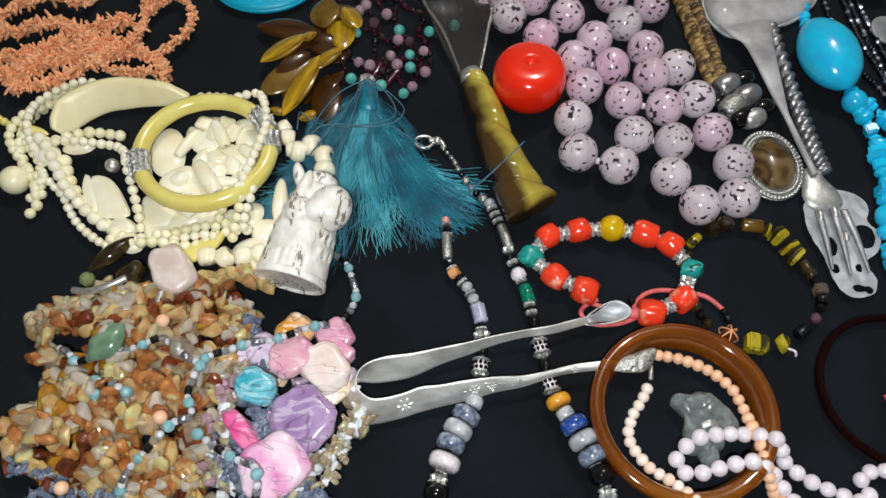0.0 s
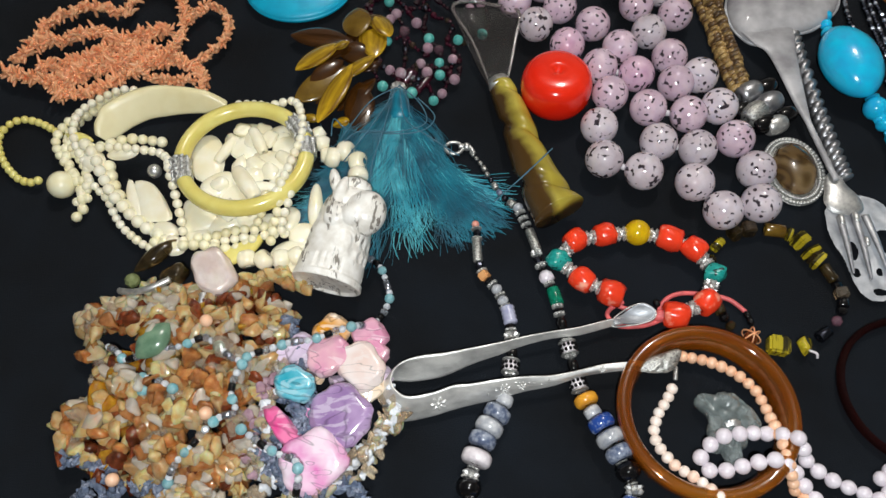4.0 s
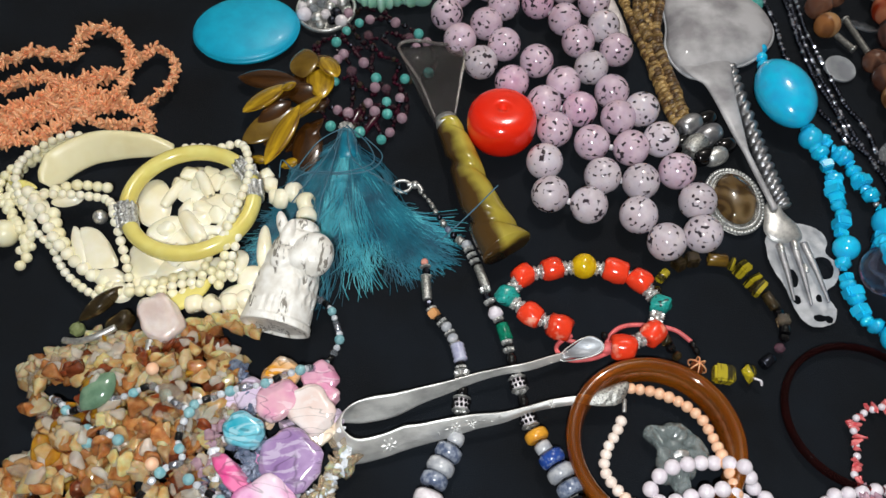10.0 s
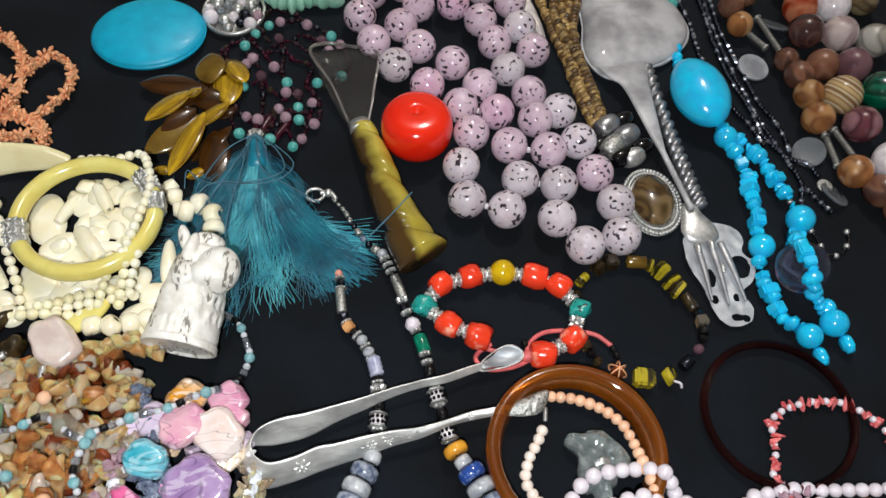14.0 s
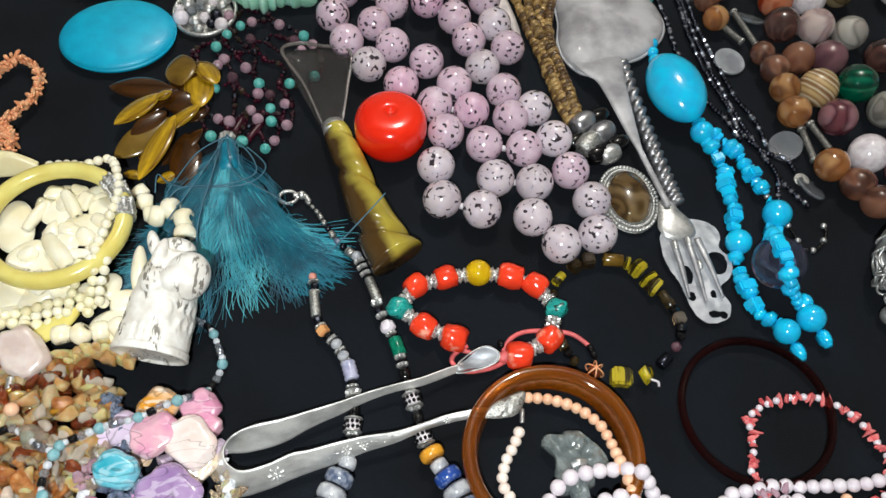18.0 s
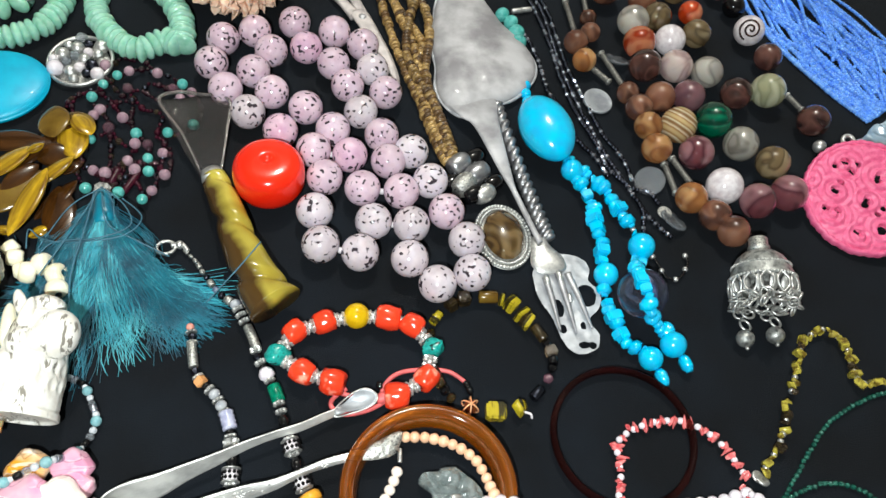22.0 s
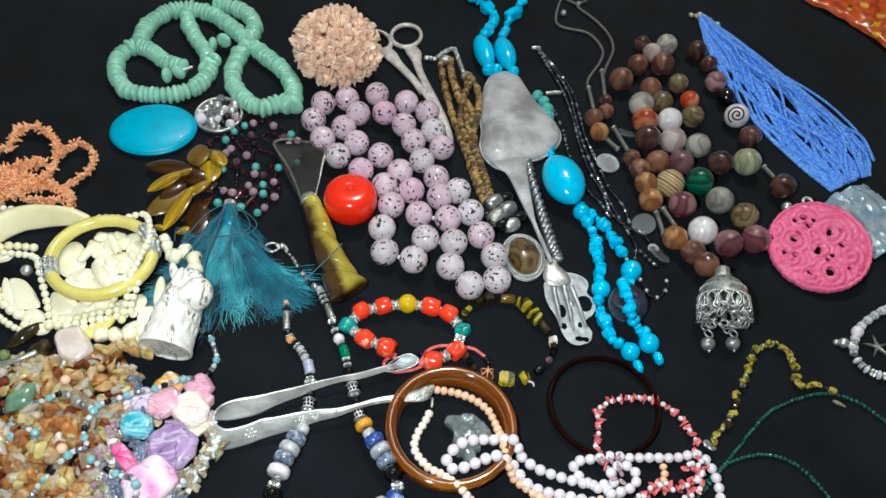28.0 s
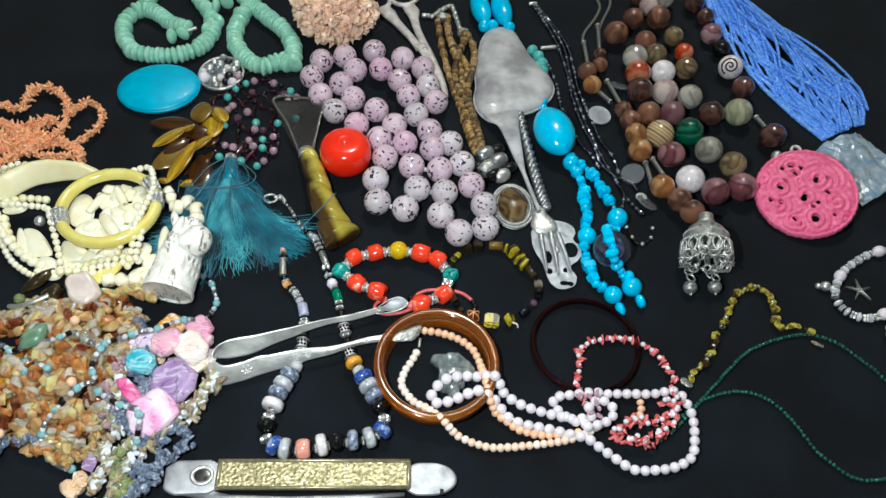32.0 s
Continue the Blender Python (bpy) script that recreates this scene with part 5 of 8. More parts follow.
def scissors():
    root = thing("grape_scissors", "closed pale silver scissors with round finger loops", "scissors", (150, 480))

    def shank(pts, widths):
        path = Path(pts, 3.0, fine=8)
        return sweep(path.pts, lambda i, f: oval(float(np.interp(f, np.linspace(0, 1, len(widths)), widths)), 1.5, 14, 0.75))
    for loop, arm, widths in (((138.5, 532, 12.6, 15.6, 3.4, -0.25), [(141, 517), (145, 509), (147, 498), (149, 487), (153, 473), (157, 460)], (5.2, 6.6, 3.9, 3.3, 3.2, 3.6)),
                              ((113.5, 524, 11.6, 14.2, 2.6, 0.35), [(119, 513), (125, 505), (131, 495), (138, 484), (146, 471), (152, 459)], (6.0, 6.4, 4.2, 3.5, 3.3, 3.8))):
        part("finger_loop", sweep(ring_path(*loop[:2], *loop[2:4], loop[4], loop[5], 48), lambda i, f: oval(1.7 + 0.7 * math.cos(2 * math.pi * f + 1.2) ** 2, 1.7, 12), closed=True), SCISSOR_SILVER, root)
        part("shank", shank(arm, widths), SCISSOR_SILVER, root, "flat tapering shank")
    for dx, dz in ((0, 1.6), (1.2, 0)):
        part("blade", sweep(Path([(153 + dx, 464, 2.6 + dz), (156.5 + dx, 455, 2.6 + dz), (161 + dx, 443, 2.4 + dz), (166 + dx, 429, 2.2 + dz), (170 + dx, 414, 2 + dz), (172 + dx, 404, 1.8 + dz)], fine=8).pts, lambda i, f: oval(0.6 + 5.2 * (1 - f) ** 0.7 * min(1, 0.62 + 5 * f), 0.8, 12, 0.7)), SCISSOR_SILVER, root)
    part("pivot", pebble(156, 458, 2.4, 2.4, 4.6, 1.2, seg=20), STEEL, root)


def orange_packet():
    root = thing("paper_packet", "crumpled orange printed packet with yellow and green pattern", "packet", (600, 600))
    edge = [(524, 650), (526, 618), (549, 593), (568, 568), (582, 540), (600, 524), (630, 548), (668, 590), (700, 640), (650, 720), (570, 720)]
    top = lambda x, y: 3.5 * noise.noise(Vector((x / 14, y / 14, 1))) + 1.6 * abs(noise.noise(Vector((x / 5, y / 5, 6))))
    cx, cy, _ = shape_of(edge)
    wrapper = part("wrapper", plate(edge, 0.5, 11, dome=0.35, under=0.2, seg=120, rings=26, wave=lambda x, y: max(-0.4, top(x, y))), ORANGE, root)
    rng = random.Random(2)
    for x, y in ((545, 622), (562, 600), (578, 574), (592, 548), (612, 552), (600, 580), (580, 610), (562, 640), (624, 582), (606, 616), (590, 640)):
        z = 9.6 + top(x - cx, y - cy)
        ink = YELLOW_INK if rng.random() < 0.65 else GREEN_INK
        part("printed_flower", pebble(x, y, rng.uniform(4, 7), rng.uniform(2, 3.5), z - 1.2, 2.6, rng.uniform(0, 3), lambda t: 1 + 0.35 * math.cos(4 * t + x), seg=20, rings=3), ink, wrapper)


for build in (red_bead, turquoise_oval, horn_opener, sugar_tongs, spoon_and_fork, agate_brooch, medallion, bangles, carved_frog, carved_figure, cigar_cutter, peach_ball, scissors, orange_packet):
    build()


# ---- strands of the right-hand side ----
def jade_necklace():
    root = thing("rondelle_necklace", "pale mint-green glass rondelle necklace in loose loops", "necklace", (-20, 490))
    rng = random.Random(5)
    one = Path([(-77, 504), (-76, 523), (-67, 541), (-52, 551), (-33, 549), (-13, 534), (7, 511), (25, 491), (42, 472), (50, 452), (51, 432), (41, 437), (28, 430), (13, 440), (2, 460), (1, 481), (6, 503), (11, 527), (5, 545), (-10, 556), (-28, 560)], 6.5)
    two = Path([(-36, 474), (-52, 480), (-68, 495), (-82, 497), (-90, 484), (-87, 464), (-75, 445), (-58, 441), (-42, 442), (-26, 451), (-18, 470), (-22, 491), (-33, 510), (-44, 530), (-48, 549)], 6)
    strand(root, "bead", one, "bead", JADE, (7.2, 7.2, 3.0), 4.0, 0.09, rng)
    strand(root, "bead", two, "bead", JADE, (6.8, 6.8, 3.1), 4.2, 0.09, rng)
    for x, y in ((-11, 507), (-19, 501), (-15, 482), (-21, 472), (-48, 461), (-40, 465)):
        put(root, "bead", "bead", JADE, (x, y, 9), (6.4, 6.4, 3.6), (rng.gauss(0, 1), rng.gauss(0, 1), 0.2))
    put(root, "clasp", "tube", SILVER, (-34, 471, 8), (1.4, 1.4, 4), (1, 0.6, 0))


def heishi_necklace():
    root = thing("multi_strand_necklace", "necklace of many strands of brown shell discs with silver bead ends", "necklace", (185, 430))
    lines = [[(167, 496), (170, 464), (176, 424), (184, 387), (190, 356), (194, 344)], [(175, 500), (177, 470), (185, 430), (188, 392), (193, 358), (196, 345)], [(188, 478), (195, 464), (195, 438), (189, 406), (194, 364), (197, 347)],
             [(186, 482), (188, 468), (182, 440), (190, 400), (197, 362), (199, 346)], [(174, 500), (177, 470), (190, 436), (184, 410), (188, 372), (195, 347)], [(192, 474), (184, 452), (180, 420), (192, 380), (196, 356), (198, 349)]]
    rng = random.Random(6)
    for k, pts in enumerate(lines):
        places = seeds(Path(pts, 2.8 + 1.8 * (k % 3)), 2.8, 2.9, rng, 0.06, 0.42)
        dark = [rng.random() < 0.35 for _ in places]
        swarm("dark_strand", root, "tube", WOOD_DARK, [(a, (2.7,) * 2 + (1.25,), ax, sp) for d, (a, sz, ax, sp) in zip(dark, places) if d])
        swarm("strand", root, "tube", WOOD, [(a, (2.85 * rng.uniform(0.8, 1.1),) * 2 + (1.25 * rng.uniform(0.8, 1.15),), ax, s) for d, (a, sz, ax, s) in zip(dark, places) if not d])
    for i, p in enumerate(seeds(Path([(156, 504), (163, 504), (170, 512), (179, 518), (182, 505), (184, 495), (187, 481)], 2.4), 2.2, 3.3, rng, 0.12, 1.1)):
        put(root, "chain_link", "facet" if i % 2 else "barrel", SILVER_OLD if i % 3 else SILVER, *p[:3])
    for x, y in ((171, 500), (188, 480)):
        put(root, "strand_cap", "barrel", SILVER_OLD, (x, y, 4.5), (5.2, 3.6, 3.4), (0.1, 1, 0.1))
    # darker silver and extra black beads paint in the dark reflections of the ends
    for x, y, r, m in ((202, 341, 5.2, DARK_SILVER), (203, 327, 5.4, SILVER_OLD), (211, 334, 5.4, DARK_SILVER), (213, 321, 4.6, SILVER), (197, 330, 4, BLACK), (211, 345, 4.6, BLACK), (207, 321, 4.6, BLACK), (219, 328, 4.2, BLACK)):
        put(root, "end_bead", "barrel", m, (x - 2.5, y, r * 1.1), (r * 1.1, r * 1.1, r * 1.2), (1, 0.5 + 0.2 * (x % 3), 0))


def sky_necklace():
    root = thing("turquoise_necklace", "bright turquoise chip and bead necklace with a large oval bead", "necklace", (270, 300))
    rng = random.Random(7)
    put(root, "focal_bead", "egg", SKY, (251, 359, 12.5), (15, 12.5, 23), (0.2, -0.97, 0.02), label="large glossy oval turquoise bead")
    put(root, "bead", "bead", SKY, (262, 334, 6), 6.2)
    paths = [[(262, 342, 5), (264, 328, 5), (268, 313, 5), (268, 296, 5), (267, 282, 5), (263, 267, 5), (262, 258, 5), (264, 242, 4), (268, 230, 4), (275, 222, 4)],
             [(262, 342, 5), (270, 333, 5), (278, 321, 5), (284, 303, 5), (288, 286, 5), (282, 269, 5), (275, 262, 21), (273, 250, 27), (274.5, 240, 24), (280, 237, 13), (288, 234, 6)]]
    for pts in paths:
        strand(root, "chip", Path(pts), ["pillow", "pillow", "square", "chip3"], SKY, (3.5, 2.9, 2.3), 4.0, 0.25, rng)
    for x, y, r in ((265, 267, 6.4), (288, 282, 7.2), (276, 220, 6.0), (289, 226, 6.6)):
        put(root, "bead", "bead", SKY, (x, y, r), r)
    for x, y in ((280, 211), (294, 217)):
        put(root, "chip", "pillow", SKY, (x, y, 3.5), (4, 3.4, 2.6), (1, 0.2, 0.3))
    for pts in ([(192, 604, 4), (201, 589, 4), (209, 581, 4), (215, 568, 4.5), (216, 556, 5), (211, 543, 5.5), (204, 533, 6)], [(253, 612, 4), (246, 592, 4), (239, 575, 4.5), (230, 562, 5), (226.5, 546, 5.5), (221, 531, 6)]):
        strand(root, "chip", Path(pts), ["square", "chip1", "chip2", "bead"], SKY, (4.3, 3.9, 3.8), 3.6, 0.22, rng, True)
    for x, y, rx, ln in ((203.5, 508, 8.4, 21), (221.5, 507, 8.8, 20)):
        put(root, "oval_bead", "egg", SKY, (x, y, 8.6), (rx, rx, ln), (0.16, -1, 0))
    for x, y in ((206, 488), (227, 487), (213, 489)):
        put(root, "bead", "bead", SKY, (x, y, 5.5), 5.2)
    strand(root, "bead", Path([(243, 464), (249, 453), (251, 442), (249, 428)], 4.0), "bead", TEAL_BEAD, (5.2, 5.2, 4.6), 8.4, 0.1, rng)
    strand(root, "bead", Path([(249, 428), (251, 412), (248, 398), (248, 384)], 3.4), "bead", SKY, (3.6, 3.6, 3.2), 6.4, 0.1, rng)


def black_strands():
    root = thing("seed_bead_necklace", "strands of faceted black glass seed beads with silver ends", "necklace", (275, 400))
    rng = random.Random(8)
    lines = [[(251, 524), (260, 496), (267, 470), (271, 438), (272, 410), (275, 383), (282, 356), (285, 338), (292, 327)], [(253, 524), (265, 499), (275, 470), (277, 440), (278, 416), (282, 394), (288, 362), (295, 345), (297, 328)], [(252, 456), (258, 440), (261, 420), (262, 396), (266, 384), (271, 360), (279, 346), (284, 331)],
             [(254, 522), (264, 494), (272, 466), (274, 421), (278, 387), (284, 356), (289, 336), (294, 322)], [(292, 327), (295, 318), (299, 305), (305, 295), (309, 289)], [(296, 322), (304, 320), (308, 312)], [(298, 309), (294, 292)]]
    for pts in lines:
        places = seeds(Path(pts, 1.9), 1.6, 2.15, rng, 0.10, 0.9)
        lit = [rng.random() < 0.26 for _ in places]
        swarm("strand", root, "seed", HEMATITE, [p for q, p in zip(lit, places) if not q])
        # a quarter of the beads are pale, painting in the glints on black ones
        swarm("bright_strand", root, "facet", STEEL_BEAD, [(a, (1.5,) * 3, ax, sp) for q, (a, sz, ax, sp) in zip(lit, places) if q])
    tail = Path([(287, 305), (290, 292), (296, 276), (299, 266), (306, 265), (313, 273), (313, 280)], 1.6)
    for i, p in enumerate(seeds(tail, 0.9, 2.3, rng, 0.1, 1.5)):
        put(root, "tail_bead", "tube" if i % 4 else "bead", BLACK if i % 4 else SILVER, p[0], (0.8, 0.8, 1.2) if i % 4 else 1.5, p[2])
    for x, y in ((251, 525), (256, 466), (262, 467)):
        put(root, "end_cap", "tube", SILVER, (x, y, 2), (1.7, 1.7, 3.6), (1, 0.1, 0))
    put(root, "clasp_ring", "disc", SILVER_OLD, (310, 306, 1.5), (4, 4, 0.7), (0, 0, 1))


def agate_necklace():
    root = thing("agate_necklace", "long necklace of large mixed round agate beads with silver coins", "necklace", (350, 400))
    rows = [(334, 498, 10, AG_BROWN), (356, 499, 11, AG_BROWN), (351, 517, 9, AG_PINK), (316, 477, 11, AG_BROWN), (365, 477, 9, AG_OLIVE), (339, 468, 10, AG_BROWN), (327, 447, 11, AG_GREY), (345, 452, 10, AG_OLIVE), (370, 457, 8.5, AG_ORANGE), (367, 436, 10, AG_OLIVE), (326, 428, 11, AG_ORANGE), (347, 430, 10.5, AG_WHITE)]
    rows += [(324, 408, 11, AG_DARK), (344, 407, 11, AG_PINK), (363, 402, 10.5, AG_GREY), (345, 383, 10.5, AG_MAUVE), (376, 384, 10.5, AG_DARK), (397, 385, 11.5, AG_SAGE), (327, 383, 10, AG_BROWN), (331, 360, 11.5, AG_STRIPE), (354, 363, 11.5, AG_GREEN), (336, 340, 10.8, AG_MAROON), (365, 345, 11, AG_GREY), (380, 331, 10.6, AG_OLIVE)]
    rows += [(345, 316, 11, AG_WHITE), (361, 305, 10.8, AG_MAROON), (381, 309, 11.2, AG_MAROON), (409, 415, 9.5, AG_DARK), (404, 438, 10.5, AG_WHITE), (403, 463, 8, BLACK), (398, 481, 9.5, AG_MAUVE), (399, 506, 8, AG_DARK), (392, 522, 9.5, AG_DARK), (418, 361, 10.5, AG_DARK), (366, 528, 10, AG_GREY), (345, 530, 8, AG_DARK)]
    rows += [(286, 431, 8.5, AG_BROWN), (288, 416, 8, AG_TAN), (312, 376, 9, AG_BROWN), (314, 362, 9, AG_TAN), (314, 345, 9.5, AG_TAN), (298, 441, 7, AG_BROWN), (300, 455, 6, AG_BROWN), (309, 389, 7.5, AG_BROWN), (324, 310, 9.5, AG_TAN), (334, 298, 9.5, AG_BROWN), (341, 287, 9.5, AG_BROWN)]
    rng = random.Random(11)
    for x, y, r, m in rows:
        r *= 0.93
        put(root, "bead", "ball", m, (x, y, r), r, (rng.gauss(0, 1), rng.gauss(0, 1), rng.gauss(0, 1)))
    n = Vector((-0.40, -0.62, 0.68)).normalized()
    u = n.cross(Vector((0, 0, 1))).normalized()
    v, c = n.cross(u), Vector((404, 438, 9.8))
    spiral = Path([tuple(c + n * math.sqrt(98 - (0.5 * a) ** 2) + (u * math.cos(a) + v * math.sin(a)) * 0.5 * a) for a in np.linspace(0.5, 14, 50)], fine=2)
    part("painted_spiral", tube(spiral, 0.7, 6), AG_DARK, root, "dark spiral line on a white bead")
    for a, b in (((291, 416), (301, 401)), ((302, 425), (309, 398)), ((318, 337), (319, 317)), ((324, 341), (330, 322)), ((414, 387), (419, 375)), ((289, 472), (289, 442)), ((304, 495), (301, 462))):
        part("metal_bar", sweep(Path([a, b], 4, fine=26).pts, lambda i, f: oval(1.55 + 0.3 * (i % 2), 1.55 + 0.3 * (i % 2), 10)), BAR_WIRE, root, "grey wrapped metal bar")
        for e in (a, b):
            put(root, "bar_end", "disc", SILVER_OLD, (*e, 4), (2.3, 2.3, 0.9), (b[0] - a[0], b[1] - a[1], 0))
    for x, y, r, ax in ((291, 387, 9, (0.1, -0.1, 1)), (311, 421, 8.5, (0.2, 0.5, 1)), (307, 327, 8.5, (-0.4, -0.2, 1)), (313, 300, 8, (0.5, 0.3, 1))):
        put(root, "coin", "coin", SILVER_MATTE if x == 291 else CLEAR, (x, y, 2.5), (r, r, 0.9), ax, label="small worn silver coin" if x == 291 else "clear glass disc")
    put(root, "spacer", "bead", SILVER, (419, 346, 4), 4)
    cord = mat("grey_cord", (116, 114, 108), (84, 83, 79), 0.5, scale=1.0, bump=0.8, bump_scale=1.2)
    for pts in ([(290, 612), (288, 603), (282, 597), (274, 569), (278, 557), (301, 549), (310, 527), (305, 509), (291, 485), (289, 468)], [(307, 599), (297, 590), (309, 572), (319, 550), (320, 528), (310, 504), (304, 489)], [(282, 606), (290, 598), (298, 592)]):
        part("cord", tube(Path(pts, 2.0), 1.25, 8), cord, root, "grey braided cord")
    put(root, "cord_bead", "bead", SILVER_MATTE, (298, 592, 3), 2.6)
    put(root, "cord_bead", "bead", SILVER_MATTE, (282, 577, 3), 2.8)
    bell = thing("bell_pendant", "oxidised silver bell pendant with filigree and small ball drops", "pendant", (343, 250))
    ax = Vector((-0.14, -0.95, -0.2)).normalized()
    rot = ax.to_track_quat("Z", "Y").to_matrix().to_4x4()
    place = Matrix.Translation((342.8, 272, 22.4)) @ rot @ Matrix.Diagonal((0.85, 0.85, 1.0, 1.0))
    turn = rot.to_3x3()

    def lay(bm):
        bmesh.ops.transform(bm, matrix=place, verts=bm.verts)
        return bm
    part("cap", lay(lathe([(0, -2), (4.6, -2), (5.6, -1.2), (5.5, 2.5), (6.4, 3.3), (6.4, 4.5), (5.6, 5.2), (6.8, 6.4), (0, 7)], 28)), SILVER_OLD, bell)
    dome = part("dome", lay(lathe([(0, 5.6), (6.2, 5.6), (9.6, 6.8), (13.2, 9.4), (16.0, 13.4), (17.8, 18.5), (18.8, 20.2), (18.6, 21.4), (17.2, 21.2), (15.5, 17.5), (10, 14), (0, 13)], 48)), SILVER_BELL, bell, "engraved silver dome")

    def on(a, r, h):
        return place @ Vector((r * math.cos(a), r * math.sin(a), h))
    for k in range(56):
        a = 2 * math.pi * k / 56
        for rr, h, sz in ((16.6, 14.2, 0.6), (18.6, 20.6, 0.8)):
            if on(a, rr, h).z > 1:
                put(dome, "grain", "seed", SILVER, on(a, rr, h), sz)
    for k in range(13):
        a = 2 * math.pi * k / 13
        out = turn @ Vector((math.cos(a), math.sin(a), 0))
        put(dome, "petal", "leaf", SILVER, on(a + math.pi / 13, 15.6, 25.6), (2.3, 1.1, 5.4), ax - out * 0.3)
        if on(a, 18.2, 20).z > 2:
            for sgn in (-1, 1):
                side = turn @ Vector((-math.sin(a), math.cos(a), 0)) * sgn
                part("filigree_wire", tube(Path([on(a, 18.2, 20.5), on(a, 18.9, 24) + side * 3.0, on(a, 18.8, 28) + side * 2.6, on(a, 18.2, 31)], fine=4), 0.7, 6), SILVER, dome)
    for row, (rr, h, n, size) in enumerate(((17.6, 31.6, 16, 3.0), (14.0, 33.2, 11, 2.8), (17.0, 35.2, 12, 2.8))):
        for k in range(n):
            a = 2 * math.pi * (k + 0.5 * row) / n
            c = on(a, rr, h)
            if c.z < 2.4:
                continue
            w = Vector((math.sin(k * 2.3 + row), math.cos(k * 3.1), 0.6)).normalized()
            u = w.cross(Vector((0.2, 0.3, 1))).normalized()
            part("dangling_ring", sweep([c + (u * math.cos(t) + w.cross(u) * math.sin(t)) * size for t in np.linspace(0, 2 * math.pi, 16, endpoint=False)], lambda i, f: oval(0.65, 0.65, 6), closed=True, up=(0.31, 0.22, 0.92)), SILVER, bell)
    for x, y in ((328, 227), (344.5, 227.5)):
        put(bell, "ball_drop", "bead", SILVER_BELL, (x, y, 5), 4.6)
        put(bell, "drop_tip", "seed", SILVER, (x - 0.4, y - 5.0, 4.4), 1.1)
        for dx, dy, dz in ((1.2, 6.2, 7), (2.4, 10.4, 11)):
            part("drop_link", sweep(ring_path(x + dx, y + dy, 2.3, 3.0, dz, 0.5 + dy, 16), lambda i, f: oval(0.7, 0.7, 6), closed=True), SILVER, bell)


def cobalt_skein():
    root = thing("cobalt_skein", "thick skein of cobalt-blue seed bead strands tied in a bundle", "necklace", (455, 460))
    rng, places = random.Random(12), []
    left = Path([(411, 580), (408, 545), (412, 500), (424, 440), (444, 395), (462, 366)])
    right = Path([(417, 580), (436, 556), (462, 512), (489, 462), (507, 418), (500, 384)])
    for k in range(58):
        u, ph, wave, loose = rng.random() ** 1.2, rng.uniform(0, 6), rng.uniform(4, 9), k % 5 == 0
        z0, swing = (rng.uniform(7, 11), 0.24) if loose else (rng.uniform(1.2, 8), 0.13)
        pts = []
        for f in np.linspace(0, 1, 14):
            w = u + swing * math.sin(ph + f * wave) * min(1, 3 * f)
            w = min(1, max(0, w))
            a, b = left.at(f * left.length)[0], right.at(f * right.length)[0]
            pts.append((*((a + (b - a) * w)[:2]), 1.4 + z0 * (1 - (2 * w - 1) ** 2) * (0.4 + 0.6 * math.sin(math.pi * f))))
        places += seeds(Path(pts, fine=6), 1.3, 1.85, rng, 0.07, 0.9)
    for pts in ([(452, 482), (467, 466), (478, 458), (487, 447), (497, 434), (507, 422), (506, 396)], [(457, 415), (460, 424), (470, 432), (485, 433), (498, 420), (503, 400)], [(496, 434), (490, 423), (479, 416), (469, 408), (466, 398), (474, 386)], [(470, 500), (487, 480), (500, 458), (510, 425), (504, 392)]):
        places += seeds(Path(pts, 5.5 if pts[0][0] < 470 or pts[0][0] == 496 else 1.5), 1.25, 1.85, rng, 0.07, 0.9)
    swarm("bead_fill", root, "seed", COBALT, places)
    for x, y in ((404, 584), (409, 583), (413, 586), (420, 578), (426, 572)):
        put(root, "clasp_link", "bead", SILVER_OLD, (x, y, 2.2), (2.4, 2.4, 3), (1, -0.6, 0))
    wrap = thing("plastic_wrap", "crumpled clear bluish plastic wrap around the strand ends", "wrapping", (480, 335))
    bm, n = bmesh.new(), 64
    q = [Vector((447, 352, 4)), Vector((493, 372, 8)), Vector((517, 326, 3)), Vector((470, 300, 3))]
    vs = [[None] * n for _ in range(n)]
    for j in range(n):
        for i in range(n):
            u, v = i / (n - 1), j / (n - 1)
            p = q[0].lerp(q[1], u).lerp(q[3].lerp(q[2], u), v)
            z = 2 + 8 * math.sin(math.pi * u) * (1 - 0.5 * v) + 3.2 * noise.noise(Vector((u * 7, v * 2.4, 2))) + 2.2 * abs(noise.noise(Vector((u * 15, v * 9, 8))))
            vs[j][i] = bm.verts.new((p.x + 2 * noise.noise(Vector((u * 6, v * 6, 5))), p.y + 2 * noise.noise(Vector((u * 6, v * 6, 9))), max(0.8, z)))
    for a, b in zip(vs, vs[1:]):
        for i in range(n - 1):
            bm.faces.new((a[i], a[i + 1], b[i + 1], b[i]))
    sheet = part("film", bm, PLASTIC, wrap)
    sol = sheet.modifiers.new("thickness", "SOLIDIFY")
    sol.thickness = 0.0004


for build in (jade_necklace, heishi_necklace, sky_necklace, black_strands, agate_necklace, cobalt_skein):
    build()


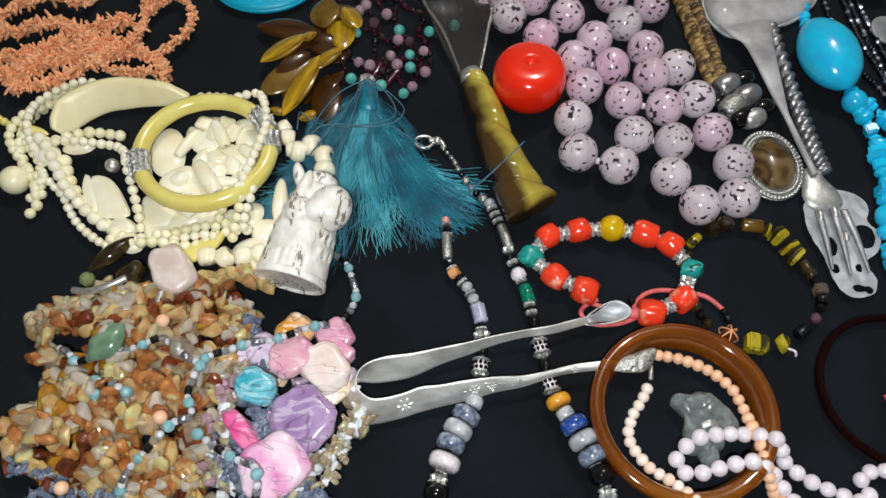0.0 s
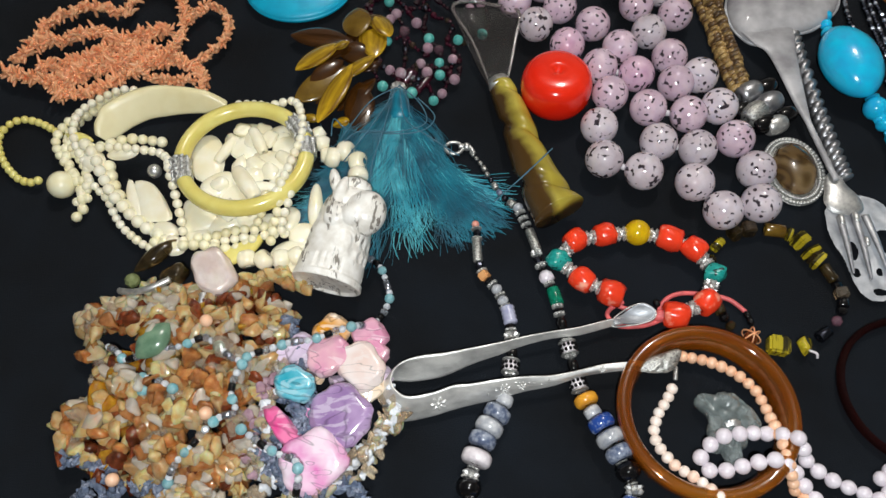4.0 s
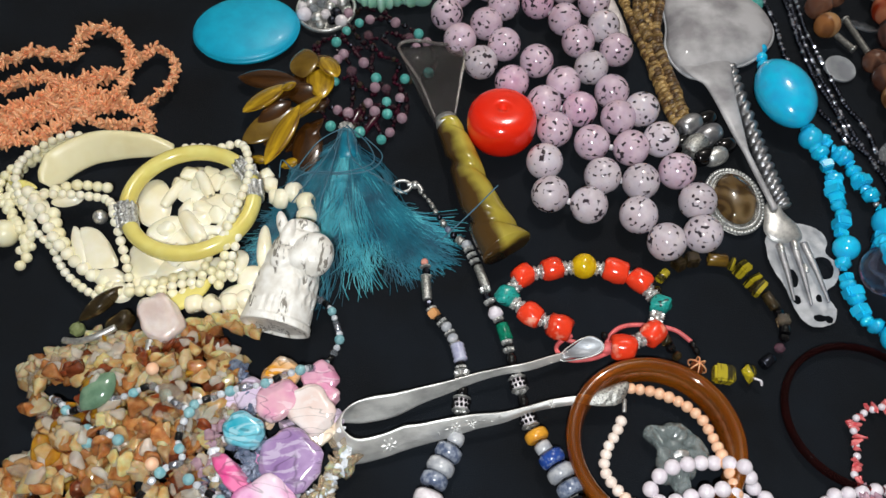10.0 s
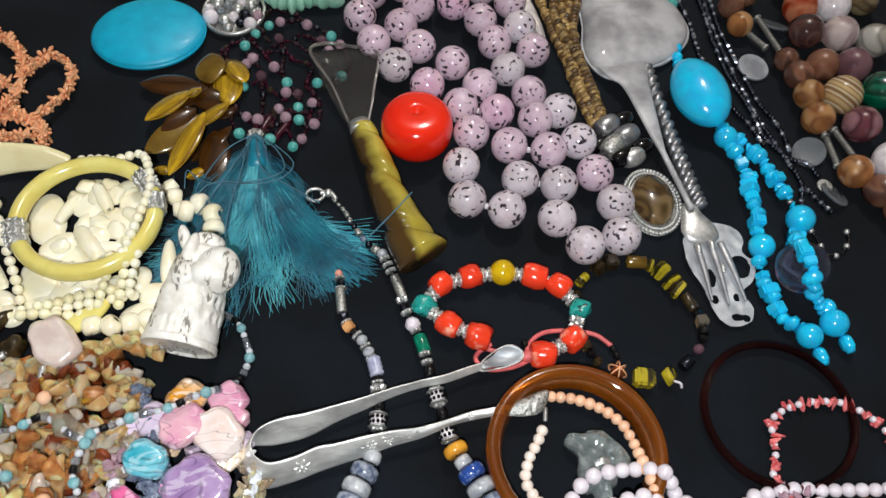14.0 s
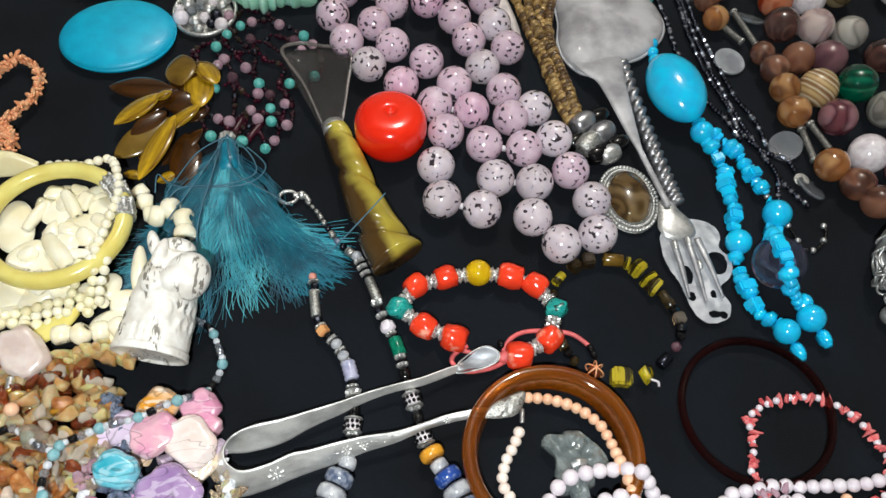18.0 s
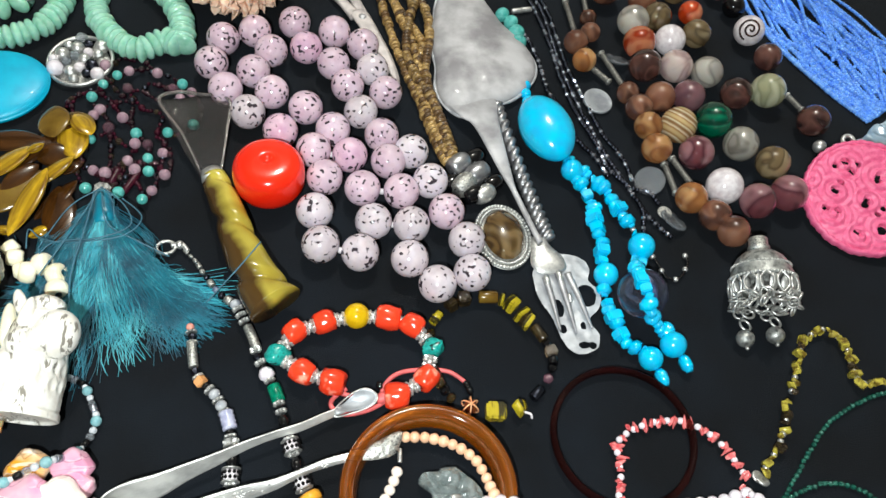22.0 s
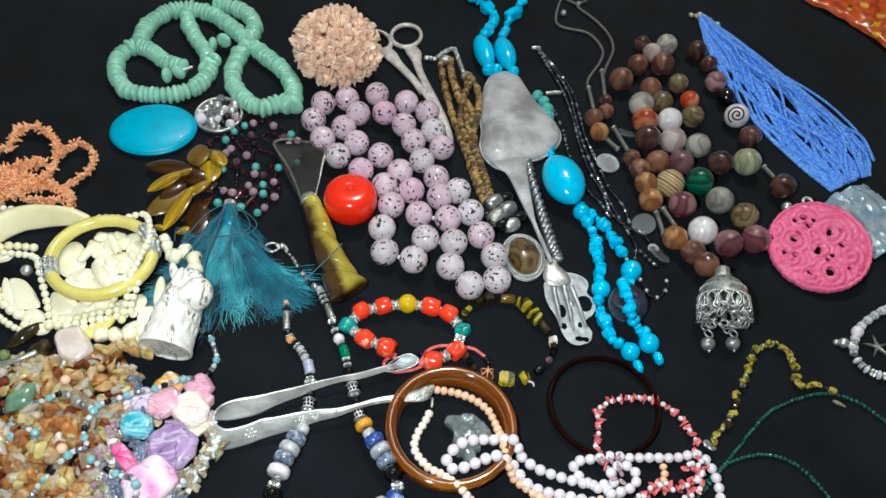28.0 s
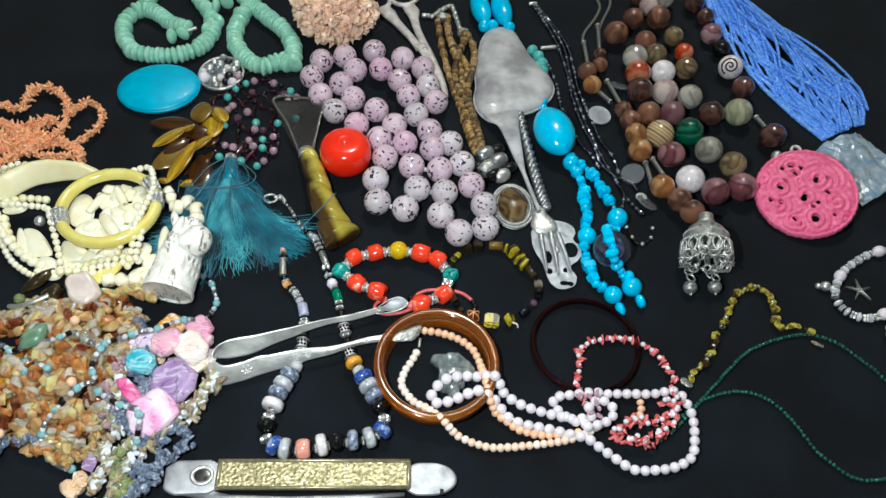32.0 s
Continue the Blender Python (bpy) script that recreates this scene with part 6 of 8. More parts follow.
# ---- bracelets and strands in front ----
def red_bracelet():
    root = thing("bead_bracelet", "red coral bead bracelet with yellow and turquoise beads on pink cord", "bracelet", (137, 232))
    spots = [(101, 236, "t"), (109, 247, "r"), (123, 251, "r"), (138, 253, "y"), (153, 251, "r"), (164, 246, "r"), (172, 234, "t"), (167, 219, "r"), (153, 212, "r"), (125, 221, "r"), (112, 227, "r")]
    n = len(spots)
    for i, (x, y, k) in enumerate(spots):
        a, b = spots[i - 1], spots[(i + 1) % n]
        d = (b[0] - a[0], b[1] - a[1], 0)
        m, sh, sz = {"t": (TURQ_G, "rock1", (5.9, 5.8, 5.9)), "r": (RED_BEAD, "drum", (5.9, 5.7, 5.3)), "y": (YELLOW_BEAD, "ball", (5.9, 5.9, 5.9))}[k]
        k = 1 + 0.07 * math.sin(5 * i)
        put(root, "bead", sh, m, (x, y, 6.3), tuple(v * k for v in sz), d, 1.7 * i)
        if i != 8:
            mx, my = (x + b[0]) / 2, (y + b[1]) / 2
            dd = Vector((b[0] - x, b[1] - y, 0)).normalized()
            for s in (-1.5, 0, 1.5):
                put(root, "silver_cap", "crown" if s else "bead", SILVER, (mx + dd.x * s, my + dd.y * s, 6), (3.8, 3.8, 1.5) if s else (2.6, 2.6, 1.7), dd * (1 if s <= 0 else -1))
    for pts in ([(131, 219), (125, 215), (124, 211), (129, 207), (140, 208), (149, 212)], [(149, 212), (147, 216), (151, 222), (158, 225), (169, 225), (179, 223), (186, 217)], [(128, 217), (138, 214), (149, 212)]):
        part("cord", tube(Path(pts, 1.8), 1.1, 8), PINK_CORD, root, "pink cord")
    put(root, "slide_knot", "barrel", PINK_CORD, (148, 213, 2.6), (2.8, 2.8, 4), (1, 0.2, 0))
    for x, y in ((186, 216), (187, 213), (146, 219)):
        put(root, "end_bead", "bead", BLACK, (x, y, 2), (1.7, 1.7, 2.2), (0.4, -1, 0))


def glass_bracelet():
    root = thing("elastic_bracelet", "bracelet of dark smoky and yellow banded square glass beads", "bracelet", (200, 230))
    path = Path([(175, 250), (184, 257.5), (191, 260), (203, 260), (209, 258), (214, 255), (219, 247), (225, 240), (229, 228), (228, 221), (224.5, 215), (219, 209), (208, 202), (196, 201.5), (185, 205), (177, 211), (172, 224), (172, 240)], 3.4, closed=True)
    rng = random.Random(31)
    fixed = [(176, 251, "yellow_bead", "tube", CITRON, (2.2, 2.2, 3.4)), (184, 257.5, "smoky_bead", "square", SMOKE_DK, (3.2, 3.2, 2.6)), (191, 260, "smoky_bead", "square", SMOKE_DK, (3.2, 3.2, 3.0)), (203, 260, "amber_bead", "tube", TIGER_OLIVE, (3.2, 3.2, 4.6)), (209.5, 258, "yellow_bead", "disc", CITRON, (3.4, 3.4, 1.2)),
             (214, 255, "banded_bead", "square", CITRON, (3.6, 3.6, 3.0)), (218, 249, "banded_bead", "square", CITRON, (3.8, 3.8, 1.5)), (220.6, 244.6, "banded_bead", "square", CITRON, (3.8, 3.8, 1.6)), (219.4, 246.8, "smoky_bead", "square", SMOKE_DK, (3.5, 3.5, 1.0)), (225, 239, "smoky_bead", "tube", SMOKE_DK, (2.6, 2.6, 4.2)),
             (229, 229, "clear_bead", "square", SMOKE, (2.7, 2.7, 2.6)), (224.8, 215.4, "pink_bead", "facet", QUARTZ_DIM, (2.5, 2.5, 2.4)), (218, 208.6, "clear_bead", "tube", HEMATITE, (2.6, 2.6, 3.2)), (208, 202, "banded_bead", "chip3", CITRON, (4.6, 4.0, 4.8)), (197, 201.4, "banded_bead", "square", CITRON, (3.9, 3.4, 4.6)), (185.5, 204.6, "orange_bead", "rock3", CHIP[2], (3.9, 3.9, 3.9))]
    gaps = []
    for x, y, name, shape, m, size in fixed:
        s = min(np.linspace(0, path.length, 700), key=lambda q: math.dist(path.at(q)[0][:2], (x, y)))
        pos, d = path.at(s)
        put(root, name, shape, m, (x, y, size[0] + 0.2), size, d, rng.uniform(-0.4, 0.4))
        gaps.append((s, size[2]))
    for turn in (0.5, 1.4, 2.5):
        c, w = Vector((185.5, 204.6, 4.6)), Vector((math.cos(turn), math.sin(turn), 0))
        part("orange_wire", sweep([c + (w * math.cos(q) + Vector((0, 0, 1)) * math.sin(q)) * 4.3 for q in np.linspace(0, 2 * math.pi, 20, endpoint=False)], lambda i, f: oval(0.35, 0.35, 6), closed=True, up=(0.3, 0.5, 0.8)), CORAL, root, "pale orange wire wrapped round the bead")
    part("thread_knot", tube(Path([(210, 200, 4), (212.5, 198.5, 5), (213.2, 197, 3.4)], fine=5), 0.6, 6), KNOT, root, "white thread end")
    s = 1.0
    while s < path.length:
        if all(abs(s - g) > w + 1.6 and abs(s - g - path.length) > w + 1.6 for g, w in gaps):
            pos, d = path.at(s)
            put(root, "black_bead", "facet" if rng.random() < 0.5 else "tube", BLACK if rng.random() < 0.5 else SMOKE_DK, (pos[0], pos[1], 2.6), (2.5, 2.5, 2.1), d)
        s += 4.3


def over_bangle(pts, low):
    """Lifts a strand where it crosses the amber bangle and the carved pendant."""
    return [(x, y, low + 11.0 * math.exp(-((math.dist((x, y), (162.0, 168)) - 33.5) / 6.0) ** 2) + 8.0 * math.exp(-(math.dist((x, y), (172, 156)) / 11) ** 2)) for x, y, *_ in pts]


def pearl_strands():
    peach = thing("coral_bead_necklace", "strand of small graduated peach coral beads", "necklace", (180, 150))
    rng = random.Random(32)
    strand(peach, "bead", Path(over_bangle([(153, 193, 9), (159, 193, 7), (166, 192, 4), (176, 188, 3), (184, 181, 3), (188, 171, 3), (190, 160, 3.5), (192, 147, 3), (196, 140, 2.6), (201, 136, 2.6), (209, 130, 2.6), (220, 127, 2.6), (233, 127, 2.6), (246, 129, 2.6)], 2.8), fine=6), "bead", PEACH_BEAD, (2.55, 2.55, 2.4), 4.25, 0.05, rng)
    put(peach, "clasp", "tube", SILVER, (152, 186, 3), (1, 1, 3), (0.1, 1, 0))
    strand(peach, "bead", Path(over_bangle([(151, 181), (148, 175), (143, 166), (141.5, 157), (148, 147), (157, 140), (165, 132), (174, 126), (189, 120), (202, 119.5), (217, 121), (232, 123), (246, 127), (256, 133), (262, 136)], 2.8)), "bead", CREAM_BEAD, (2.5, 2.5, 2.3), 4.15, 0.04, rng, end=32)
    strand(peach, "bead", Path(over_bangle([(151, 181), (148, 175), (143, 166), (141.5, 157), (148, 147), (157, 140), (165, 132), (174, 126), (189, 120), (202, 119.5), (217, 121), (232, 123), (246, 127), (256, 133), (262, 136)], 2.8)), "bead", [PALE_PEACH, PALE_PEACH, CREAM_BEAD], (2.5, 2.5, 2.3), 4.15, 0.04, rng, start=33.2)
    strand(peach, "bead", Path([(282, 149), (281.5, 141), (276, 133)], 3), "bead", PEACH_BEAD, (2.4, 2.4, 2.0), 4, 0.05, rng)
    white = thing("pearl_necklace", "necklace of round pinkish-white glass pearls in loose loops", "necklace", (240, 140))

    def pearls(path):
        s = 0.0
        while s < path.length:
            pos, d = path.at(s)
            r = float(np.interp(pos[0], [160, 215, 262], [3.35, 3.15, 2.95]))
            put(white, "pearl", "bead", PEARL, pos, r * rng.uniform(0.97, 1.03), d)
            s += 1.94 * r
    pearls(Path(over_bangle([(159, 150), (165, 157), (175, 159.5), (187, 161), (196, 158), (201, 152), (209, 146), (218, 142), (231, 138), (242, 136), (253, 138)], 4.2)))
    pearls(Path(over_bangle([(162, 145), (168, 145), (175, 147), (186, 149), (196, 146), (202, 138), (211, 133), (225, 130), (237, 127), (248, 124), (255, 118), (264, 111), (272, 106), (285, 106), (296, 108), (306, 114), (310, 127), (311, 139), (308, 150), (303, 154), (290, 152), (276, 152), (263, 152), (253, 153), (240, 151), (231, 149), (232, 142), (241, 135), (252, 132)], 4)))
    pearls(Path([(250, 142), (257, 147), (264, 142), (262, 135), (253, 131), (245, 130)], 7))
    put(white, "clasp_ring", "disc", SILVER, (313, 159, 3), (3.2, 3.2, 0.9), (0.3, 0.5, 1))


def coral_chip_necklace():
    root = thing("coral_chip_necklace", "strand of pink-red coral chips spaced with small pearls", "necklace", (275, 160))
    rng = random.Random(33)
    one = Path([(250, 146), (246, 152), (245, 159), (248, 167), (249, 177), (251, 183), (258, 187), (269, 190), (280, 190), (287, 188), (294, 183), (299, 177), (303, 169), (306, 161)], 3)
    two = Path([(303, 152), (302, 145), (299, 138), (293, 130), (282, 123), (271, 122), (264, 127), (272, 132), (284, 134), (294, 136), (299, 142), (296, 148)], 4.5)
    at = 0.0
    while at < one.length:
        pos, d = one.at(at)
        put(root, "spacer_pearl", "bead", PEARL, pos, 1.6, d)
        for k in range(rng.choice((1, 2, 2, 3))):
            at += 1.9
            pos, d = one.at(at)
            side = Vector((-d[1], d[0], rng.gauss(0, 0.5)))
            put(root, "chip", rng.choice(("chip1", "chip3", "chip5")), CORAL_RED, pos + np.array([rng.gauss(0, 0.6), rng.gauss(0, 0.6), 0.6]), (1.7, 1.9, rng.uniform(2.4, 4.0)), side + Vector((rng.gauss(0, 0.3), rng.gauss(0, 0.3), 0)), rng.uniform(0, 6))
        at += 2.6
    at = 0.0
    while at < two.length:
        pos, d = two.at(at)
        put(root, "chip", rng.choice(("chip1", "chip3", "chip5")), CORAL_RED, pos + np.array([rng.gauss(0, 1.5), rng.gauss(0, 1.5), rng.uniform(-2, 5)]), (1.6, 2.0, rng.uniform(2.4, 3.8)), (rng.gauss(0, 1), rng.gauss(0, 1), rng.gauss(0, 0.5)), rng.uniform(0, 6))
        if rng.random() < 0.4:
            put(root, "spacer_pearl", "bead", PEARL, pos + np.array([rng.gauss(0, 1.2), rng.gauss(0, 1.2), 4]), 1.6, d)
        at += 1.3
    for k in range(14):
        put(root, "chip", "chip2", QUARTZ_PINK, (rng.gauss(252, 4), rng.gauss(146, 4), rng.uniform(3, 9)), (1.6, 2.2, 3), (rng.gauss(0, 1), rng.gauss(0, 1), 0.3))


def tiger_chip_strand():
    root = thing("tiger_eye_strand", "strand of golden tiger-eye chips with silver beads", "necklace", (360, 200))
    rng = random.Random(34)
    path = Path([(315, 163), (327, 174), (334, 184), (338, 192), (346, 203), (352, 214), (359, 223), (367, 228), (375, 229), (381, 221), (380, 209), (381, 200), (392, 199), (402, 196)], 3)
    s = 0
    while s < path.length:
        pos, d = path.at(s)
        put(root, "chip", rng.choice(("square", "square", "chip4", "chip5")), rng.choice((CHIP_OLIVE, CHIP_OLIVE, CHIP_OLIVE, SMOKE)), pos + np.array([rng.gauss(0, 0.5), rng.gauss(0, 0.5), 0.4]), (rng.uniform(1.9, 3.3), rng.uniform(1.3, 1.9), rng.uniform(1.9, 3.0)), (rng.gauss(0, 1), rng.gauss(0, 1), 0.25), rng.uniform(0, 3))
        if rng.random() < 0.6:
            p2, _ = path.at(s + 2.1)
            put(root, "silver_bead", "bead", SILVER, p2, 1.5)
        s += 4.0
    put(root, "tail_chip", "chip1", CHIP_PALE, (402, 187, 2.5), (2, 2, 4.5), (1, -0.6, 0))
    put(root, "clasp_ring", "disc", SILVER, (312, 161, 2), (3, 3, 0.8), (0.2, 0.2, 1))


def green_seed_necklace():
    root = thing("green_seed_necklace", "double strand of tiny dark green glass seed beads", "necklace", (370, 150))
    rng = random.Random(35)
    pts = [(283, 121), (290, 124), (300, 131), (314, 144), (330, 159), (352, 179), (369, 188), (386, 193), (401, 194), (415, 188), (426, 177), (435, 166), (442, 153), (445, 141), (443, 127), (436, 113), (424, 105), (411, 101), (397, 102), (389, 108), (380, 118), (375, 128), (369, 140), (362, 148), (354, 153), (343, 155), (331, 153), (320, 149), (310, 142), (298, 133)]
    path = Path(pts, 1.7)
    places = seeds(path, 1.3, 2.7, rng, 0.12)
    for at, size, axis, spin in places[:290]:
        put(root, "seed_bead", "seed", GREEN_GLASS, at, size, axis, spin)
    if places[290:]:
        swarm("seed_strand", root, "seed", GREEN_GLASS, places[290:])


def star_bracelet():
    root = thing("charm_bracelet", "silver bead bracelet with pearls and a starfish charm", "bracelet", (455, 232))
    path = Path([(424, 221), (429, 233), (436, 242), (447, 250), (460, 257), (473, 260), (484, 255), (487, 243), (476, 229), (463, 216), (450, 208), (438, 206), (428, 211)], 3.2, closed=True)
    s, i = 0.0, 0
    while s < path.length - 2:
        big = i % 9 == 4
        size = (4.0, 4.0, 4.8) if big else ((3.2, 3.2, 1.7) if i % 2 else (2.7, 2.7, 1.9))
        pos, d = path.at(s + size[2])
        put(root, "pearl" if big else "silver_bead", "bead" if big else ("crown", "facet")[i % 2], PEARL if big else (SILVER, GLINT)[i % 2], pos, size, d)
        s += 2 * size[2] + 0.2
        i += 1
    bm = bmesh.new()
    ring = []
    for k in range(10):
        r = 9.0 if k % 2 == 0 else 1.7
        t = 2 * math.pi * k / 10 + 0.3
        ring.append((443 + r * math.cos(t), 228 + r * math.sin(t)))
    lo, hi = [bm.verts.new((*p, 1.2)) for p in ring], [bm.verts.new((*p, 2.6)) for p in ring]
    c0, c1 = bm.verts.new((443, 228, 1)), bm.verts.new((443, 228, 4.4))
    for k in range(10):
        j = (k + 1) % 10
        bm.faces.new((lo[k], lo[j], hi[j], hi[k])), bm.faces.new((hi[k], hi[j], c1)), bm.faces.new((lo[j], lo[k], c0))
    part("starfish_charm", bm, SILVER_OLD, root, "silver starfish charm", smooth=False)
    for x, y, r in ((420, 230, 3.4), (416, 231, 2.2), (425, 229, 2.4)):
        put(root, "toggle", "bead", SILVER, (x, y, r), r, (1, 0, 0))


def cream_carving():
    root = thing("carved_plaque", "honey-coloured carved shell plaque on a dark ring", "carving", (510, 205))
    part("plaque", pebble(506, 215, 24, 26, 5, 7, 0.4, lambda t: 1 + 0.07 * math.cos(5 * t) + 0.04 * math.cos(9 * t), dome=0.35, seg=70, rings=14, wave=lambda x, y: 1.4 * noise.noise(Vector((x / 4, y / 4, 1)))), CAMEO, root)
    part("relief", pebble(508, 208, 9, 13, 10, 4, -0.4, lambda t: 1 + 0.12 * math.cos(3 * t), seg=40, rings=8, wave=lambda x, y: 1.2 * noise.noise(Vector((x / 3, y / 3, 7)))), mat("reddish_shell", (176, 84, 64), (204, 130, 96), 0.35, scale=0.2, bump=0.6), root, "reddish carved relief")
    ring = thing("dark_ring", "thin black ring under the carved plaque", "bangle", (510, 215))
    part("ring", sweep(ring_path(514, 217, 30, 29, 3, n=64), lambda i, f: oval(2, 2.6, 10), closed=True), BLACK, ring)
    beads = thing("cream_bead_necklace", "cream bone bead necklace in small loops", "necklace", (470, 180))
    rng = random.Random(36)
    for pts, r in (([(516, 214), (505, 219), (495, 221), (481, 219), (464, 212), (452, 200), (449, 187), (453, 175), (460, 168)], 2.9), ([(476, 214), (466, 206), (464, 192), (467, 181), (474, 174)], 3.8)):
        strand(beads, "bead", Path(pts, 5), "bead", IVORY, r * 0.85, None, 0.04, rng)
    strand(beads, "bead", Path([(468, 170), (456, 166), (446, 156), (447, 146), (456, 141), (468, 146), (476, 158), (474, 168)], 3.8, closed=True), "bead", IVORY_W, 3.8, None, 0.03, rng)


def long_necklace():
    root = thing("stone_bead_necklace", "long necklace of silver, blue sodalite, black and coloured stone beads", "necklace", (95, 180))
    rng = random.Random(37)
    kinds = {"T": ("tube", SILVER_OLD, (2.7, 2.7, 7)), "w": ("disc", GREY_STONE, (4.4, 4.4, 3)), "g": ("tube", MALA, (3.6, 3.6, 4.8)), "k": ("bead", BLACK, (3.0, 3.0, 4)), "B": ("tube", AG_WHITE, (3.8, 3.8, 2.6)),
             "o": ("disc", ORANGE_STONE, (6.2, 6.2, 2.8)), "b": ("disc", LAPIS, (6.8, 6.8, 3.4)), "W": ("disc", GREY_STONE, (7.2, 7.2, 3.4)), "l": ("disc", LACE, (7.0, 7.0, 3.4)), "K": ("ball", BLACK, (6.2, 6.2, 5)), "s": ("crown", SILVER, (4.6, 4.6, 2.6)),
             "p": ("disc", PINK_STONE, (6.8, 6.8, 4.4)), "h": ("disc", AG_WHITE, (7.6, 7.6, 3.4)), "L": ("ridged", LACE_PALE, (4.0, 4.0, 5.0)), "O": ("square", PALE_ORANGE, (2.6, 2.6, 2.4)), "q": ("bead", PINK_STONE, (2.2, 2.2, 2.2)), "c": ("bead", GREY_STONE, (3.2, 3.2, 2.6)), "d": ("facet", HEMATITE, (2.6, 2.6, 2.4)), "Q": ("pillow", PEARL, (3.5, 3.5, 3.2))}
    run = [(82, 264.5, "c"), (89.6, 247, "T"), (92, 236.5, "d"), (96, 228, "Q"), (100, 218.5, "g"), (103, 205.5, "k"), (106, 194, "B"), (108, 186, "k"), (110, 178, "B"), (113, 170.5, "o"), (116, 166, "w"), (119, 161, "b"), (122.5, 155, "W"), (126, 149, "l"), (129.5, 142, "K"), (132, 135, "s"), (131, 128, "b"), (124, 123.5, "W"), (115, 122, "l"), (106, 121.5, "K"), (98, 119, "h"), (88, 117, "p")]
    run += [(78, 117, "W"), (72, 119, "b"), (66.5, 124, "s"), (66, 131, "K"), (66.5, 137, "s"), (68.5, 143, "h"), (70.5, 150.5, "l"), (73, 156, "W"), (76, 162, "l"), (79, 168.5, "w"), (80.5, 176, "k"), (81, 184, "B"), (81.5, 190, "k"), (81, 198, "s"), (79.5, 208, "L"), (76.5, 215, "c"), (73.5, 220.5, "c"), (67.5, 227, "O"), (65, 232, "d"), (63.5, 240, "T"), (63, 249, "d"), (62, 254, "q")]
    for i, (x, y, k) in enumerate(run):
        a, b = run[max(0, i - 1)], run[min(len(run) - 1, i + 1)]
        d = Vector((b[0] - a[0], b[1] - a[1], 0))
        sh, m, sz = kinds[k]
        put(root, "bead", sh, m, (x, y, max(sz[0], 4)), (sz[0] * 0.84, sz[1] * 0.84, sz[2] * 0.86), d, rng.uniform(0, 6))
        if k == "B":
            side = Vector((-d.y, d.x, 0)).normalized()
            for row in (-1, 1):
                for a in np.linspace(0.2, math.pi - 0.2, 6):
                    a += 0.22 * row
                    put(root, "black_dot", "facet", BLACK, Vector((x, y, 4)) + d.normalized() * 1.1 * row + side * 3.6 * math.cos(a) + Vector((0, 0, 3.6 * math.sin(a))), (0.75, 0.75, 0.9), d)
            for e in (-2.8, 2.8):
                put(root, "bead_rim", "disc", SILVER, Vector((x, y, 4)) + d.normalized() * e, (4.0, 4.0, 0.5), d)
        if i + 1 < len(run):
            nx, ny, nk = run[i + 1]
            gap = math.dist((x, y), (nx, ny)) - 0.86 * (sz[2] + kinds[nk][2][2])
            if gap > 0.6:
                count = max(1, round(gap / 1.9))
                for j in range(count):
                    f = (0.86 * sz[2] + gap * (j + 0.5) / count) / math.dist((x, y), (nx, ny))
                    bright = j % 2 == 0 if count != 2 else j == 0
                    wide = 2.9 if bright else 2.3
                    put(root, "silver_spacer" if bright else "black_spacer", "crown" if bright else "bead", SILVER if bright else BLACK, (x + (nx - x) * f, y + (ny - y) * f, 4), (wide, wide, 0.52 * gap / count), (nx - x, ny - y, 0))
    upper = Path([(58, 296, 2), (63, 290, 2), (68, 281, 2.2), (74, 272, 2.4), (79, 267, 3)])
    s, i = 0, 0
    while s < upper.length:
        pos, d = upper.at(s)
        f = s / upper.length
        put(root, "fine_bead", ("tube", "facet", "bead")[i % 3], (SILVER_OLD, LACE, HEMATITE)[i % 3 if f > 0.5 else 0], pos, (0.9 + 1.2 * f, 0.9 + 1.2 * f, 1.4 + 0.4 * f), d)
        s += 3.4 + 1.4 * f
        i += 1
    part("clasp_ring", sweep(ring_path(48.5, 299, 4.4, 3.6, 2.2, n=24), lambda i, f: oval(0.9, 0.9, 6), closed=True), SILVER, root, "silver clasp ring")
    part("clasp_hook", tube(Path([(51, 300, 2.4), (56, 300, 2.6), (59, 296, 2.4)], fine=6), 1.3, 8), SILVER, root)
    put(root, "clasp_bead", "bead", SILVER, (55, 300, 2.4), 2.2)


for build in (red_bracelet, glass_bracelet, pearl_strands, coral_chip_necklace, tiger_chip_strand, green_seed_necklace, star_bracelet, cream_carving, long_necklace):
    build()


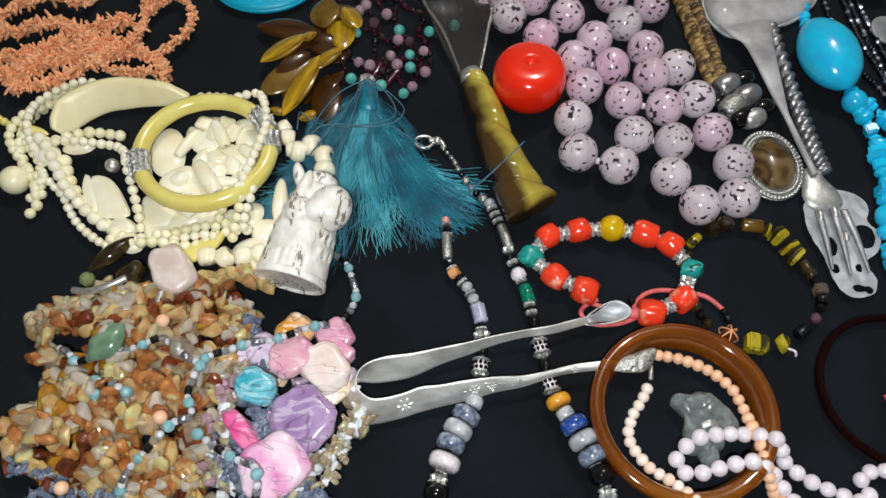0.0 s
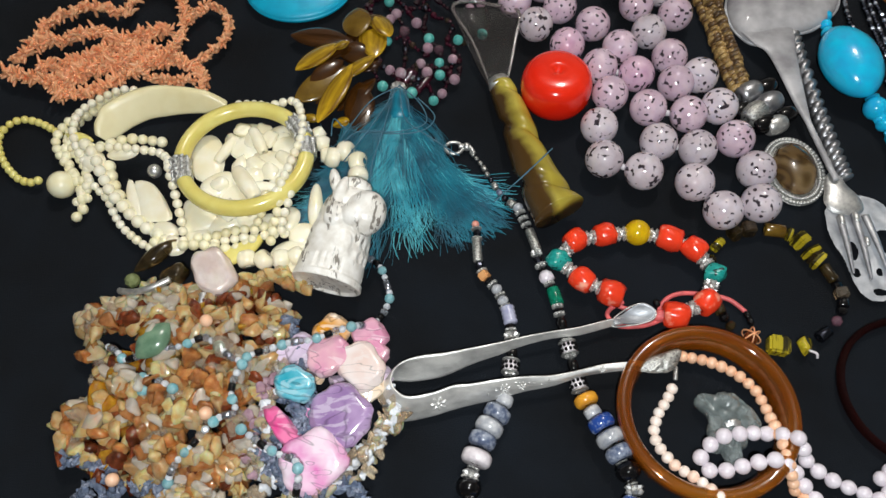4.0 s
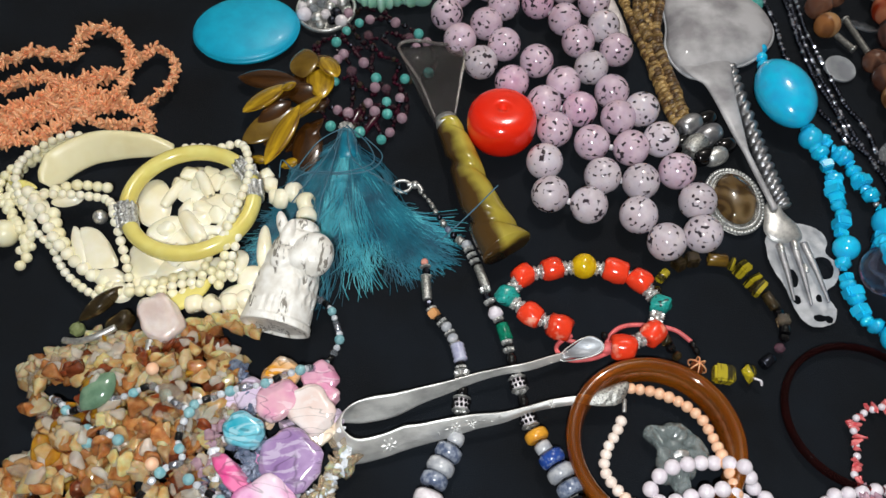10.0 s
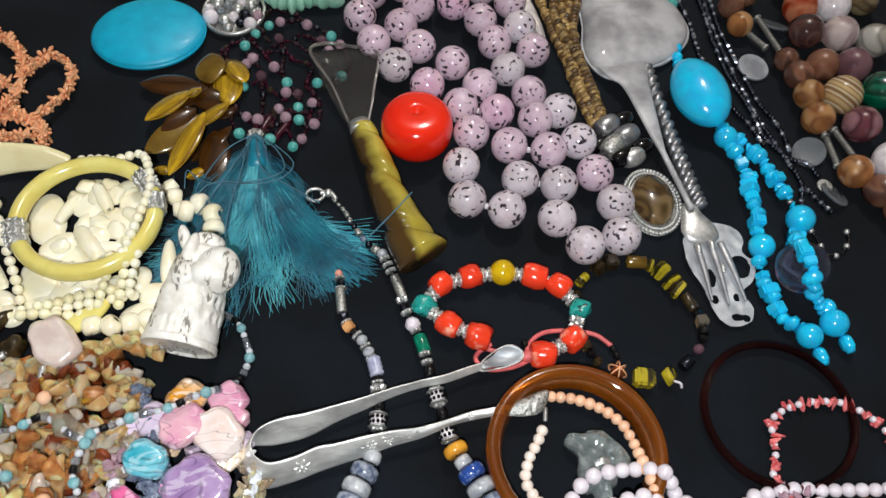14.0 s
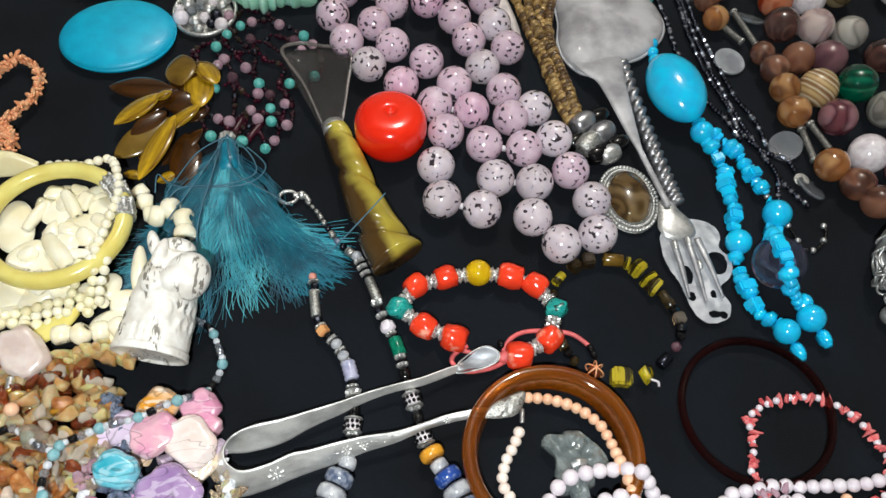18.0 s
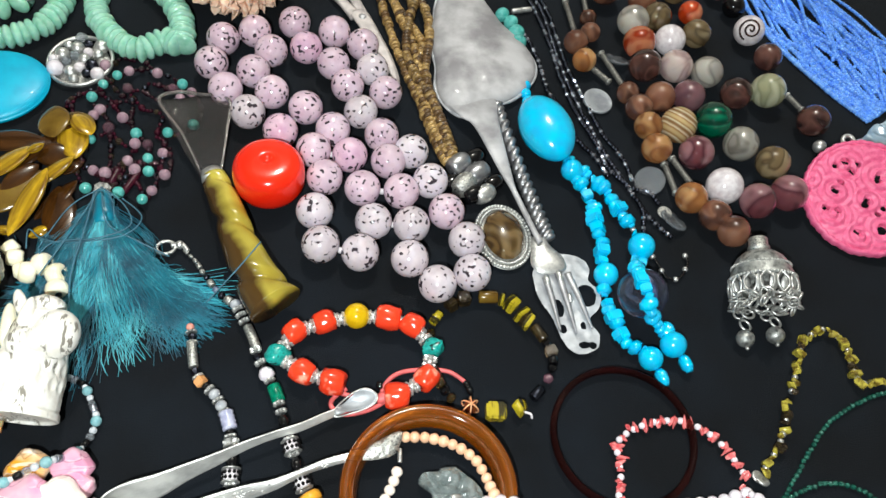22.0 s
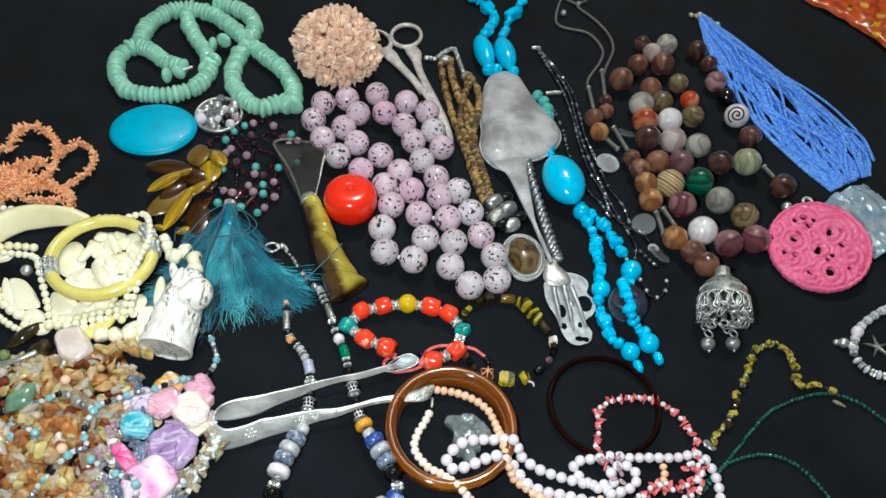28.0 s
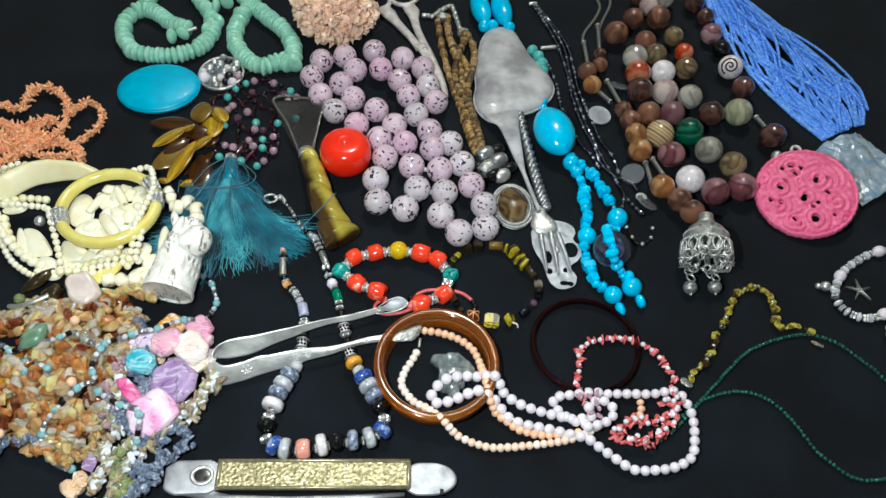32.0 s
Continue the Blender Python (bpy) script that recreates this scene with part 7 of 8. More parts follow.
# ---- left side: bone, tassel, coral, stone chips ----
def bone_group():
    cuff = thing("bone_cuff", "wide pale bone open cuff lying on its edge", "bangle", (-105, 275))
    mid = Path([(-132, 292, 5), (-129, 299, 7), (-125, 305, 8), (-113, 312.5, 9), (-98.6, 315.5, 9), (-84, 316.5, 8), (-72, 317.5, 5)])
    part("band", sweep(mid.pts, lambda i, f: [(a - 0.75 * b, b) for a, b in oval(1.6, float(np.interp(f, [0, 0.1, 0.25, 0.6, 0.85, 1], [2.5, 5.0, 6.6, 6.4, 4.6, 0.8])), 14, 0.6)]), IVORY_CUFF, cuff)
    ring = thing("bone_bangle", "yellowed bone bangle with engraved silver mounts", "bangle", (-50, 277))
    tilt = Matrix.Translation((-50.5, 275, 20)) @ Matrix.Rotation(radians(-1), 4, "X")
    hoop = part("hoop", sweep([tilt @ Vector(p) for p in ring_path(0, 0, 30, 29.2, 0, n=80)], lambda i, f: oval(3.8, 4.2, 14), closed=True), IVORY_Y, ring)
    for a0, a1 in ((26, 48), (4, 20), (188, 212)):
        arc = [tilt @ Vector((30 * math.cos(radians(a)), 30 * math.sin(radians(a)), 0)) for a in np.linspace(a0, a1, 8)]
        part("silver_mount", sweep(arc, lambda i, f: oval(4.8 + 0.4 * math.sin(f * 18), 5.2, 16)), SILVER_OLD, hoop, "engraved silver mount")
        for a in np.linspace(a0 + 1.5, a1 - 1.5, 6):
            for lift in (-0.9, -0.3, 0.3, 0.9):
                c = Vector((math.cos(radians(a)), math.sin(radians(a)), 0))
                put(hoop, "raised_scroll", "bead", SILVER, tilt @ (c * (30 + 4.9 * math.sin(lift)) + Vector((0, 0, 5.2 * math.cos(lift)))), (0.8, 0.8, 1.5), (math.sin(a * 7 + lift), math.cos(a * 5), 0.2))
    beads = thing("bone_bead_necklace", "tangled necklace of small cream bone beads", "necklace", (-110, 275))
    rng = random.Random(41)
    runs = [([(-153, 293, 4), (-166, 300, 3), (-177, 303, 3), (-185, 299, 3), (-187, 289, 3), (-181, 278, 3), (-171, 268, 3), (-161, 264, 4), (-153, 266, 6)], 2.1, IVORY_Y), ([(-139, 281, 11), (-128, 281, 13), (-119, 285, 13), (-113, 287, 13), (-105, 287, 13), (-92, 285, 14)], 2.7, IVORY), ([(-131, 266, 8), (-119, 256, 6), (-110, 244, 4), (-100, 236, 4), (-90, 231, 5), (-84, 235, 7)], 2.2, IVORY_W)]
    runs += [([(-123, 276, 8), (-115, 261, 8), (-107, 251, 7), (-98, 244, 6), (-87, 237, 6)], 3.2, IVORY), ([(-128, 280, 14), (-115, 281, 14), (-103, 280, 14), (-94, 278, 15), (-88, 272, 18), (-84, 264, 22), (-80, 253, 16), (-76, 242, 12), (-74, 233, 8)], 2.3, IVORY_W), ([(-132, 319, 4), (-141, 309, 4), (-147, 301, 5), (-146, 283, 9), (-141, 272, 9), (-133, 260, 6), (-130, 249, 3), (-134, 246, 3)], 2.6, IVORY)]
    runs += [([(-44, 308, 18), (-33, 310, 20), (-27, 302, 24), (-24, 291, 24), (-24, 282, 25), (-26, 271, 25), (-29, 258, 24), (-35, 250, 20), (-45, 246, 16)], 2.2, IVORY_W), ([(-128, 322, 3), (-137, 313, 4), (-145, 303, 7), (-148, 292, 8), (-142, 281, 10), (-133, 271, 9), (-129, 256, 4)], 2.2, IVORY), ([(-64, 311, 14), (-54, 312, 14), (-44, 309, 16)], 2.0, IVORY_W)]
    runs += [([(-126, 324, 5), (-134, 318, 6), (-140, 312, 7), (-150, 298, 9), (-152, 286, 10), (-146, 276, 10), (-136, 266, 8), (-126, 262, 6)], 2.4, IVORY), ([(-122, 325, 4), (-130, 321, 8), (-143, 306, 11), (-143, 292, 14), (-138, 280, 13), (-132, 272, 10), (-130, 262, 7), (-134, 254, 4), (-127, 250, 3)], 2.3, IVORY_W)]
    runs += [([(-136, 284, 14), (-128, 276, 13), (-122, 266, 11), (-114, 256, 10), (-104, 247, 8), (-94, 240, 7)], 3.0, IVORY_W), ([(-70, 236, 8), (-60, 237, 9), (-50, 240, 10), (-40, 242, 10), (-31, 245, 11)], 2.3, IVORY), ([(-66, 232, 7), (-56, 235, 8), (-46, 237, 9), (-36, 239, 9), (-26, 241, 9)], 2.4, IVORY_W), ([(-30, 262, 24), (-29, 254, 22), (-30, 246, 17), (-32, 238, 12), (-33, 232, 8)], 2.4, IVORY)]
    runs += [([(-25, 262, 22), (-25, 253, 20), (-27, 245, 16), (-28, 237, 11)], 2.3, IVORY_W), ([(-36, 256, 21), (-37, 247, 18), (-40, 240, 13), (-42, 234, 9)], 2.2, IVORY), ([(-91, 234, 6), (-80, 231, 8), (-66, 232, 9), (-52, 231, 8), (-44, 234, 8)], 2.6, IVORY)]
    for pts, r, m in runs:
        strand(beads, "bead", Path(pts), "bead", m, r, None, 0.05, rng)
    put(beads, "large_bead", "ball", IVORY, (-143, 262, 6.6), 6.8)
    put(beads, "yellow_bead", "leaf", IVORY_Y, (-139, 287, 12), (2.6, 2.6, 8), (1, -0.2, 0))
    put(beads, "silver_bead", "bead", SILVER, (-98, 272, 8), 3.6)
    shells = thing("shell_necklace", "necklace of flat polished white shell ovals and discs", "necklace", (-55, 262))
    oval_rows = [(-72, 279, 8.6, 12.5, 12, 0.25), (-52, 287, 9.5, 7, 13, 0.3), (-40, 276, 11, 7.5, 14, -0.2), (-63, 263, 8, 6.5, 14, 0.7), (-34, 287, 6.5, 6.5, 13, 0.6), (-54, 297, 8, 4.5, 11, 0.1), (-39, 296, 6, 4.5, 12, 0.5), (-54, 258, 8, 6.5, 12, -0.5), (-33, 268, 6, 5, 14, 0.9), (-47, 268, 7, 5, 16, 0.2), (-16, 259, 3.6, 11, 6, 0.1)]
    oval_rows += [(-23, 231, 9.5, 8, 6, 0.5), (-14, 241, 3.8, 8.5, 4, -0.3), (-86, 240, 7, 4.6, 7, 0.1), (-115, 280, 7.5, 3.4, 12, 0.2), (-129, 275, 6.5, 5, 12, -0.7), (-79, 232, 6, 4.5, 8, -0.4), (-57, 246, 8, 5.5, 8, 0.3), (-45, 247, 7, 5, 9, -0.5), (-35, 246, 6, 5, 9, 0.6), (-68, 238, 6.5, 4.5, 7, 0.2), (-27, 250, 5, 6, 8, 0.2)]
    oval_rows += [(-20, 243, 5.5, 6.5, 6, -0.4)]
    for x, y, a, b, z, rot in oval_rows:
        part("shell_piece", pebble(x, y, a * 1.08, b * 1.08, max(0.5, z - 3), 4.6, rot, lambda t: 1 + 0.07 * math.cos(2 * t + x) + 0.04 * math.cos(3 * t + y), dome=0.5, under=0.3, seg=28, rings=7), IVORY_W, shells)
    for k, (x, y) in enumerate(((-61, 291), (-57, 296), (-50, 289), (-47, 298), (-54, 273), (-45, 274), (-39, 280), (-66, 256), (-54, 248), (-36, 292), (-47, 266), (-61, 262), (-32, 281), (-43, 291), (-38, 270), (-56, 267))):
        put(shells, "shell_chunk", "rock%d" % (k % 4), IVORY_W, (x, y, 10 + 2.5 * (k % 3)), (rng.uniform(5, 7), rng.uniform(4, 5.5), 3.6), (rng.gauss(0, 0.3), rng.gauss(0, 0.3), 1), rng.uniform(0, 6))
    for p, q, r, z in (((-51, 294), (-43, 281), 3.2, 16), ((-54, 270), (-42, 255), 4.2, 16), ((-60, 290), (-66, 276), 2.8, 13), ((-36, 281), (-28, 276), 3.2, 15), ((-47, 262), (-34, 262), 3.0, 14), ((-62, 254), (-52, 248), 3.4, 11)):
        c = ((p[0] + q[0]) / 2, (p[1] + q[1]) / 2, z)
        put(shells, "shell_bar", "barrel", IVORY_W, c, (r, r, math.dist(p, q) / 2), (q[0] - p[0], q[1] - p[1], 0), 0.3)
    for pts in ([(-107, 266), (-99, 266), (-92, 260), (-86, 252), (-83, 246), (-90, 244), (-97, 245), (-103, 255)], [(-79, 256), (-70, 254), (-60, 248), (-62, 243), (-75, 239)], [(-110, 268), (-105, 262), (-98, 248), (-102, 247), (-109, 258)]):
        part("shell_leaf", plate(pts, 5 + 0.02 * pts[0][0] + 3, 3.2, dome=0.45, under=0.3, seg=40, rings=7), IVORY_W, shells, "broad white shell leaf")
    part("yellow_crescent", sweep(Path([(-66, 224, 5), (-54, 226, 7), (-44, 232, 8), (-38, 238, 8)]).pts, lambda i, f: oval(4.2 * math.sin(math.pi * (0.08 + 0.84 * f)) + 0.5, 2.4, 12)), IVORY_Y, shells, "yellowed bone crescent")
    for x, y, r in ((-43, 227, 4.8), (-35, 227, 4.9), (-27, 228, 4.8), (-20, 230, 4.6), (-11, 286, 5.2), (-5, 290, 5.4), (2, 284, 5.4), (3, 276, 5.2), (-2, 270, 4), (-18, 295, 4.2), (-14, 288, 4), (-21, 301, 3.6)):
        put(shells, "disc_bead", "barrel", IVORY_W, (x, y, r + 2), (r, r, 3.6), (rng.gauss(0, 1), rng.gauss(0, 1), 0.2))


def tassel():
    root = thing("tassel", "teal silk tassel with loose threads hanging from a beaded necklace", "tassel", (25, 290))
    rng = random.Random(42)
    dark, light = bmesh.new(), bmesh.new()

    def fibre(bm, pts, r, n=3):
        rings = []
        for i, p in enumerate(pts):
            d = (pts[min(i + 1, len(pts) - 1)] - pts[max(i - 1, 0)]).normalized()
            s = d.cross(Vector((0, 0, 1))).normalized()
            u = s.cross(d)
            rings.append([bm.verts.new(p + s * r * math.cos(2.094 * k) + u * r * math.sin(2.094 * k)) for k in range(n)])
        for a, b in zip(rings, rings[1:]):
            for k in range(n):
                bm.faces.new((a[k], a[(k + 1) % n], b[(k + 1) % n], b[k]))
    ends = Path([(-16, 284), (-25, 264), (-24, 248), (-8, 240), (6, 236), (16, 234), (28, 238), (41, 245), (61, 248), (73, 252), (80, 260), (81, 268)])
    tufts = [(rng.random(), rng.gauss(0, 9), rng.uniform(0, 6), rng.uniform(0.5, 4.5), rng.uniform(0.55, 1.04), rng.uniform(0, 9)) for _ in range(90)]
    for k in range(3000):
        u, bow, ph, am, reach, lift = tufts[k % 90]
        e = Vector(ends.at(min(1, max(0, u + rng.gauss(0, 0.03))) * ends.length)[0])
        root_p = Vector((18 + 6 * (u - 0.5) + rng.gauss(0, 1.5), 322 + rng.gauss(0, 2), 5 + rng.gauss(0, 1.3)))
        e = root_p.lerp(e, reach + rng.gauss(0, 0.035))
        side = Vector((-(e - root_p).y, (e - root_p).x, 0)).normalized()
        ctrl = Vector((20 + 15 * (u - 0.4), 288 + rng.gauss(0, 3), 5))
        bow, am = (0.2 if u > 0.72 else 0.6) * bow + rng.gauss(0, 1.0), 0.8 * am * rng.uniform(0.7, 1.3)
        fray, pts = rng.gauss(0, 3.5), []
        for j in range(17):
            f = j / 16
            p = root_p * (1 - f) ** 2 + ctrl * 2 * f * (1 - f) + e * f * f + side * (bow * math.sin(math.pi * f) + am * f * math.sin(ph + 7 * f) + fray * max(0, f - 0.7) * 3 + (10 if k % 3 == 0 else 5) * max(0, f - 0.72) * math.sin(1.7 * k + 24 * f) + 1.3 * math.sin(0.9 * k + 13 * f) * f)
            pts.append(Vector((p.x, p.y, max(0.3, 5 * (1 - f) + (lift + rng.uniform(0, 1)) * math.sin(math.pi * min(1, 1.15 * f)) * 0.8))))
        fibre(light if (k % 90) % 4 == 0 else dark, pts, rng.uniform(0.10, 0.18))
    part("threads", dark, TEAL, root, "loose teal silk threads", kind="stuff")
    part("threads", light, TEAL_LIGHT, root, "lighter teal silk threads", kind="stuff")
    part("core", pebble(24, 284, 8, 18, 0.2, 1.2, 0.42, lambda t: 1 + 0.12 * math.sin(3 * t), dome=0.5, seg=40), TEAL, root)
    part("neck", sweep([(17, 331, 6), (18, 326, 6), (19, 319, 6), (20, 312, 5.5)], lambda i, f: oval(3.4 + 2.4 * f, 3.4 + 1.0 * f, 16)), TEAL, root, "bound teal neck")
    put(root, "cap", "crown", SILVER, (17, 333, 6), (4.4, 4.4, 3.4), (0, 1, 0))
    for k in range(6):
        a = Vector((18, 330, 6))
        c = [(a.x + rng.uniform(-40, 40) * f + rng.gauss(0, 4), a.y - 50 * math.sin(2.6 * f) + rng.gauss(0, 4), max(0.6, 8 - 6 * f)) for f in np.linspace(0.05, 1, 5)]
        part("loose_thread", tube(Path([tuple(a)] + c), 0.35, 5), THREAD, root)
    runs = [[(18, 330, 6), (4, 320, 5), (-8, 298, 3)], [(18, 330, 7), (30, 318, 8), (34, 305, 9), (20, 298, 10), (0, 297, 9), (-10, 286, 4)], [(17, 326, 8), (8, 302, 10), (-4, 280, 8)], [(19, 326, 8), (24, 306, 10), (38, 297, 7), (52, 289, 5)], [(16, 324, 8), (14, 300, 11), (10, 276, 8), (12, 250, 2)], [(70, 262, 7), (84, 274, 14), (96, 284, 22)]]
    runs += [[(-10, 306, 2), (4, 298, 8), (30, 299, 9), (38, 312, 5), (28, 324, 5)], [(-14, 300, 1), (-14, 310, 2), (-8, 304, 3)]]
    for pts in runs:
        part("loose_thread", tube(Path([(x, y, z + 5) for x, y, z in pts]), 0.34, 5), THREAD, root)


def garnet_cluster():
    root = thing("garnet_necklace", "tangled necklace of tiny garnet beads with aqua and pink quartz beads", "necklace", (20, 380))
    rng = random.Random(43)
    aqua = [(17, 412), (10, 406), (5, 397), (7, 368), (30, 370), (37, 353), (38, 344), (8, 336), (24, 332), (36, 327), (46, 370), (52, 405), (59, 375)]
    rose = [(23, 415), (23, 403), (10, 388), (22, 382), (16, 374), (30, 363), (36, 363), (44, 357), (27, 352), (11, 346), (40, 333), (31, 346), (38, 414), (47, 402), (57, 399), (51, 395), (10, 420), (7, 384), (46, 342), (17, 344)]
    for spots, m in ((aqua, [TEAL_BEAD]), (rose, [QUARTZ_PINK, QUARTZ_PINK, QUARTZ_PINK, QUARTZ_DIM])):
        for x, y in spots:
            r = rng.uniform(2.7, 3.2)
            put(root, "bead", "bead", rng.choice(m), (x, y, r + rng.uniform(0.2, 2)), r, (rng.gauss(0, 1), rng.gauss(0, 1), 0.3))
    lines = [[(18, 333), (23, 343), (25, 346), (24, 352), (30, 363), (27, 378), (22, 382), (18, 389), (13, 397), (6, 403), (1, 402), (-6, 398), (-9, 390)], [(17, 334), (18, 351), (18, 359), (17, 367), (14, 382), (10, 388), (5, 397), (10, 406), (17, 412), (23, 415), (29, 418), (38, 414), (45, 412), (52, 405)],
             [(19, 334), (31, 346), (37, 353), (36, 363), (30, 370), (27, 378), (26, 394), (21, 397), (16, 403), (6, 418)], [(36, 327), (40, 333), (42, 342), (43, 350), (44, 357), (44, 365), (40, 371), (42, 378), (41, 386), (36, 387), (31, 390), (23, 403), (30, 403), (34, 408), (40, 406), (47, 402)],
             [(8, 336), (2, 348), (3, 357), (7, 368), (7, 379), (7, 384), (10, 388), (16, 393), (26, 394)], [(24, 332), (11, 346), (6, 350), (3, 357), (-2, 366)], [(46, 370), (59, 375), (62, 388), (57, 399), (49, 400), (40, 406)], [(38, 344), (46, 342), (48, 352), (46, 362)], [(10, 346), (17, 344), (27, 352), (36, 350), (43, 350)],
             [(30, 363), (22, 366), (16, 374), (7, 370), (0, 372), (-4, 384), (-6, 398)], [(38, 414), (30, 424), (20, 426), (10, 420)], [(51, 395), (44, 392), (36, 396), (30, 403)], [(24, 336), (30, 340), (34, 336), (36, 328)]]
    for i, pts in enumerate(lines):
        path = Path(pts, 1.6 + 1.1 * (i % 3))
        places = seeds(path, 1.15, 2.7, rng, 0.35)
        swarm("seed_strand", root, "seed", GARNET_DK if i % 3 else GARNET, places)
        s = 3.0
        while s < path.length:
            pos, d = path.at(s)
            put(root, "small_bead", "bead", rng.choice([GARNET_DK, GARNET_DK, HEMATITE, GARNET, SMOKE]), (pos[0], pos[1], max(1.8, pos[2])), rng.uniform(1.5, 2.0), d)
            s += rng.uniform(5, 10)
    for a, b in (((26, 333), (33, 345)), ((19, 338), (23, 348)), ((-2, 363), (4, 368))):
        part("garnet_stick", tube(Path([(*a, 2.4), (*b, 3)], fine=4), 1.9, 8), GARNET, root, "dark red glass stick")


def rhinestone_clip():
    root = thing("rhinestone_clip", "openwork silver clip set with clear and grey stones", "clip", (-4, 425))
    part("frame", sweep(ring_path(-4, 425, 17, 18.5, 3, 0, 40), lambda i, f: oval(1.1, 1.4, 8), closed=True), SILVER, root)
    part("backing", pebble(-4, 425, 15, 16.5, 0.2, 1.5, seg=32), SILVER_OLD, root)
    rng = random.Random(44)
    for k in range(20):
        a, r = 2.4 * k, 15 * math.sqrt((k + 0.5) / 20)
        put(root, "stone", "facet" if k % 3 else "bead", (CLEAR, AG_WHITE, SILVER, SILVER, HEMATITE)[rng.randrange(5)], (-4 + r * math.cos(a), 425 + r * math.sin(a) * 1.1, 4), rng.uniform(2.6, 4.2))
    put(root, "large_stone", "bead", PEARL, (-16, 418, 5), 4.4)


def tiger_brooch():
    root = thing("leaf_brooch", "brooch of overlapping polished tiger-eye leaves, gold and brown", "brooch", (-12, 350))
    rows = [((-39, 340), (-18, 359), 6.6, 9, TIGER), ((-21, 304), (-8, 342), 5.6, 12, TIGER), ((-14, 334), (3, 351), 4.6, 10, TIGER), ((-20, 354), (-12, 359), 2.6, 11, TIGER), ((-1, 382), (9, 366), 5.0, 8, TIGER), ((-12, 388), (-9, 365), 7.2, 8, TIGER_OLIVE), ((-47, 368), (-13, 364), 6.2, 6, TIGER_DK), ((-37, 322), (-11, 345), 6.4, 6, TIGER_OLIVE), ((0, 303), (-4, 336), 7.0, 5, TIGER_DK), ((-3, 380), (2, 352), 6.6, 6, TIGER), ((-32, 314), (-22, 312), 2.4, 3, TIGER)]
    rows += [((-15, 308), (-5, 313), 3.0, 4, TIGER), ((-17, 354), (-1, 358), 5.5, 6, TIGER_DK), ((-30, 332), (-14, 348), 4.5, 8, TIGER_DK), ((-9, 348), (6, 352), 5, 4, TIGER_DK), ((-28, 350), (-10, 370), 5.5, 5, TIGER_DK), ((-14, 318), (4, 340), 5.5, 4, TIGER_DK), ((-18, 366), (4, 372), 5.5, 5, TIGER_DK), ((-6, 384), (10, 372), 4.5, 6, TIGER_OLIVE), ((-26, 322), (-10, 334), 4.5, 4, TIGER_DK)]
    for (x0, y0), (x1, y1), w, z, m in rows:
        length = math.dist((x0, y0), (x1, y1)) / 2
        put(root, "leaf", "leaf", m, ((x0 + x1) / 2, (y0 + y1) / 2, z), (w * 1.2, 2.0, length), (x1 - x0, y1 - y0, 0.12 * length), 0.35 * math.sin(x0))


def branch_coral():
    root = thing("branch_coral_necklace", "necklace of spiky orange-pink branch coral in tangled loops", "necklace", (-130, 350))
    rng, places = random.Random(45), []
    lines = [([(-196, 340), (-188, 346), (-183, 369), (-164, 381), (-143, 378), (-140, 396), (-128, 401), (-113, 388), (-107, 369), (-110, 350), (-123, 351), (-137, 345), (-155, 332), (-163, 316)], 5.0, 0.55), ([(-106, 373), (-96, 387), (-82, 374), (-83, 359), (-93, 343), (-87, 331), (-88, 322)], 3.4, 0.6), ([(-178, 336), (-162, 338), (-147, 348), (-128, 362), (-114, 366)], 6.5, 0.4)]
    lines += [([(-165, 318), (-147, 320), (-132, 331), (-117, 343), (-98, 342), (-86, 332)], 5.5, 0.45), ([(-190, 352), (-172, 356), (-150, 362), (-132, 352), (-112, 342)], 6.0, 0.45), ([(-168, 322), (-158, 334), (-140, 338), (-124, 348)], 6.5, 0.4), ([(-130, 352), (-122, 336), (-108, 330), (-92, 332)], 3.4, 0.6), ([(-196, 330), (-180, 328), (-165, 326), (-150, 334)], 6.0, 0.45)]
    for pts, size, step in lines:
        path, s = Path(pts, 4), 0.0
        while s < path.length:
            pos, d = path.at(s)
            ax = Vector((rng.gauss(0, 1), rng.gauss(0, 1), rng.gauss(0, 0.7) + 0.25)).normalized()
            ln = size * rng.uniform(0.35, 0.70)
            places.append((np.array(pos) + np.array(ax) * ln * 0.6 + (0, 0, rng.uniform(0, 5)), (rng.uniform(0.8, 1.35), rng.uniform(0.8, 1.35), ln), ax, rng.uniform(0, 6)))
            s += step * 0.6
    for at, size, ax, spin in places[::14][:290]:
        put(root, "coral_twig", "stick", CORAL, at, size, ax, spin)
    swarm("twig_fill", root, "stick", CORAL, [p for i, p in enumerate(places) if i % 14 or i // 14 >= 290])


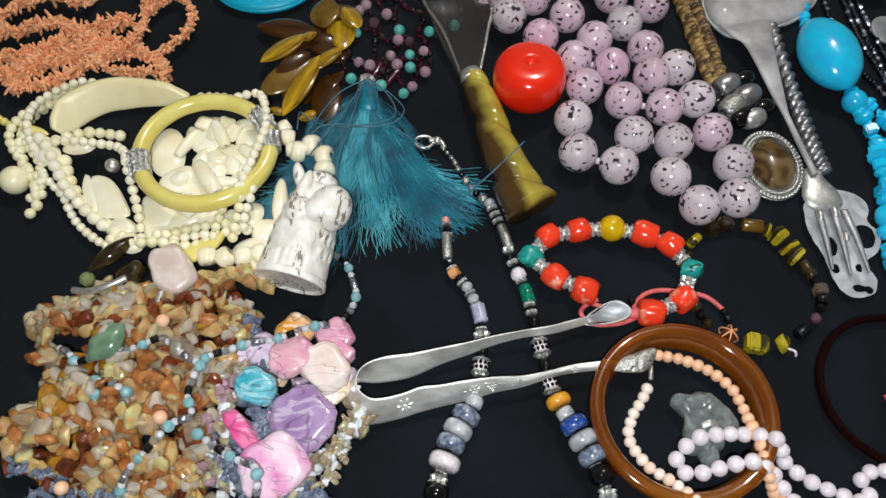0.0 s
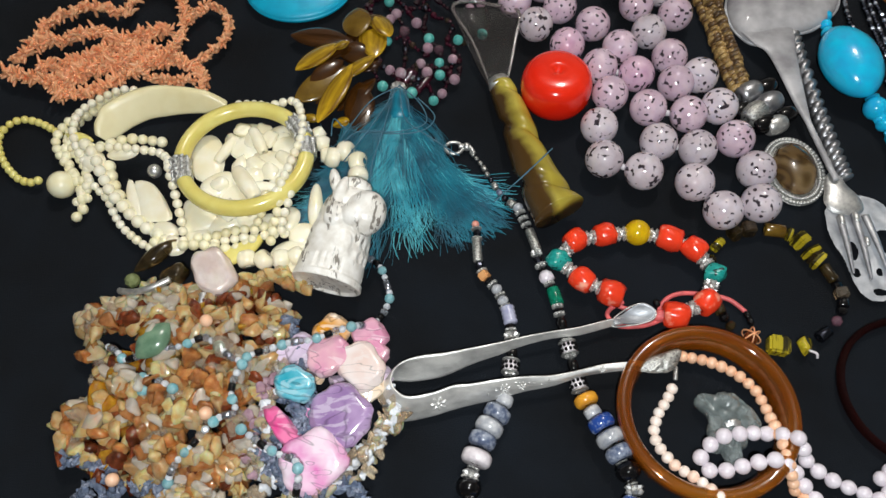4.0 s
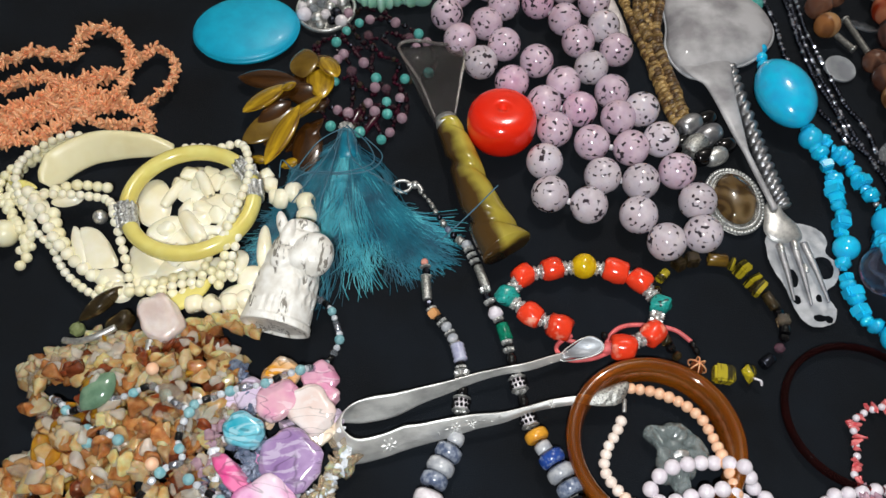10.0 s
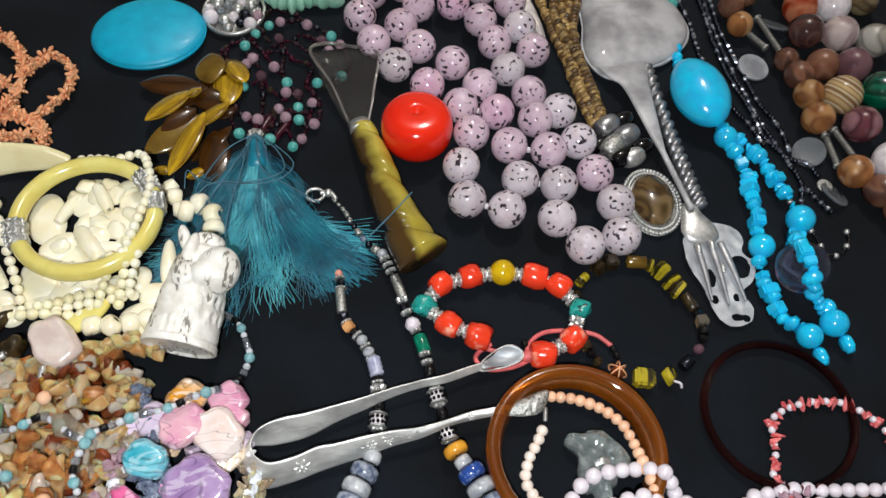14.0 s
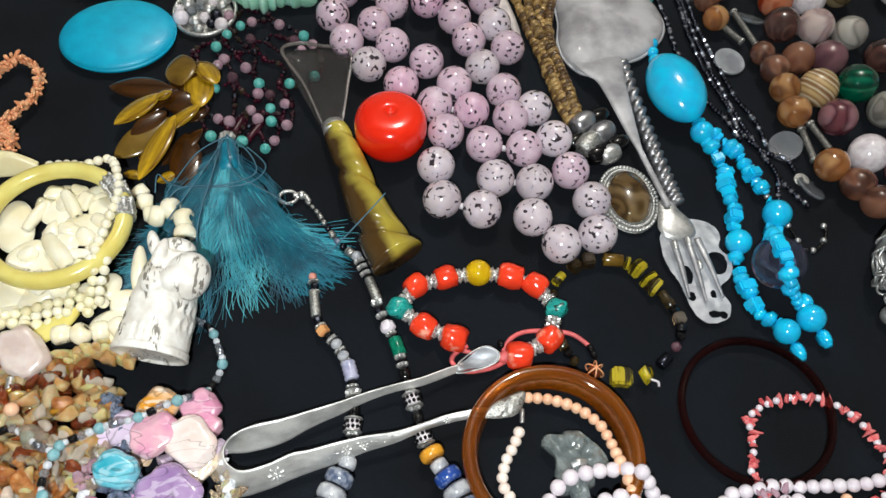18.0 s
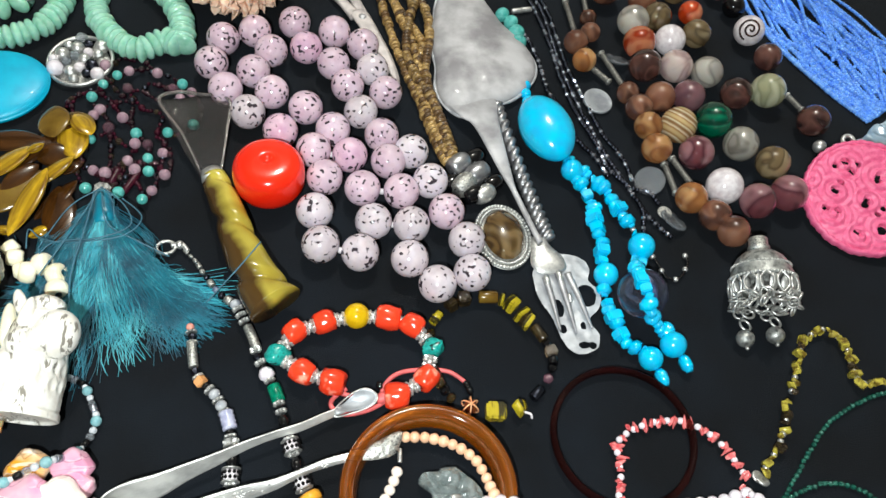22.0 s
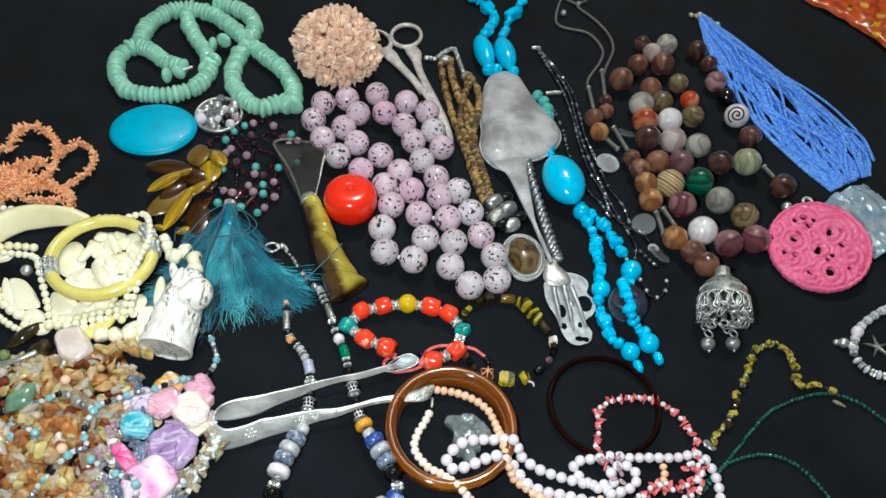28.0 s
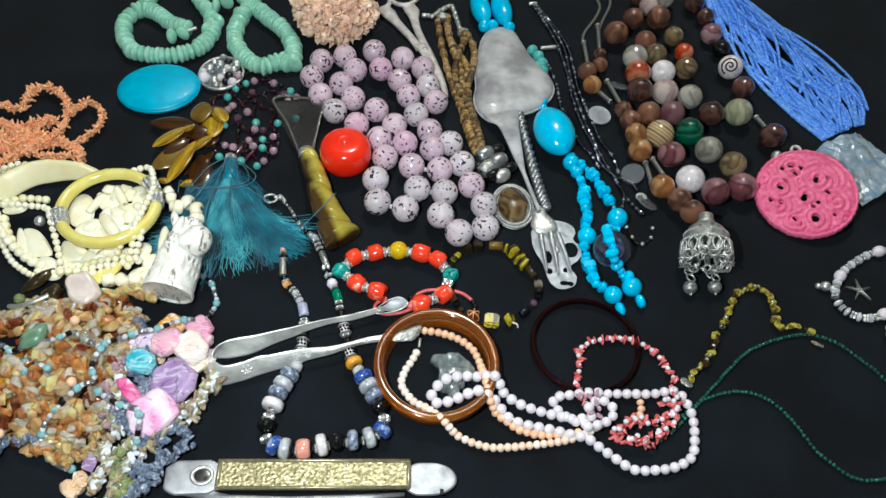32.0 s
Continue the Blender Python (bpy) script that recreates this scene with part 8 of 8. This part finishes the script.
def chip_heap():
    root = thing("chip_necklace", "heaped multi-strand necklace of tumbled citrine, carnelian and quartz chips", "necklace", (-60, 165))
    rng = random.Random(46)
    edge = Path([(-111, 192), (-95, 203), (-71, 210), (-48, 215), (-27, 210), (-17, 198), (-22, 182), (-26, 165), (-24, 146), (-24, 130), (-35, 116), (-51, 114), (-72, 122), (-92, 128), (-106, 138), (-110, 147), (-103, 155), (-97, 163), (-100, 172), (-107, 181)], closed=True)
    poly = [tuple(p[:2]) for p in edge.pts[::4]]

    def inside(x, y):
        hit = False
        for (x0, y0), (x1, y1) in zip(poly, poly[1:] + poly[:1]):
            if (y0 > y) != (y1 > y) and x < (x1 - x0) * (y - y0) / (y1 - y0) + x0:
                hit = not hit
        return hit
    made, rest = 0, {}
    weights = [0, 0, 0, 0, 1, 1, 1, 1, 1, 2, 2, 3, 4]
    tries = 0
    while made < 820 and tries < 14000:
        tries += 1
        x, y = rng.uniform(-114, -14), rng.uniform(110, 218)
        if not inside(x, y) or math.hypot((x + 92) / 13, (y - 183) / 6.5) < 1:
            continue
        gap = noise.noise(Vector((x / 14, y / 14, 4)))
        if gap < (-0.42 if y > 155 else -0.22):
            continue
        edge_d = min(math.dist((x, y), p) for p in poly)
        z = 2.5 + min(14, edge_d * 0.8) * (rng.uniform(0.15, 1.0) if made < 640 else rng.uniform(0.05, 0.5))
        tint = noise.noise(Vector((x / 22, y / 22, 9)))
        k = rng.choice([2, 2, 1, 1, 4, 0] if tint > 0.15 else [0, 0, 3, 3, 1] if tint < -0.2 else weights)
        if x + 8 * tint < -96:
            k = rng.choice((5, 0, 0, 1, 3))
        elif x > -66 and y < 182:
            k = rng.choice((0, 0, 0, 3, 1, 1, 1, 5))
        # low filler mostly dark carnelian: the shade of the gaps put into its colour
        if made >= 640:
            k = rng.choice((2, 2, 2, 1))
        k0 = rng.uniform(1.3, 2.0) * (1.35 if rng.random() < 0.08 else 1)
        size = tuple(k0 * v for v in (rng.uniform(2.6, 3.6), rng.uniform(2.2, 3.0), rng.uniform(2.4, 3.8)))
        ax = (rng.gauss(0, 1), rng.gauss(0, 1), rng.gauss(0, 0.6))
        shape = "chip%d" % rng.randrange(7)
        if z > 9 and made % 3 == 0:
            put(root, "chip", shape, CHIP[k], (x, y, z), size, ax, rng.uniform(0, 6))
        else:
            rest.setdefault((k, shape), []).append(((x, y, z), size, ax, rng.uniform(0, 6)))
        made += 1
    for (k, shape), places in rest.items():
        swarm("chip_fill", root, shape, CHIP[k], places)
        clear = [((a[0] + 2.2, a[1] + 1.6, a[2] + 2.4), (sz[0] * 0.8, sz[1] * 0.8, sz[2] * 0.8), ax, sp) for a, sz, ax, sp in places[::7]]
        swarm("clear_chip_fill", root, shape, CRYSTAL, clear)
    lines = thing("chip_strand", "strands of pale smoky, green and blue-grey stone chips", "necklace", (0, 115))
    runs = [([(-100, 132), (-95, 130), (-87, 128), (-79, 127), (-84, 122), (-90, 117), (-83, 115), (-75, 120), (-68, 121), (-55, 123), (-44, 124)], CHIP_BLUE, 2.4, 90), ([(-21, 200), (-15, 195), (-13, 180), (-12, 161), (-3, 156), (1, 150), (-6, 149), (-17, 150), (-20, 139), (-6, 132)], CHIP_BLUE, 2.6, 100)]
    runs += [([(-2, 109), (6, 103), (3, 96), (-4, 90), (6, 96), (12, 106), (12, 114), (9, 123), (14, 129), (23, 126), (23, 119), (17, 114), (8, 107), (0, 100)], CHIP_BLUE, 2.6, 120), ([(-47, 122), (-42, 114), (-35, 112), (-28, 117), (-25, 125), (-29, 131), (-41, 131), (-47, 124)], CHIP[0], 3.0, 46)]
    runs += [([(36, 156), (32, 154), (26, 146), (18, 140), (8, 133), (0, 126), (-8, 118), (-14, 110), (-18, 102), (-22, 94)], CHIP_PALE, 3.0, 110), ([(30, 168), (34, 160), (28, 150), (22, 136), (10, 128), (4, 118), (-4, 110), (-10, 98), (-14, 88), (-20, 80)], CHIP_PALE, 3.0, 100), ([(-6, 118), (-12, 112), (-8, 102), (-2, 96), (-8, 88)], CHIP_GREEN, 3.2, 40)]
    runs += [([(-112, 190), (-106, 196), (-96, 200), (-88, 206), (-74, 208), (-60, 206)], CHIP[3], 4.4, 22), ([(-40, 214), (-32, 218), (-22, 216), (-14, 212)], CHIP[0], 4.8, 13)]
    runs += [([(-20, 178), (-17, 168), (-21, 158), (-17, 146), (-22, 136), (-15, 126), (-22, 118), (-14, 108)], CHIP_PALE, 3.2, 80), ([(-12, 176), (-3, 166), (2, 162), (-4, 158), (-16, 140), (-8, 128), (4, 120)], CHIP_BLUE, 2.8, 80), ([(-24, 172), (-20, 160), (-24, 150), (-20, 132)], QUARTZ_PINK, 3.0, 24)]
    for pts, m, r, n in runs:
        path = Path(pts, 6)
        n = int(n * 1.35)
        for j in range(n):
            pos, d = path.at(path.length * (j + rng.random()) / n)
            # light glass pieces mixed in stand for the sparkle on the chips
            kind = rng.choice((CHIP_PALE, CHIP_PALE, CHIP[3], GLINT)) if m is CHIP_PALE else rng.choice((CHIP_BLUE, CHIP_BLUE, CHIP_BLUE, GLINT_DIM)) if m is CHIP_BLUE else m
            k = 0.98 if m is CHIP_BLUE else 0.95
            put(lines, "chip", "chip%d" % rng.randrange(7), kind, pos + np.array([rng.gauss(0, 1.7), rng.gauss(0, 1.7), rng.uniform(-1, 3.5)]), (k * r * rng.uniform(0.7, 1.1), k * r * 0.8, k * r * rng.uniform(0.9, 1.4)), (rng.gauss(0, 1), rng.gauss(0, 1), rng.gauss(0, 1)), rng.uniform(0, 6))
    shell = thing("mother_of_pearl_necklace", "cluster of dyed pink, lilac, teal and white mother-of-pearl nuggets", "necklace", (5, 165))
    runs = [(2, 193, 9, 8, "orange", 0.3, 12), (19, 192, 8, 8, "rose", 0.6, 13), (3, 181, 10, 8.5, "pink", 0.2, 16), (17.5, 177.5, 11.5, 9.5, "white", 0.1, 16), (-9, 167, 9, 7.5, "teal", -0.1, 18), (12, 156, 13.5, 12, "lilac", 0.4, 17), (-11.5, 149, 4.5, 11, "magenta", 0.1, 15), (3, 136, 14, 12.5, "blush", 0.6, 16), (-9, 184, 8, 8, "pale", 0.2, 12), (20, 167, 10, 5, "cream", 0.2, 11), (-6, 130, 9, 7, "cream", 0.8, 8)]
    runs += [(22, 186, 7, 5, "pink", -0.5, 12), (-17, 178, 9, 7, "pale", 0.8, 9), (-4, 174, 8, 6, "orange", 0.2, 7), (8, 170, 8, 6, "pale", 1.2, 8), (-2, 156, 7, 6, "blush", 0.4, 7), (-12, 190, 7, 6, "blush", 0.2, 8), (10, 144, 8, 6, "pink", 0.9, 7), (27, 176, 6, 5, "pale", 0.1, 7), (-30, 100, 8, 6, "orange", 0.3, 8), (-26, 110, 5, 7, "lilac", 0.2, 8), (-34, 95, 9, 5, "orange", 0.5, 5)]
    for x, y, a, b, c, rot, h in runs:
        put(shell, "nugget", "tile" if h > 9 else "flake%d" % (int(abs(x * 7 + y)) % 5), MOP[c], (x, y, max(4.5, h - 5)), (a * 0.94, b * 0.94, 4.4), (0.18 * math.sin(x), 0.18 * math.cos(y) - 0.15, 1), rot, c + " dyed mother-of-pearl nugget")
    beads = thing("turquoise_hematite_strand", "strand of small turquoise, hematite and clear glass beads", "necklace", (-20, 160))
    runs = [[(8, 236, 2), (18, 230, 3), (23, 220, 4), (25, 213, 3), (22, 203, 4), (18, 197, 9), (14, 194, 15), (9, 191, 18), (-3, 185, 19), (-12, 183, 19), (-22, 180, 17), (-28, 177, 18), (-33, 174, 18), (-38, 176, 18), (-49, 183, 18), (-58, 179, 18), (-64, 177, 18), (-70, 177, 17), (-77, 173, 17), (-83, 172, 15), (-88, 176, 13), (-94, 179, 10)]]
    runs += [[(-31, 172, 19), (-33, 166, 19), (-33, 159, 19), (-30, 152, 19), (-36, 149, 19), (-41, 143, 19), (-45, 137, 18), (-50, 131, 16), (-53, 125, 12), (-54, 118, 5), (-48, 112, 3), (-41, 108, 3), (-33, 107, 3)], [(-26, 145, 19), (-19, 141, 18), (-13, 138, 18), (-8, 136, 19), (-2, 134, 21), (0, 129, 20), (-1, 123, 14), (-3, 117, 8), (-8, 112, 5), (-16, 106, 4)]]
    runs += [[(-58, 160, 18), (-68, 164, 17), (-78, 164, 15), (-70, 158, 17)]]
    for pts in runs:
        path, s, i = Path(pts), 0.0, 0
        while s < path.length:
            pos, d = path.at(s)
            kind = (("bead", AQUA_GLASS, 2.4), ("facet", GLINT, 1.7), ("facet", CLEAR, 1.9), ("tube", BLACK, 1.6), ("facet", GLINT, 1.3), ("bead", AQUA_GLASS, 2.2), ("facet", GLINT, 1.5), ("facet", CLEAR, 1.5), ("tube", STEEL_BEAD, 1.7), ("facet", GLINT, 1.6))[i % 10]
            put(beads, "bead", kind[0], kind[1], pos, kind[2], d)
            s += kind[2] * 1.75
            i += 1
    for x, y, z in ((-50, 190, 20), (-41, 150, 21), (-75, 123, 13)):
        put(beads, "pale_bead", "bead", PEACH_BEAD, (x, y, z), 2.8)
    quartz = thing("rose_quartz_pendant", "rough rose quartz pendant with silver bail", "pendant", (-55, 215))
    put(quartz, "stone", "tile", ROSEQ, (-55, 217, 12), (8.6, 11.4, 5.4), (0.12, -0.2, 1), 0.12)
    put(quartz, "bail", "tube", SILVER, (-58, 203, 10), (1.6, 1.6, 4), (0.1, 1, 0.2))
    smoky = thing("smoky_quartz_pendant", "smoky quartz drop pendants with silver wire", "pendant", (-85, 224))
    put(smoky, "drop", "leaf", SMOKE_DK, (-85, 225, 9), (4.2, 3.6, 12), (0.66, 0.75, 0))
    put(smoky, "drop", "rock1", SMOKE_DK, (-74, 216, 8), (5, 5, 8), (0.5, 0.6, 0))
    put(smoky, "bead", "facet", CHIP_GREEN, (-94, 213, 6), 3.6)
    part("wire", tube(Path([(-98, 207, 7), (-90, 205.5, 10), (-82, 207, 12), (-74, 212, 12)], fine=8), 1.6, 8), SILVER, smoky, "bright silver wire")
    leaf = thing("aventurine_leaf", "pale green aventurine leaf bead in the chip heap", "bead", (-71, 182))
    put(leaf, "stone", "leaf", AVENT, (-70.5, 179.5, 20), (6.6, 4, 9.6), (0.55, 0.8, 0.1))
    sphere = thing("glass_marble", "clear glass ball with modelled blue reflections under the turquoise strands", "ball", (277, 258))
    put(sphere, "ball", "ball", BLUE_BALL, (278.5, 252, 12.4), 12.4)
    # ribbons added inside the clear ball to stand for its blue reflections
    for k, m in ((0, LAPIS), (2.1, CLEAR), (4.2, LACE)):
        turn = [(278.5 + 4.5 * math.cos(k + 2.6 * f) * math.sin(math.pi * f), 252 - 8 + 16 * f, 12.4 + 4.5 * math.sin(k + 2.6 * f) * math.sin(math.pi * f)) for f in np.linspace(0.06, 0.94, 14)]
        part("swirl", sweep(Path(turn, fine=3).pts, lambda i, f: oval(1.8 * math.sin(math.pi * (0.05 + 0.9 * f)), 0.5, 8)), m, sphere, "coloured ribbon standing for a reflection in the glass")


for build in (bone_group, tassel, garnet_cluster, rhinestone_clip, tiger_brooch, branch_coral, chip_heap):
    build()
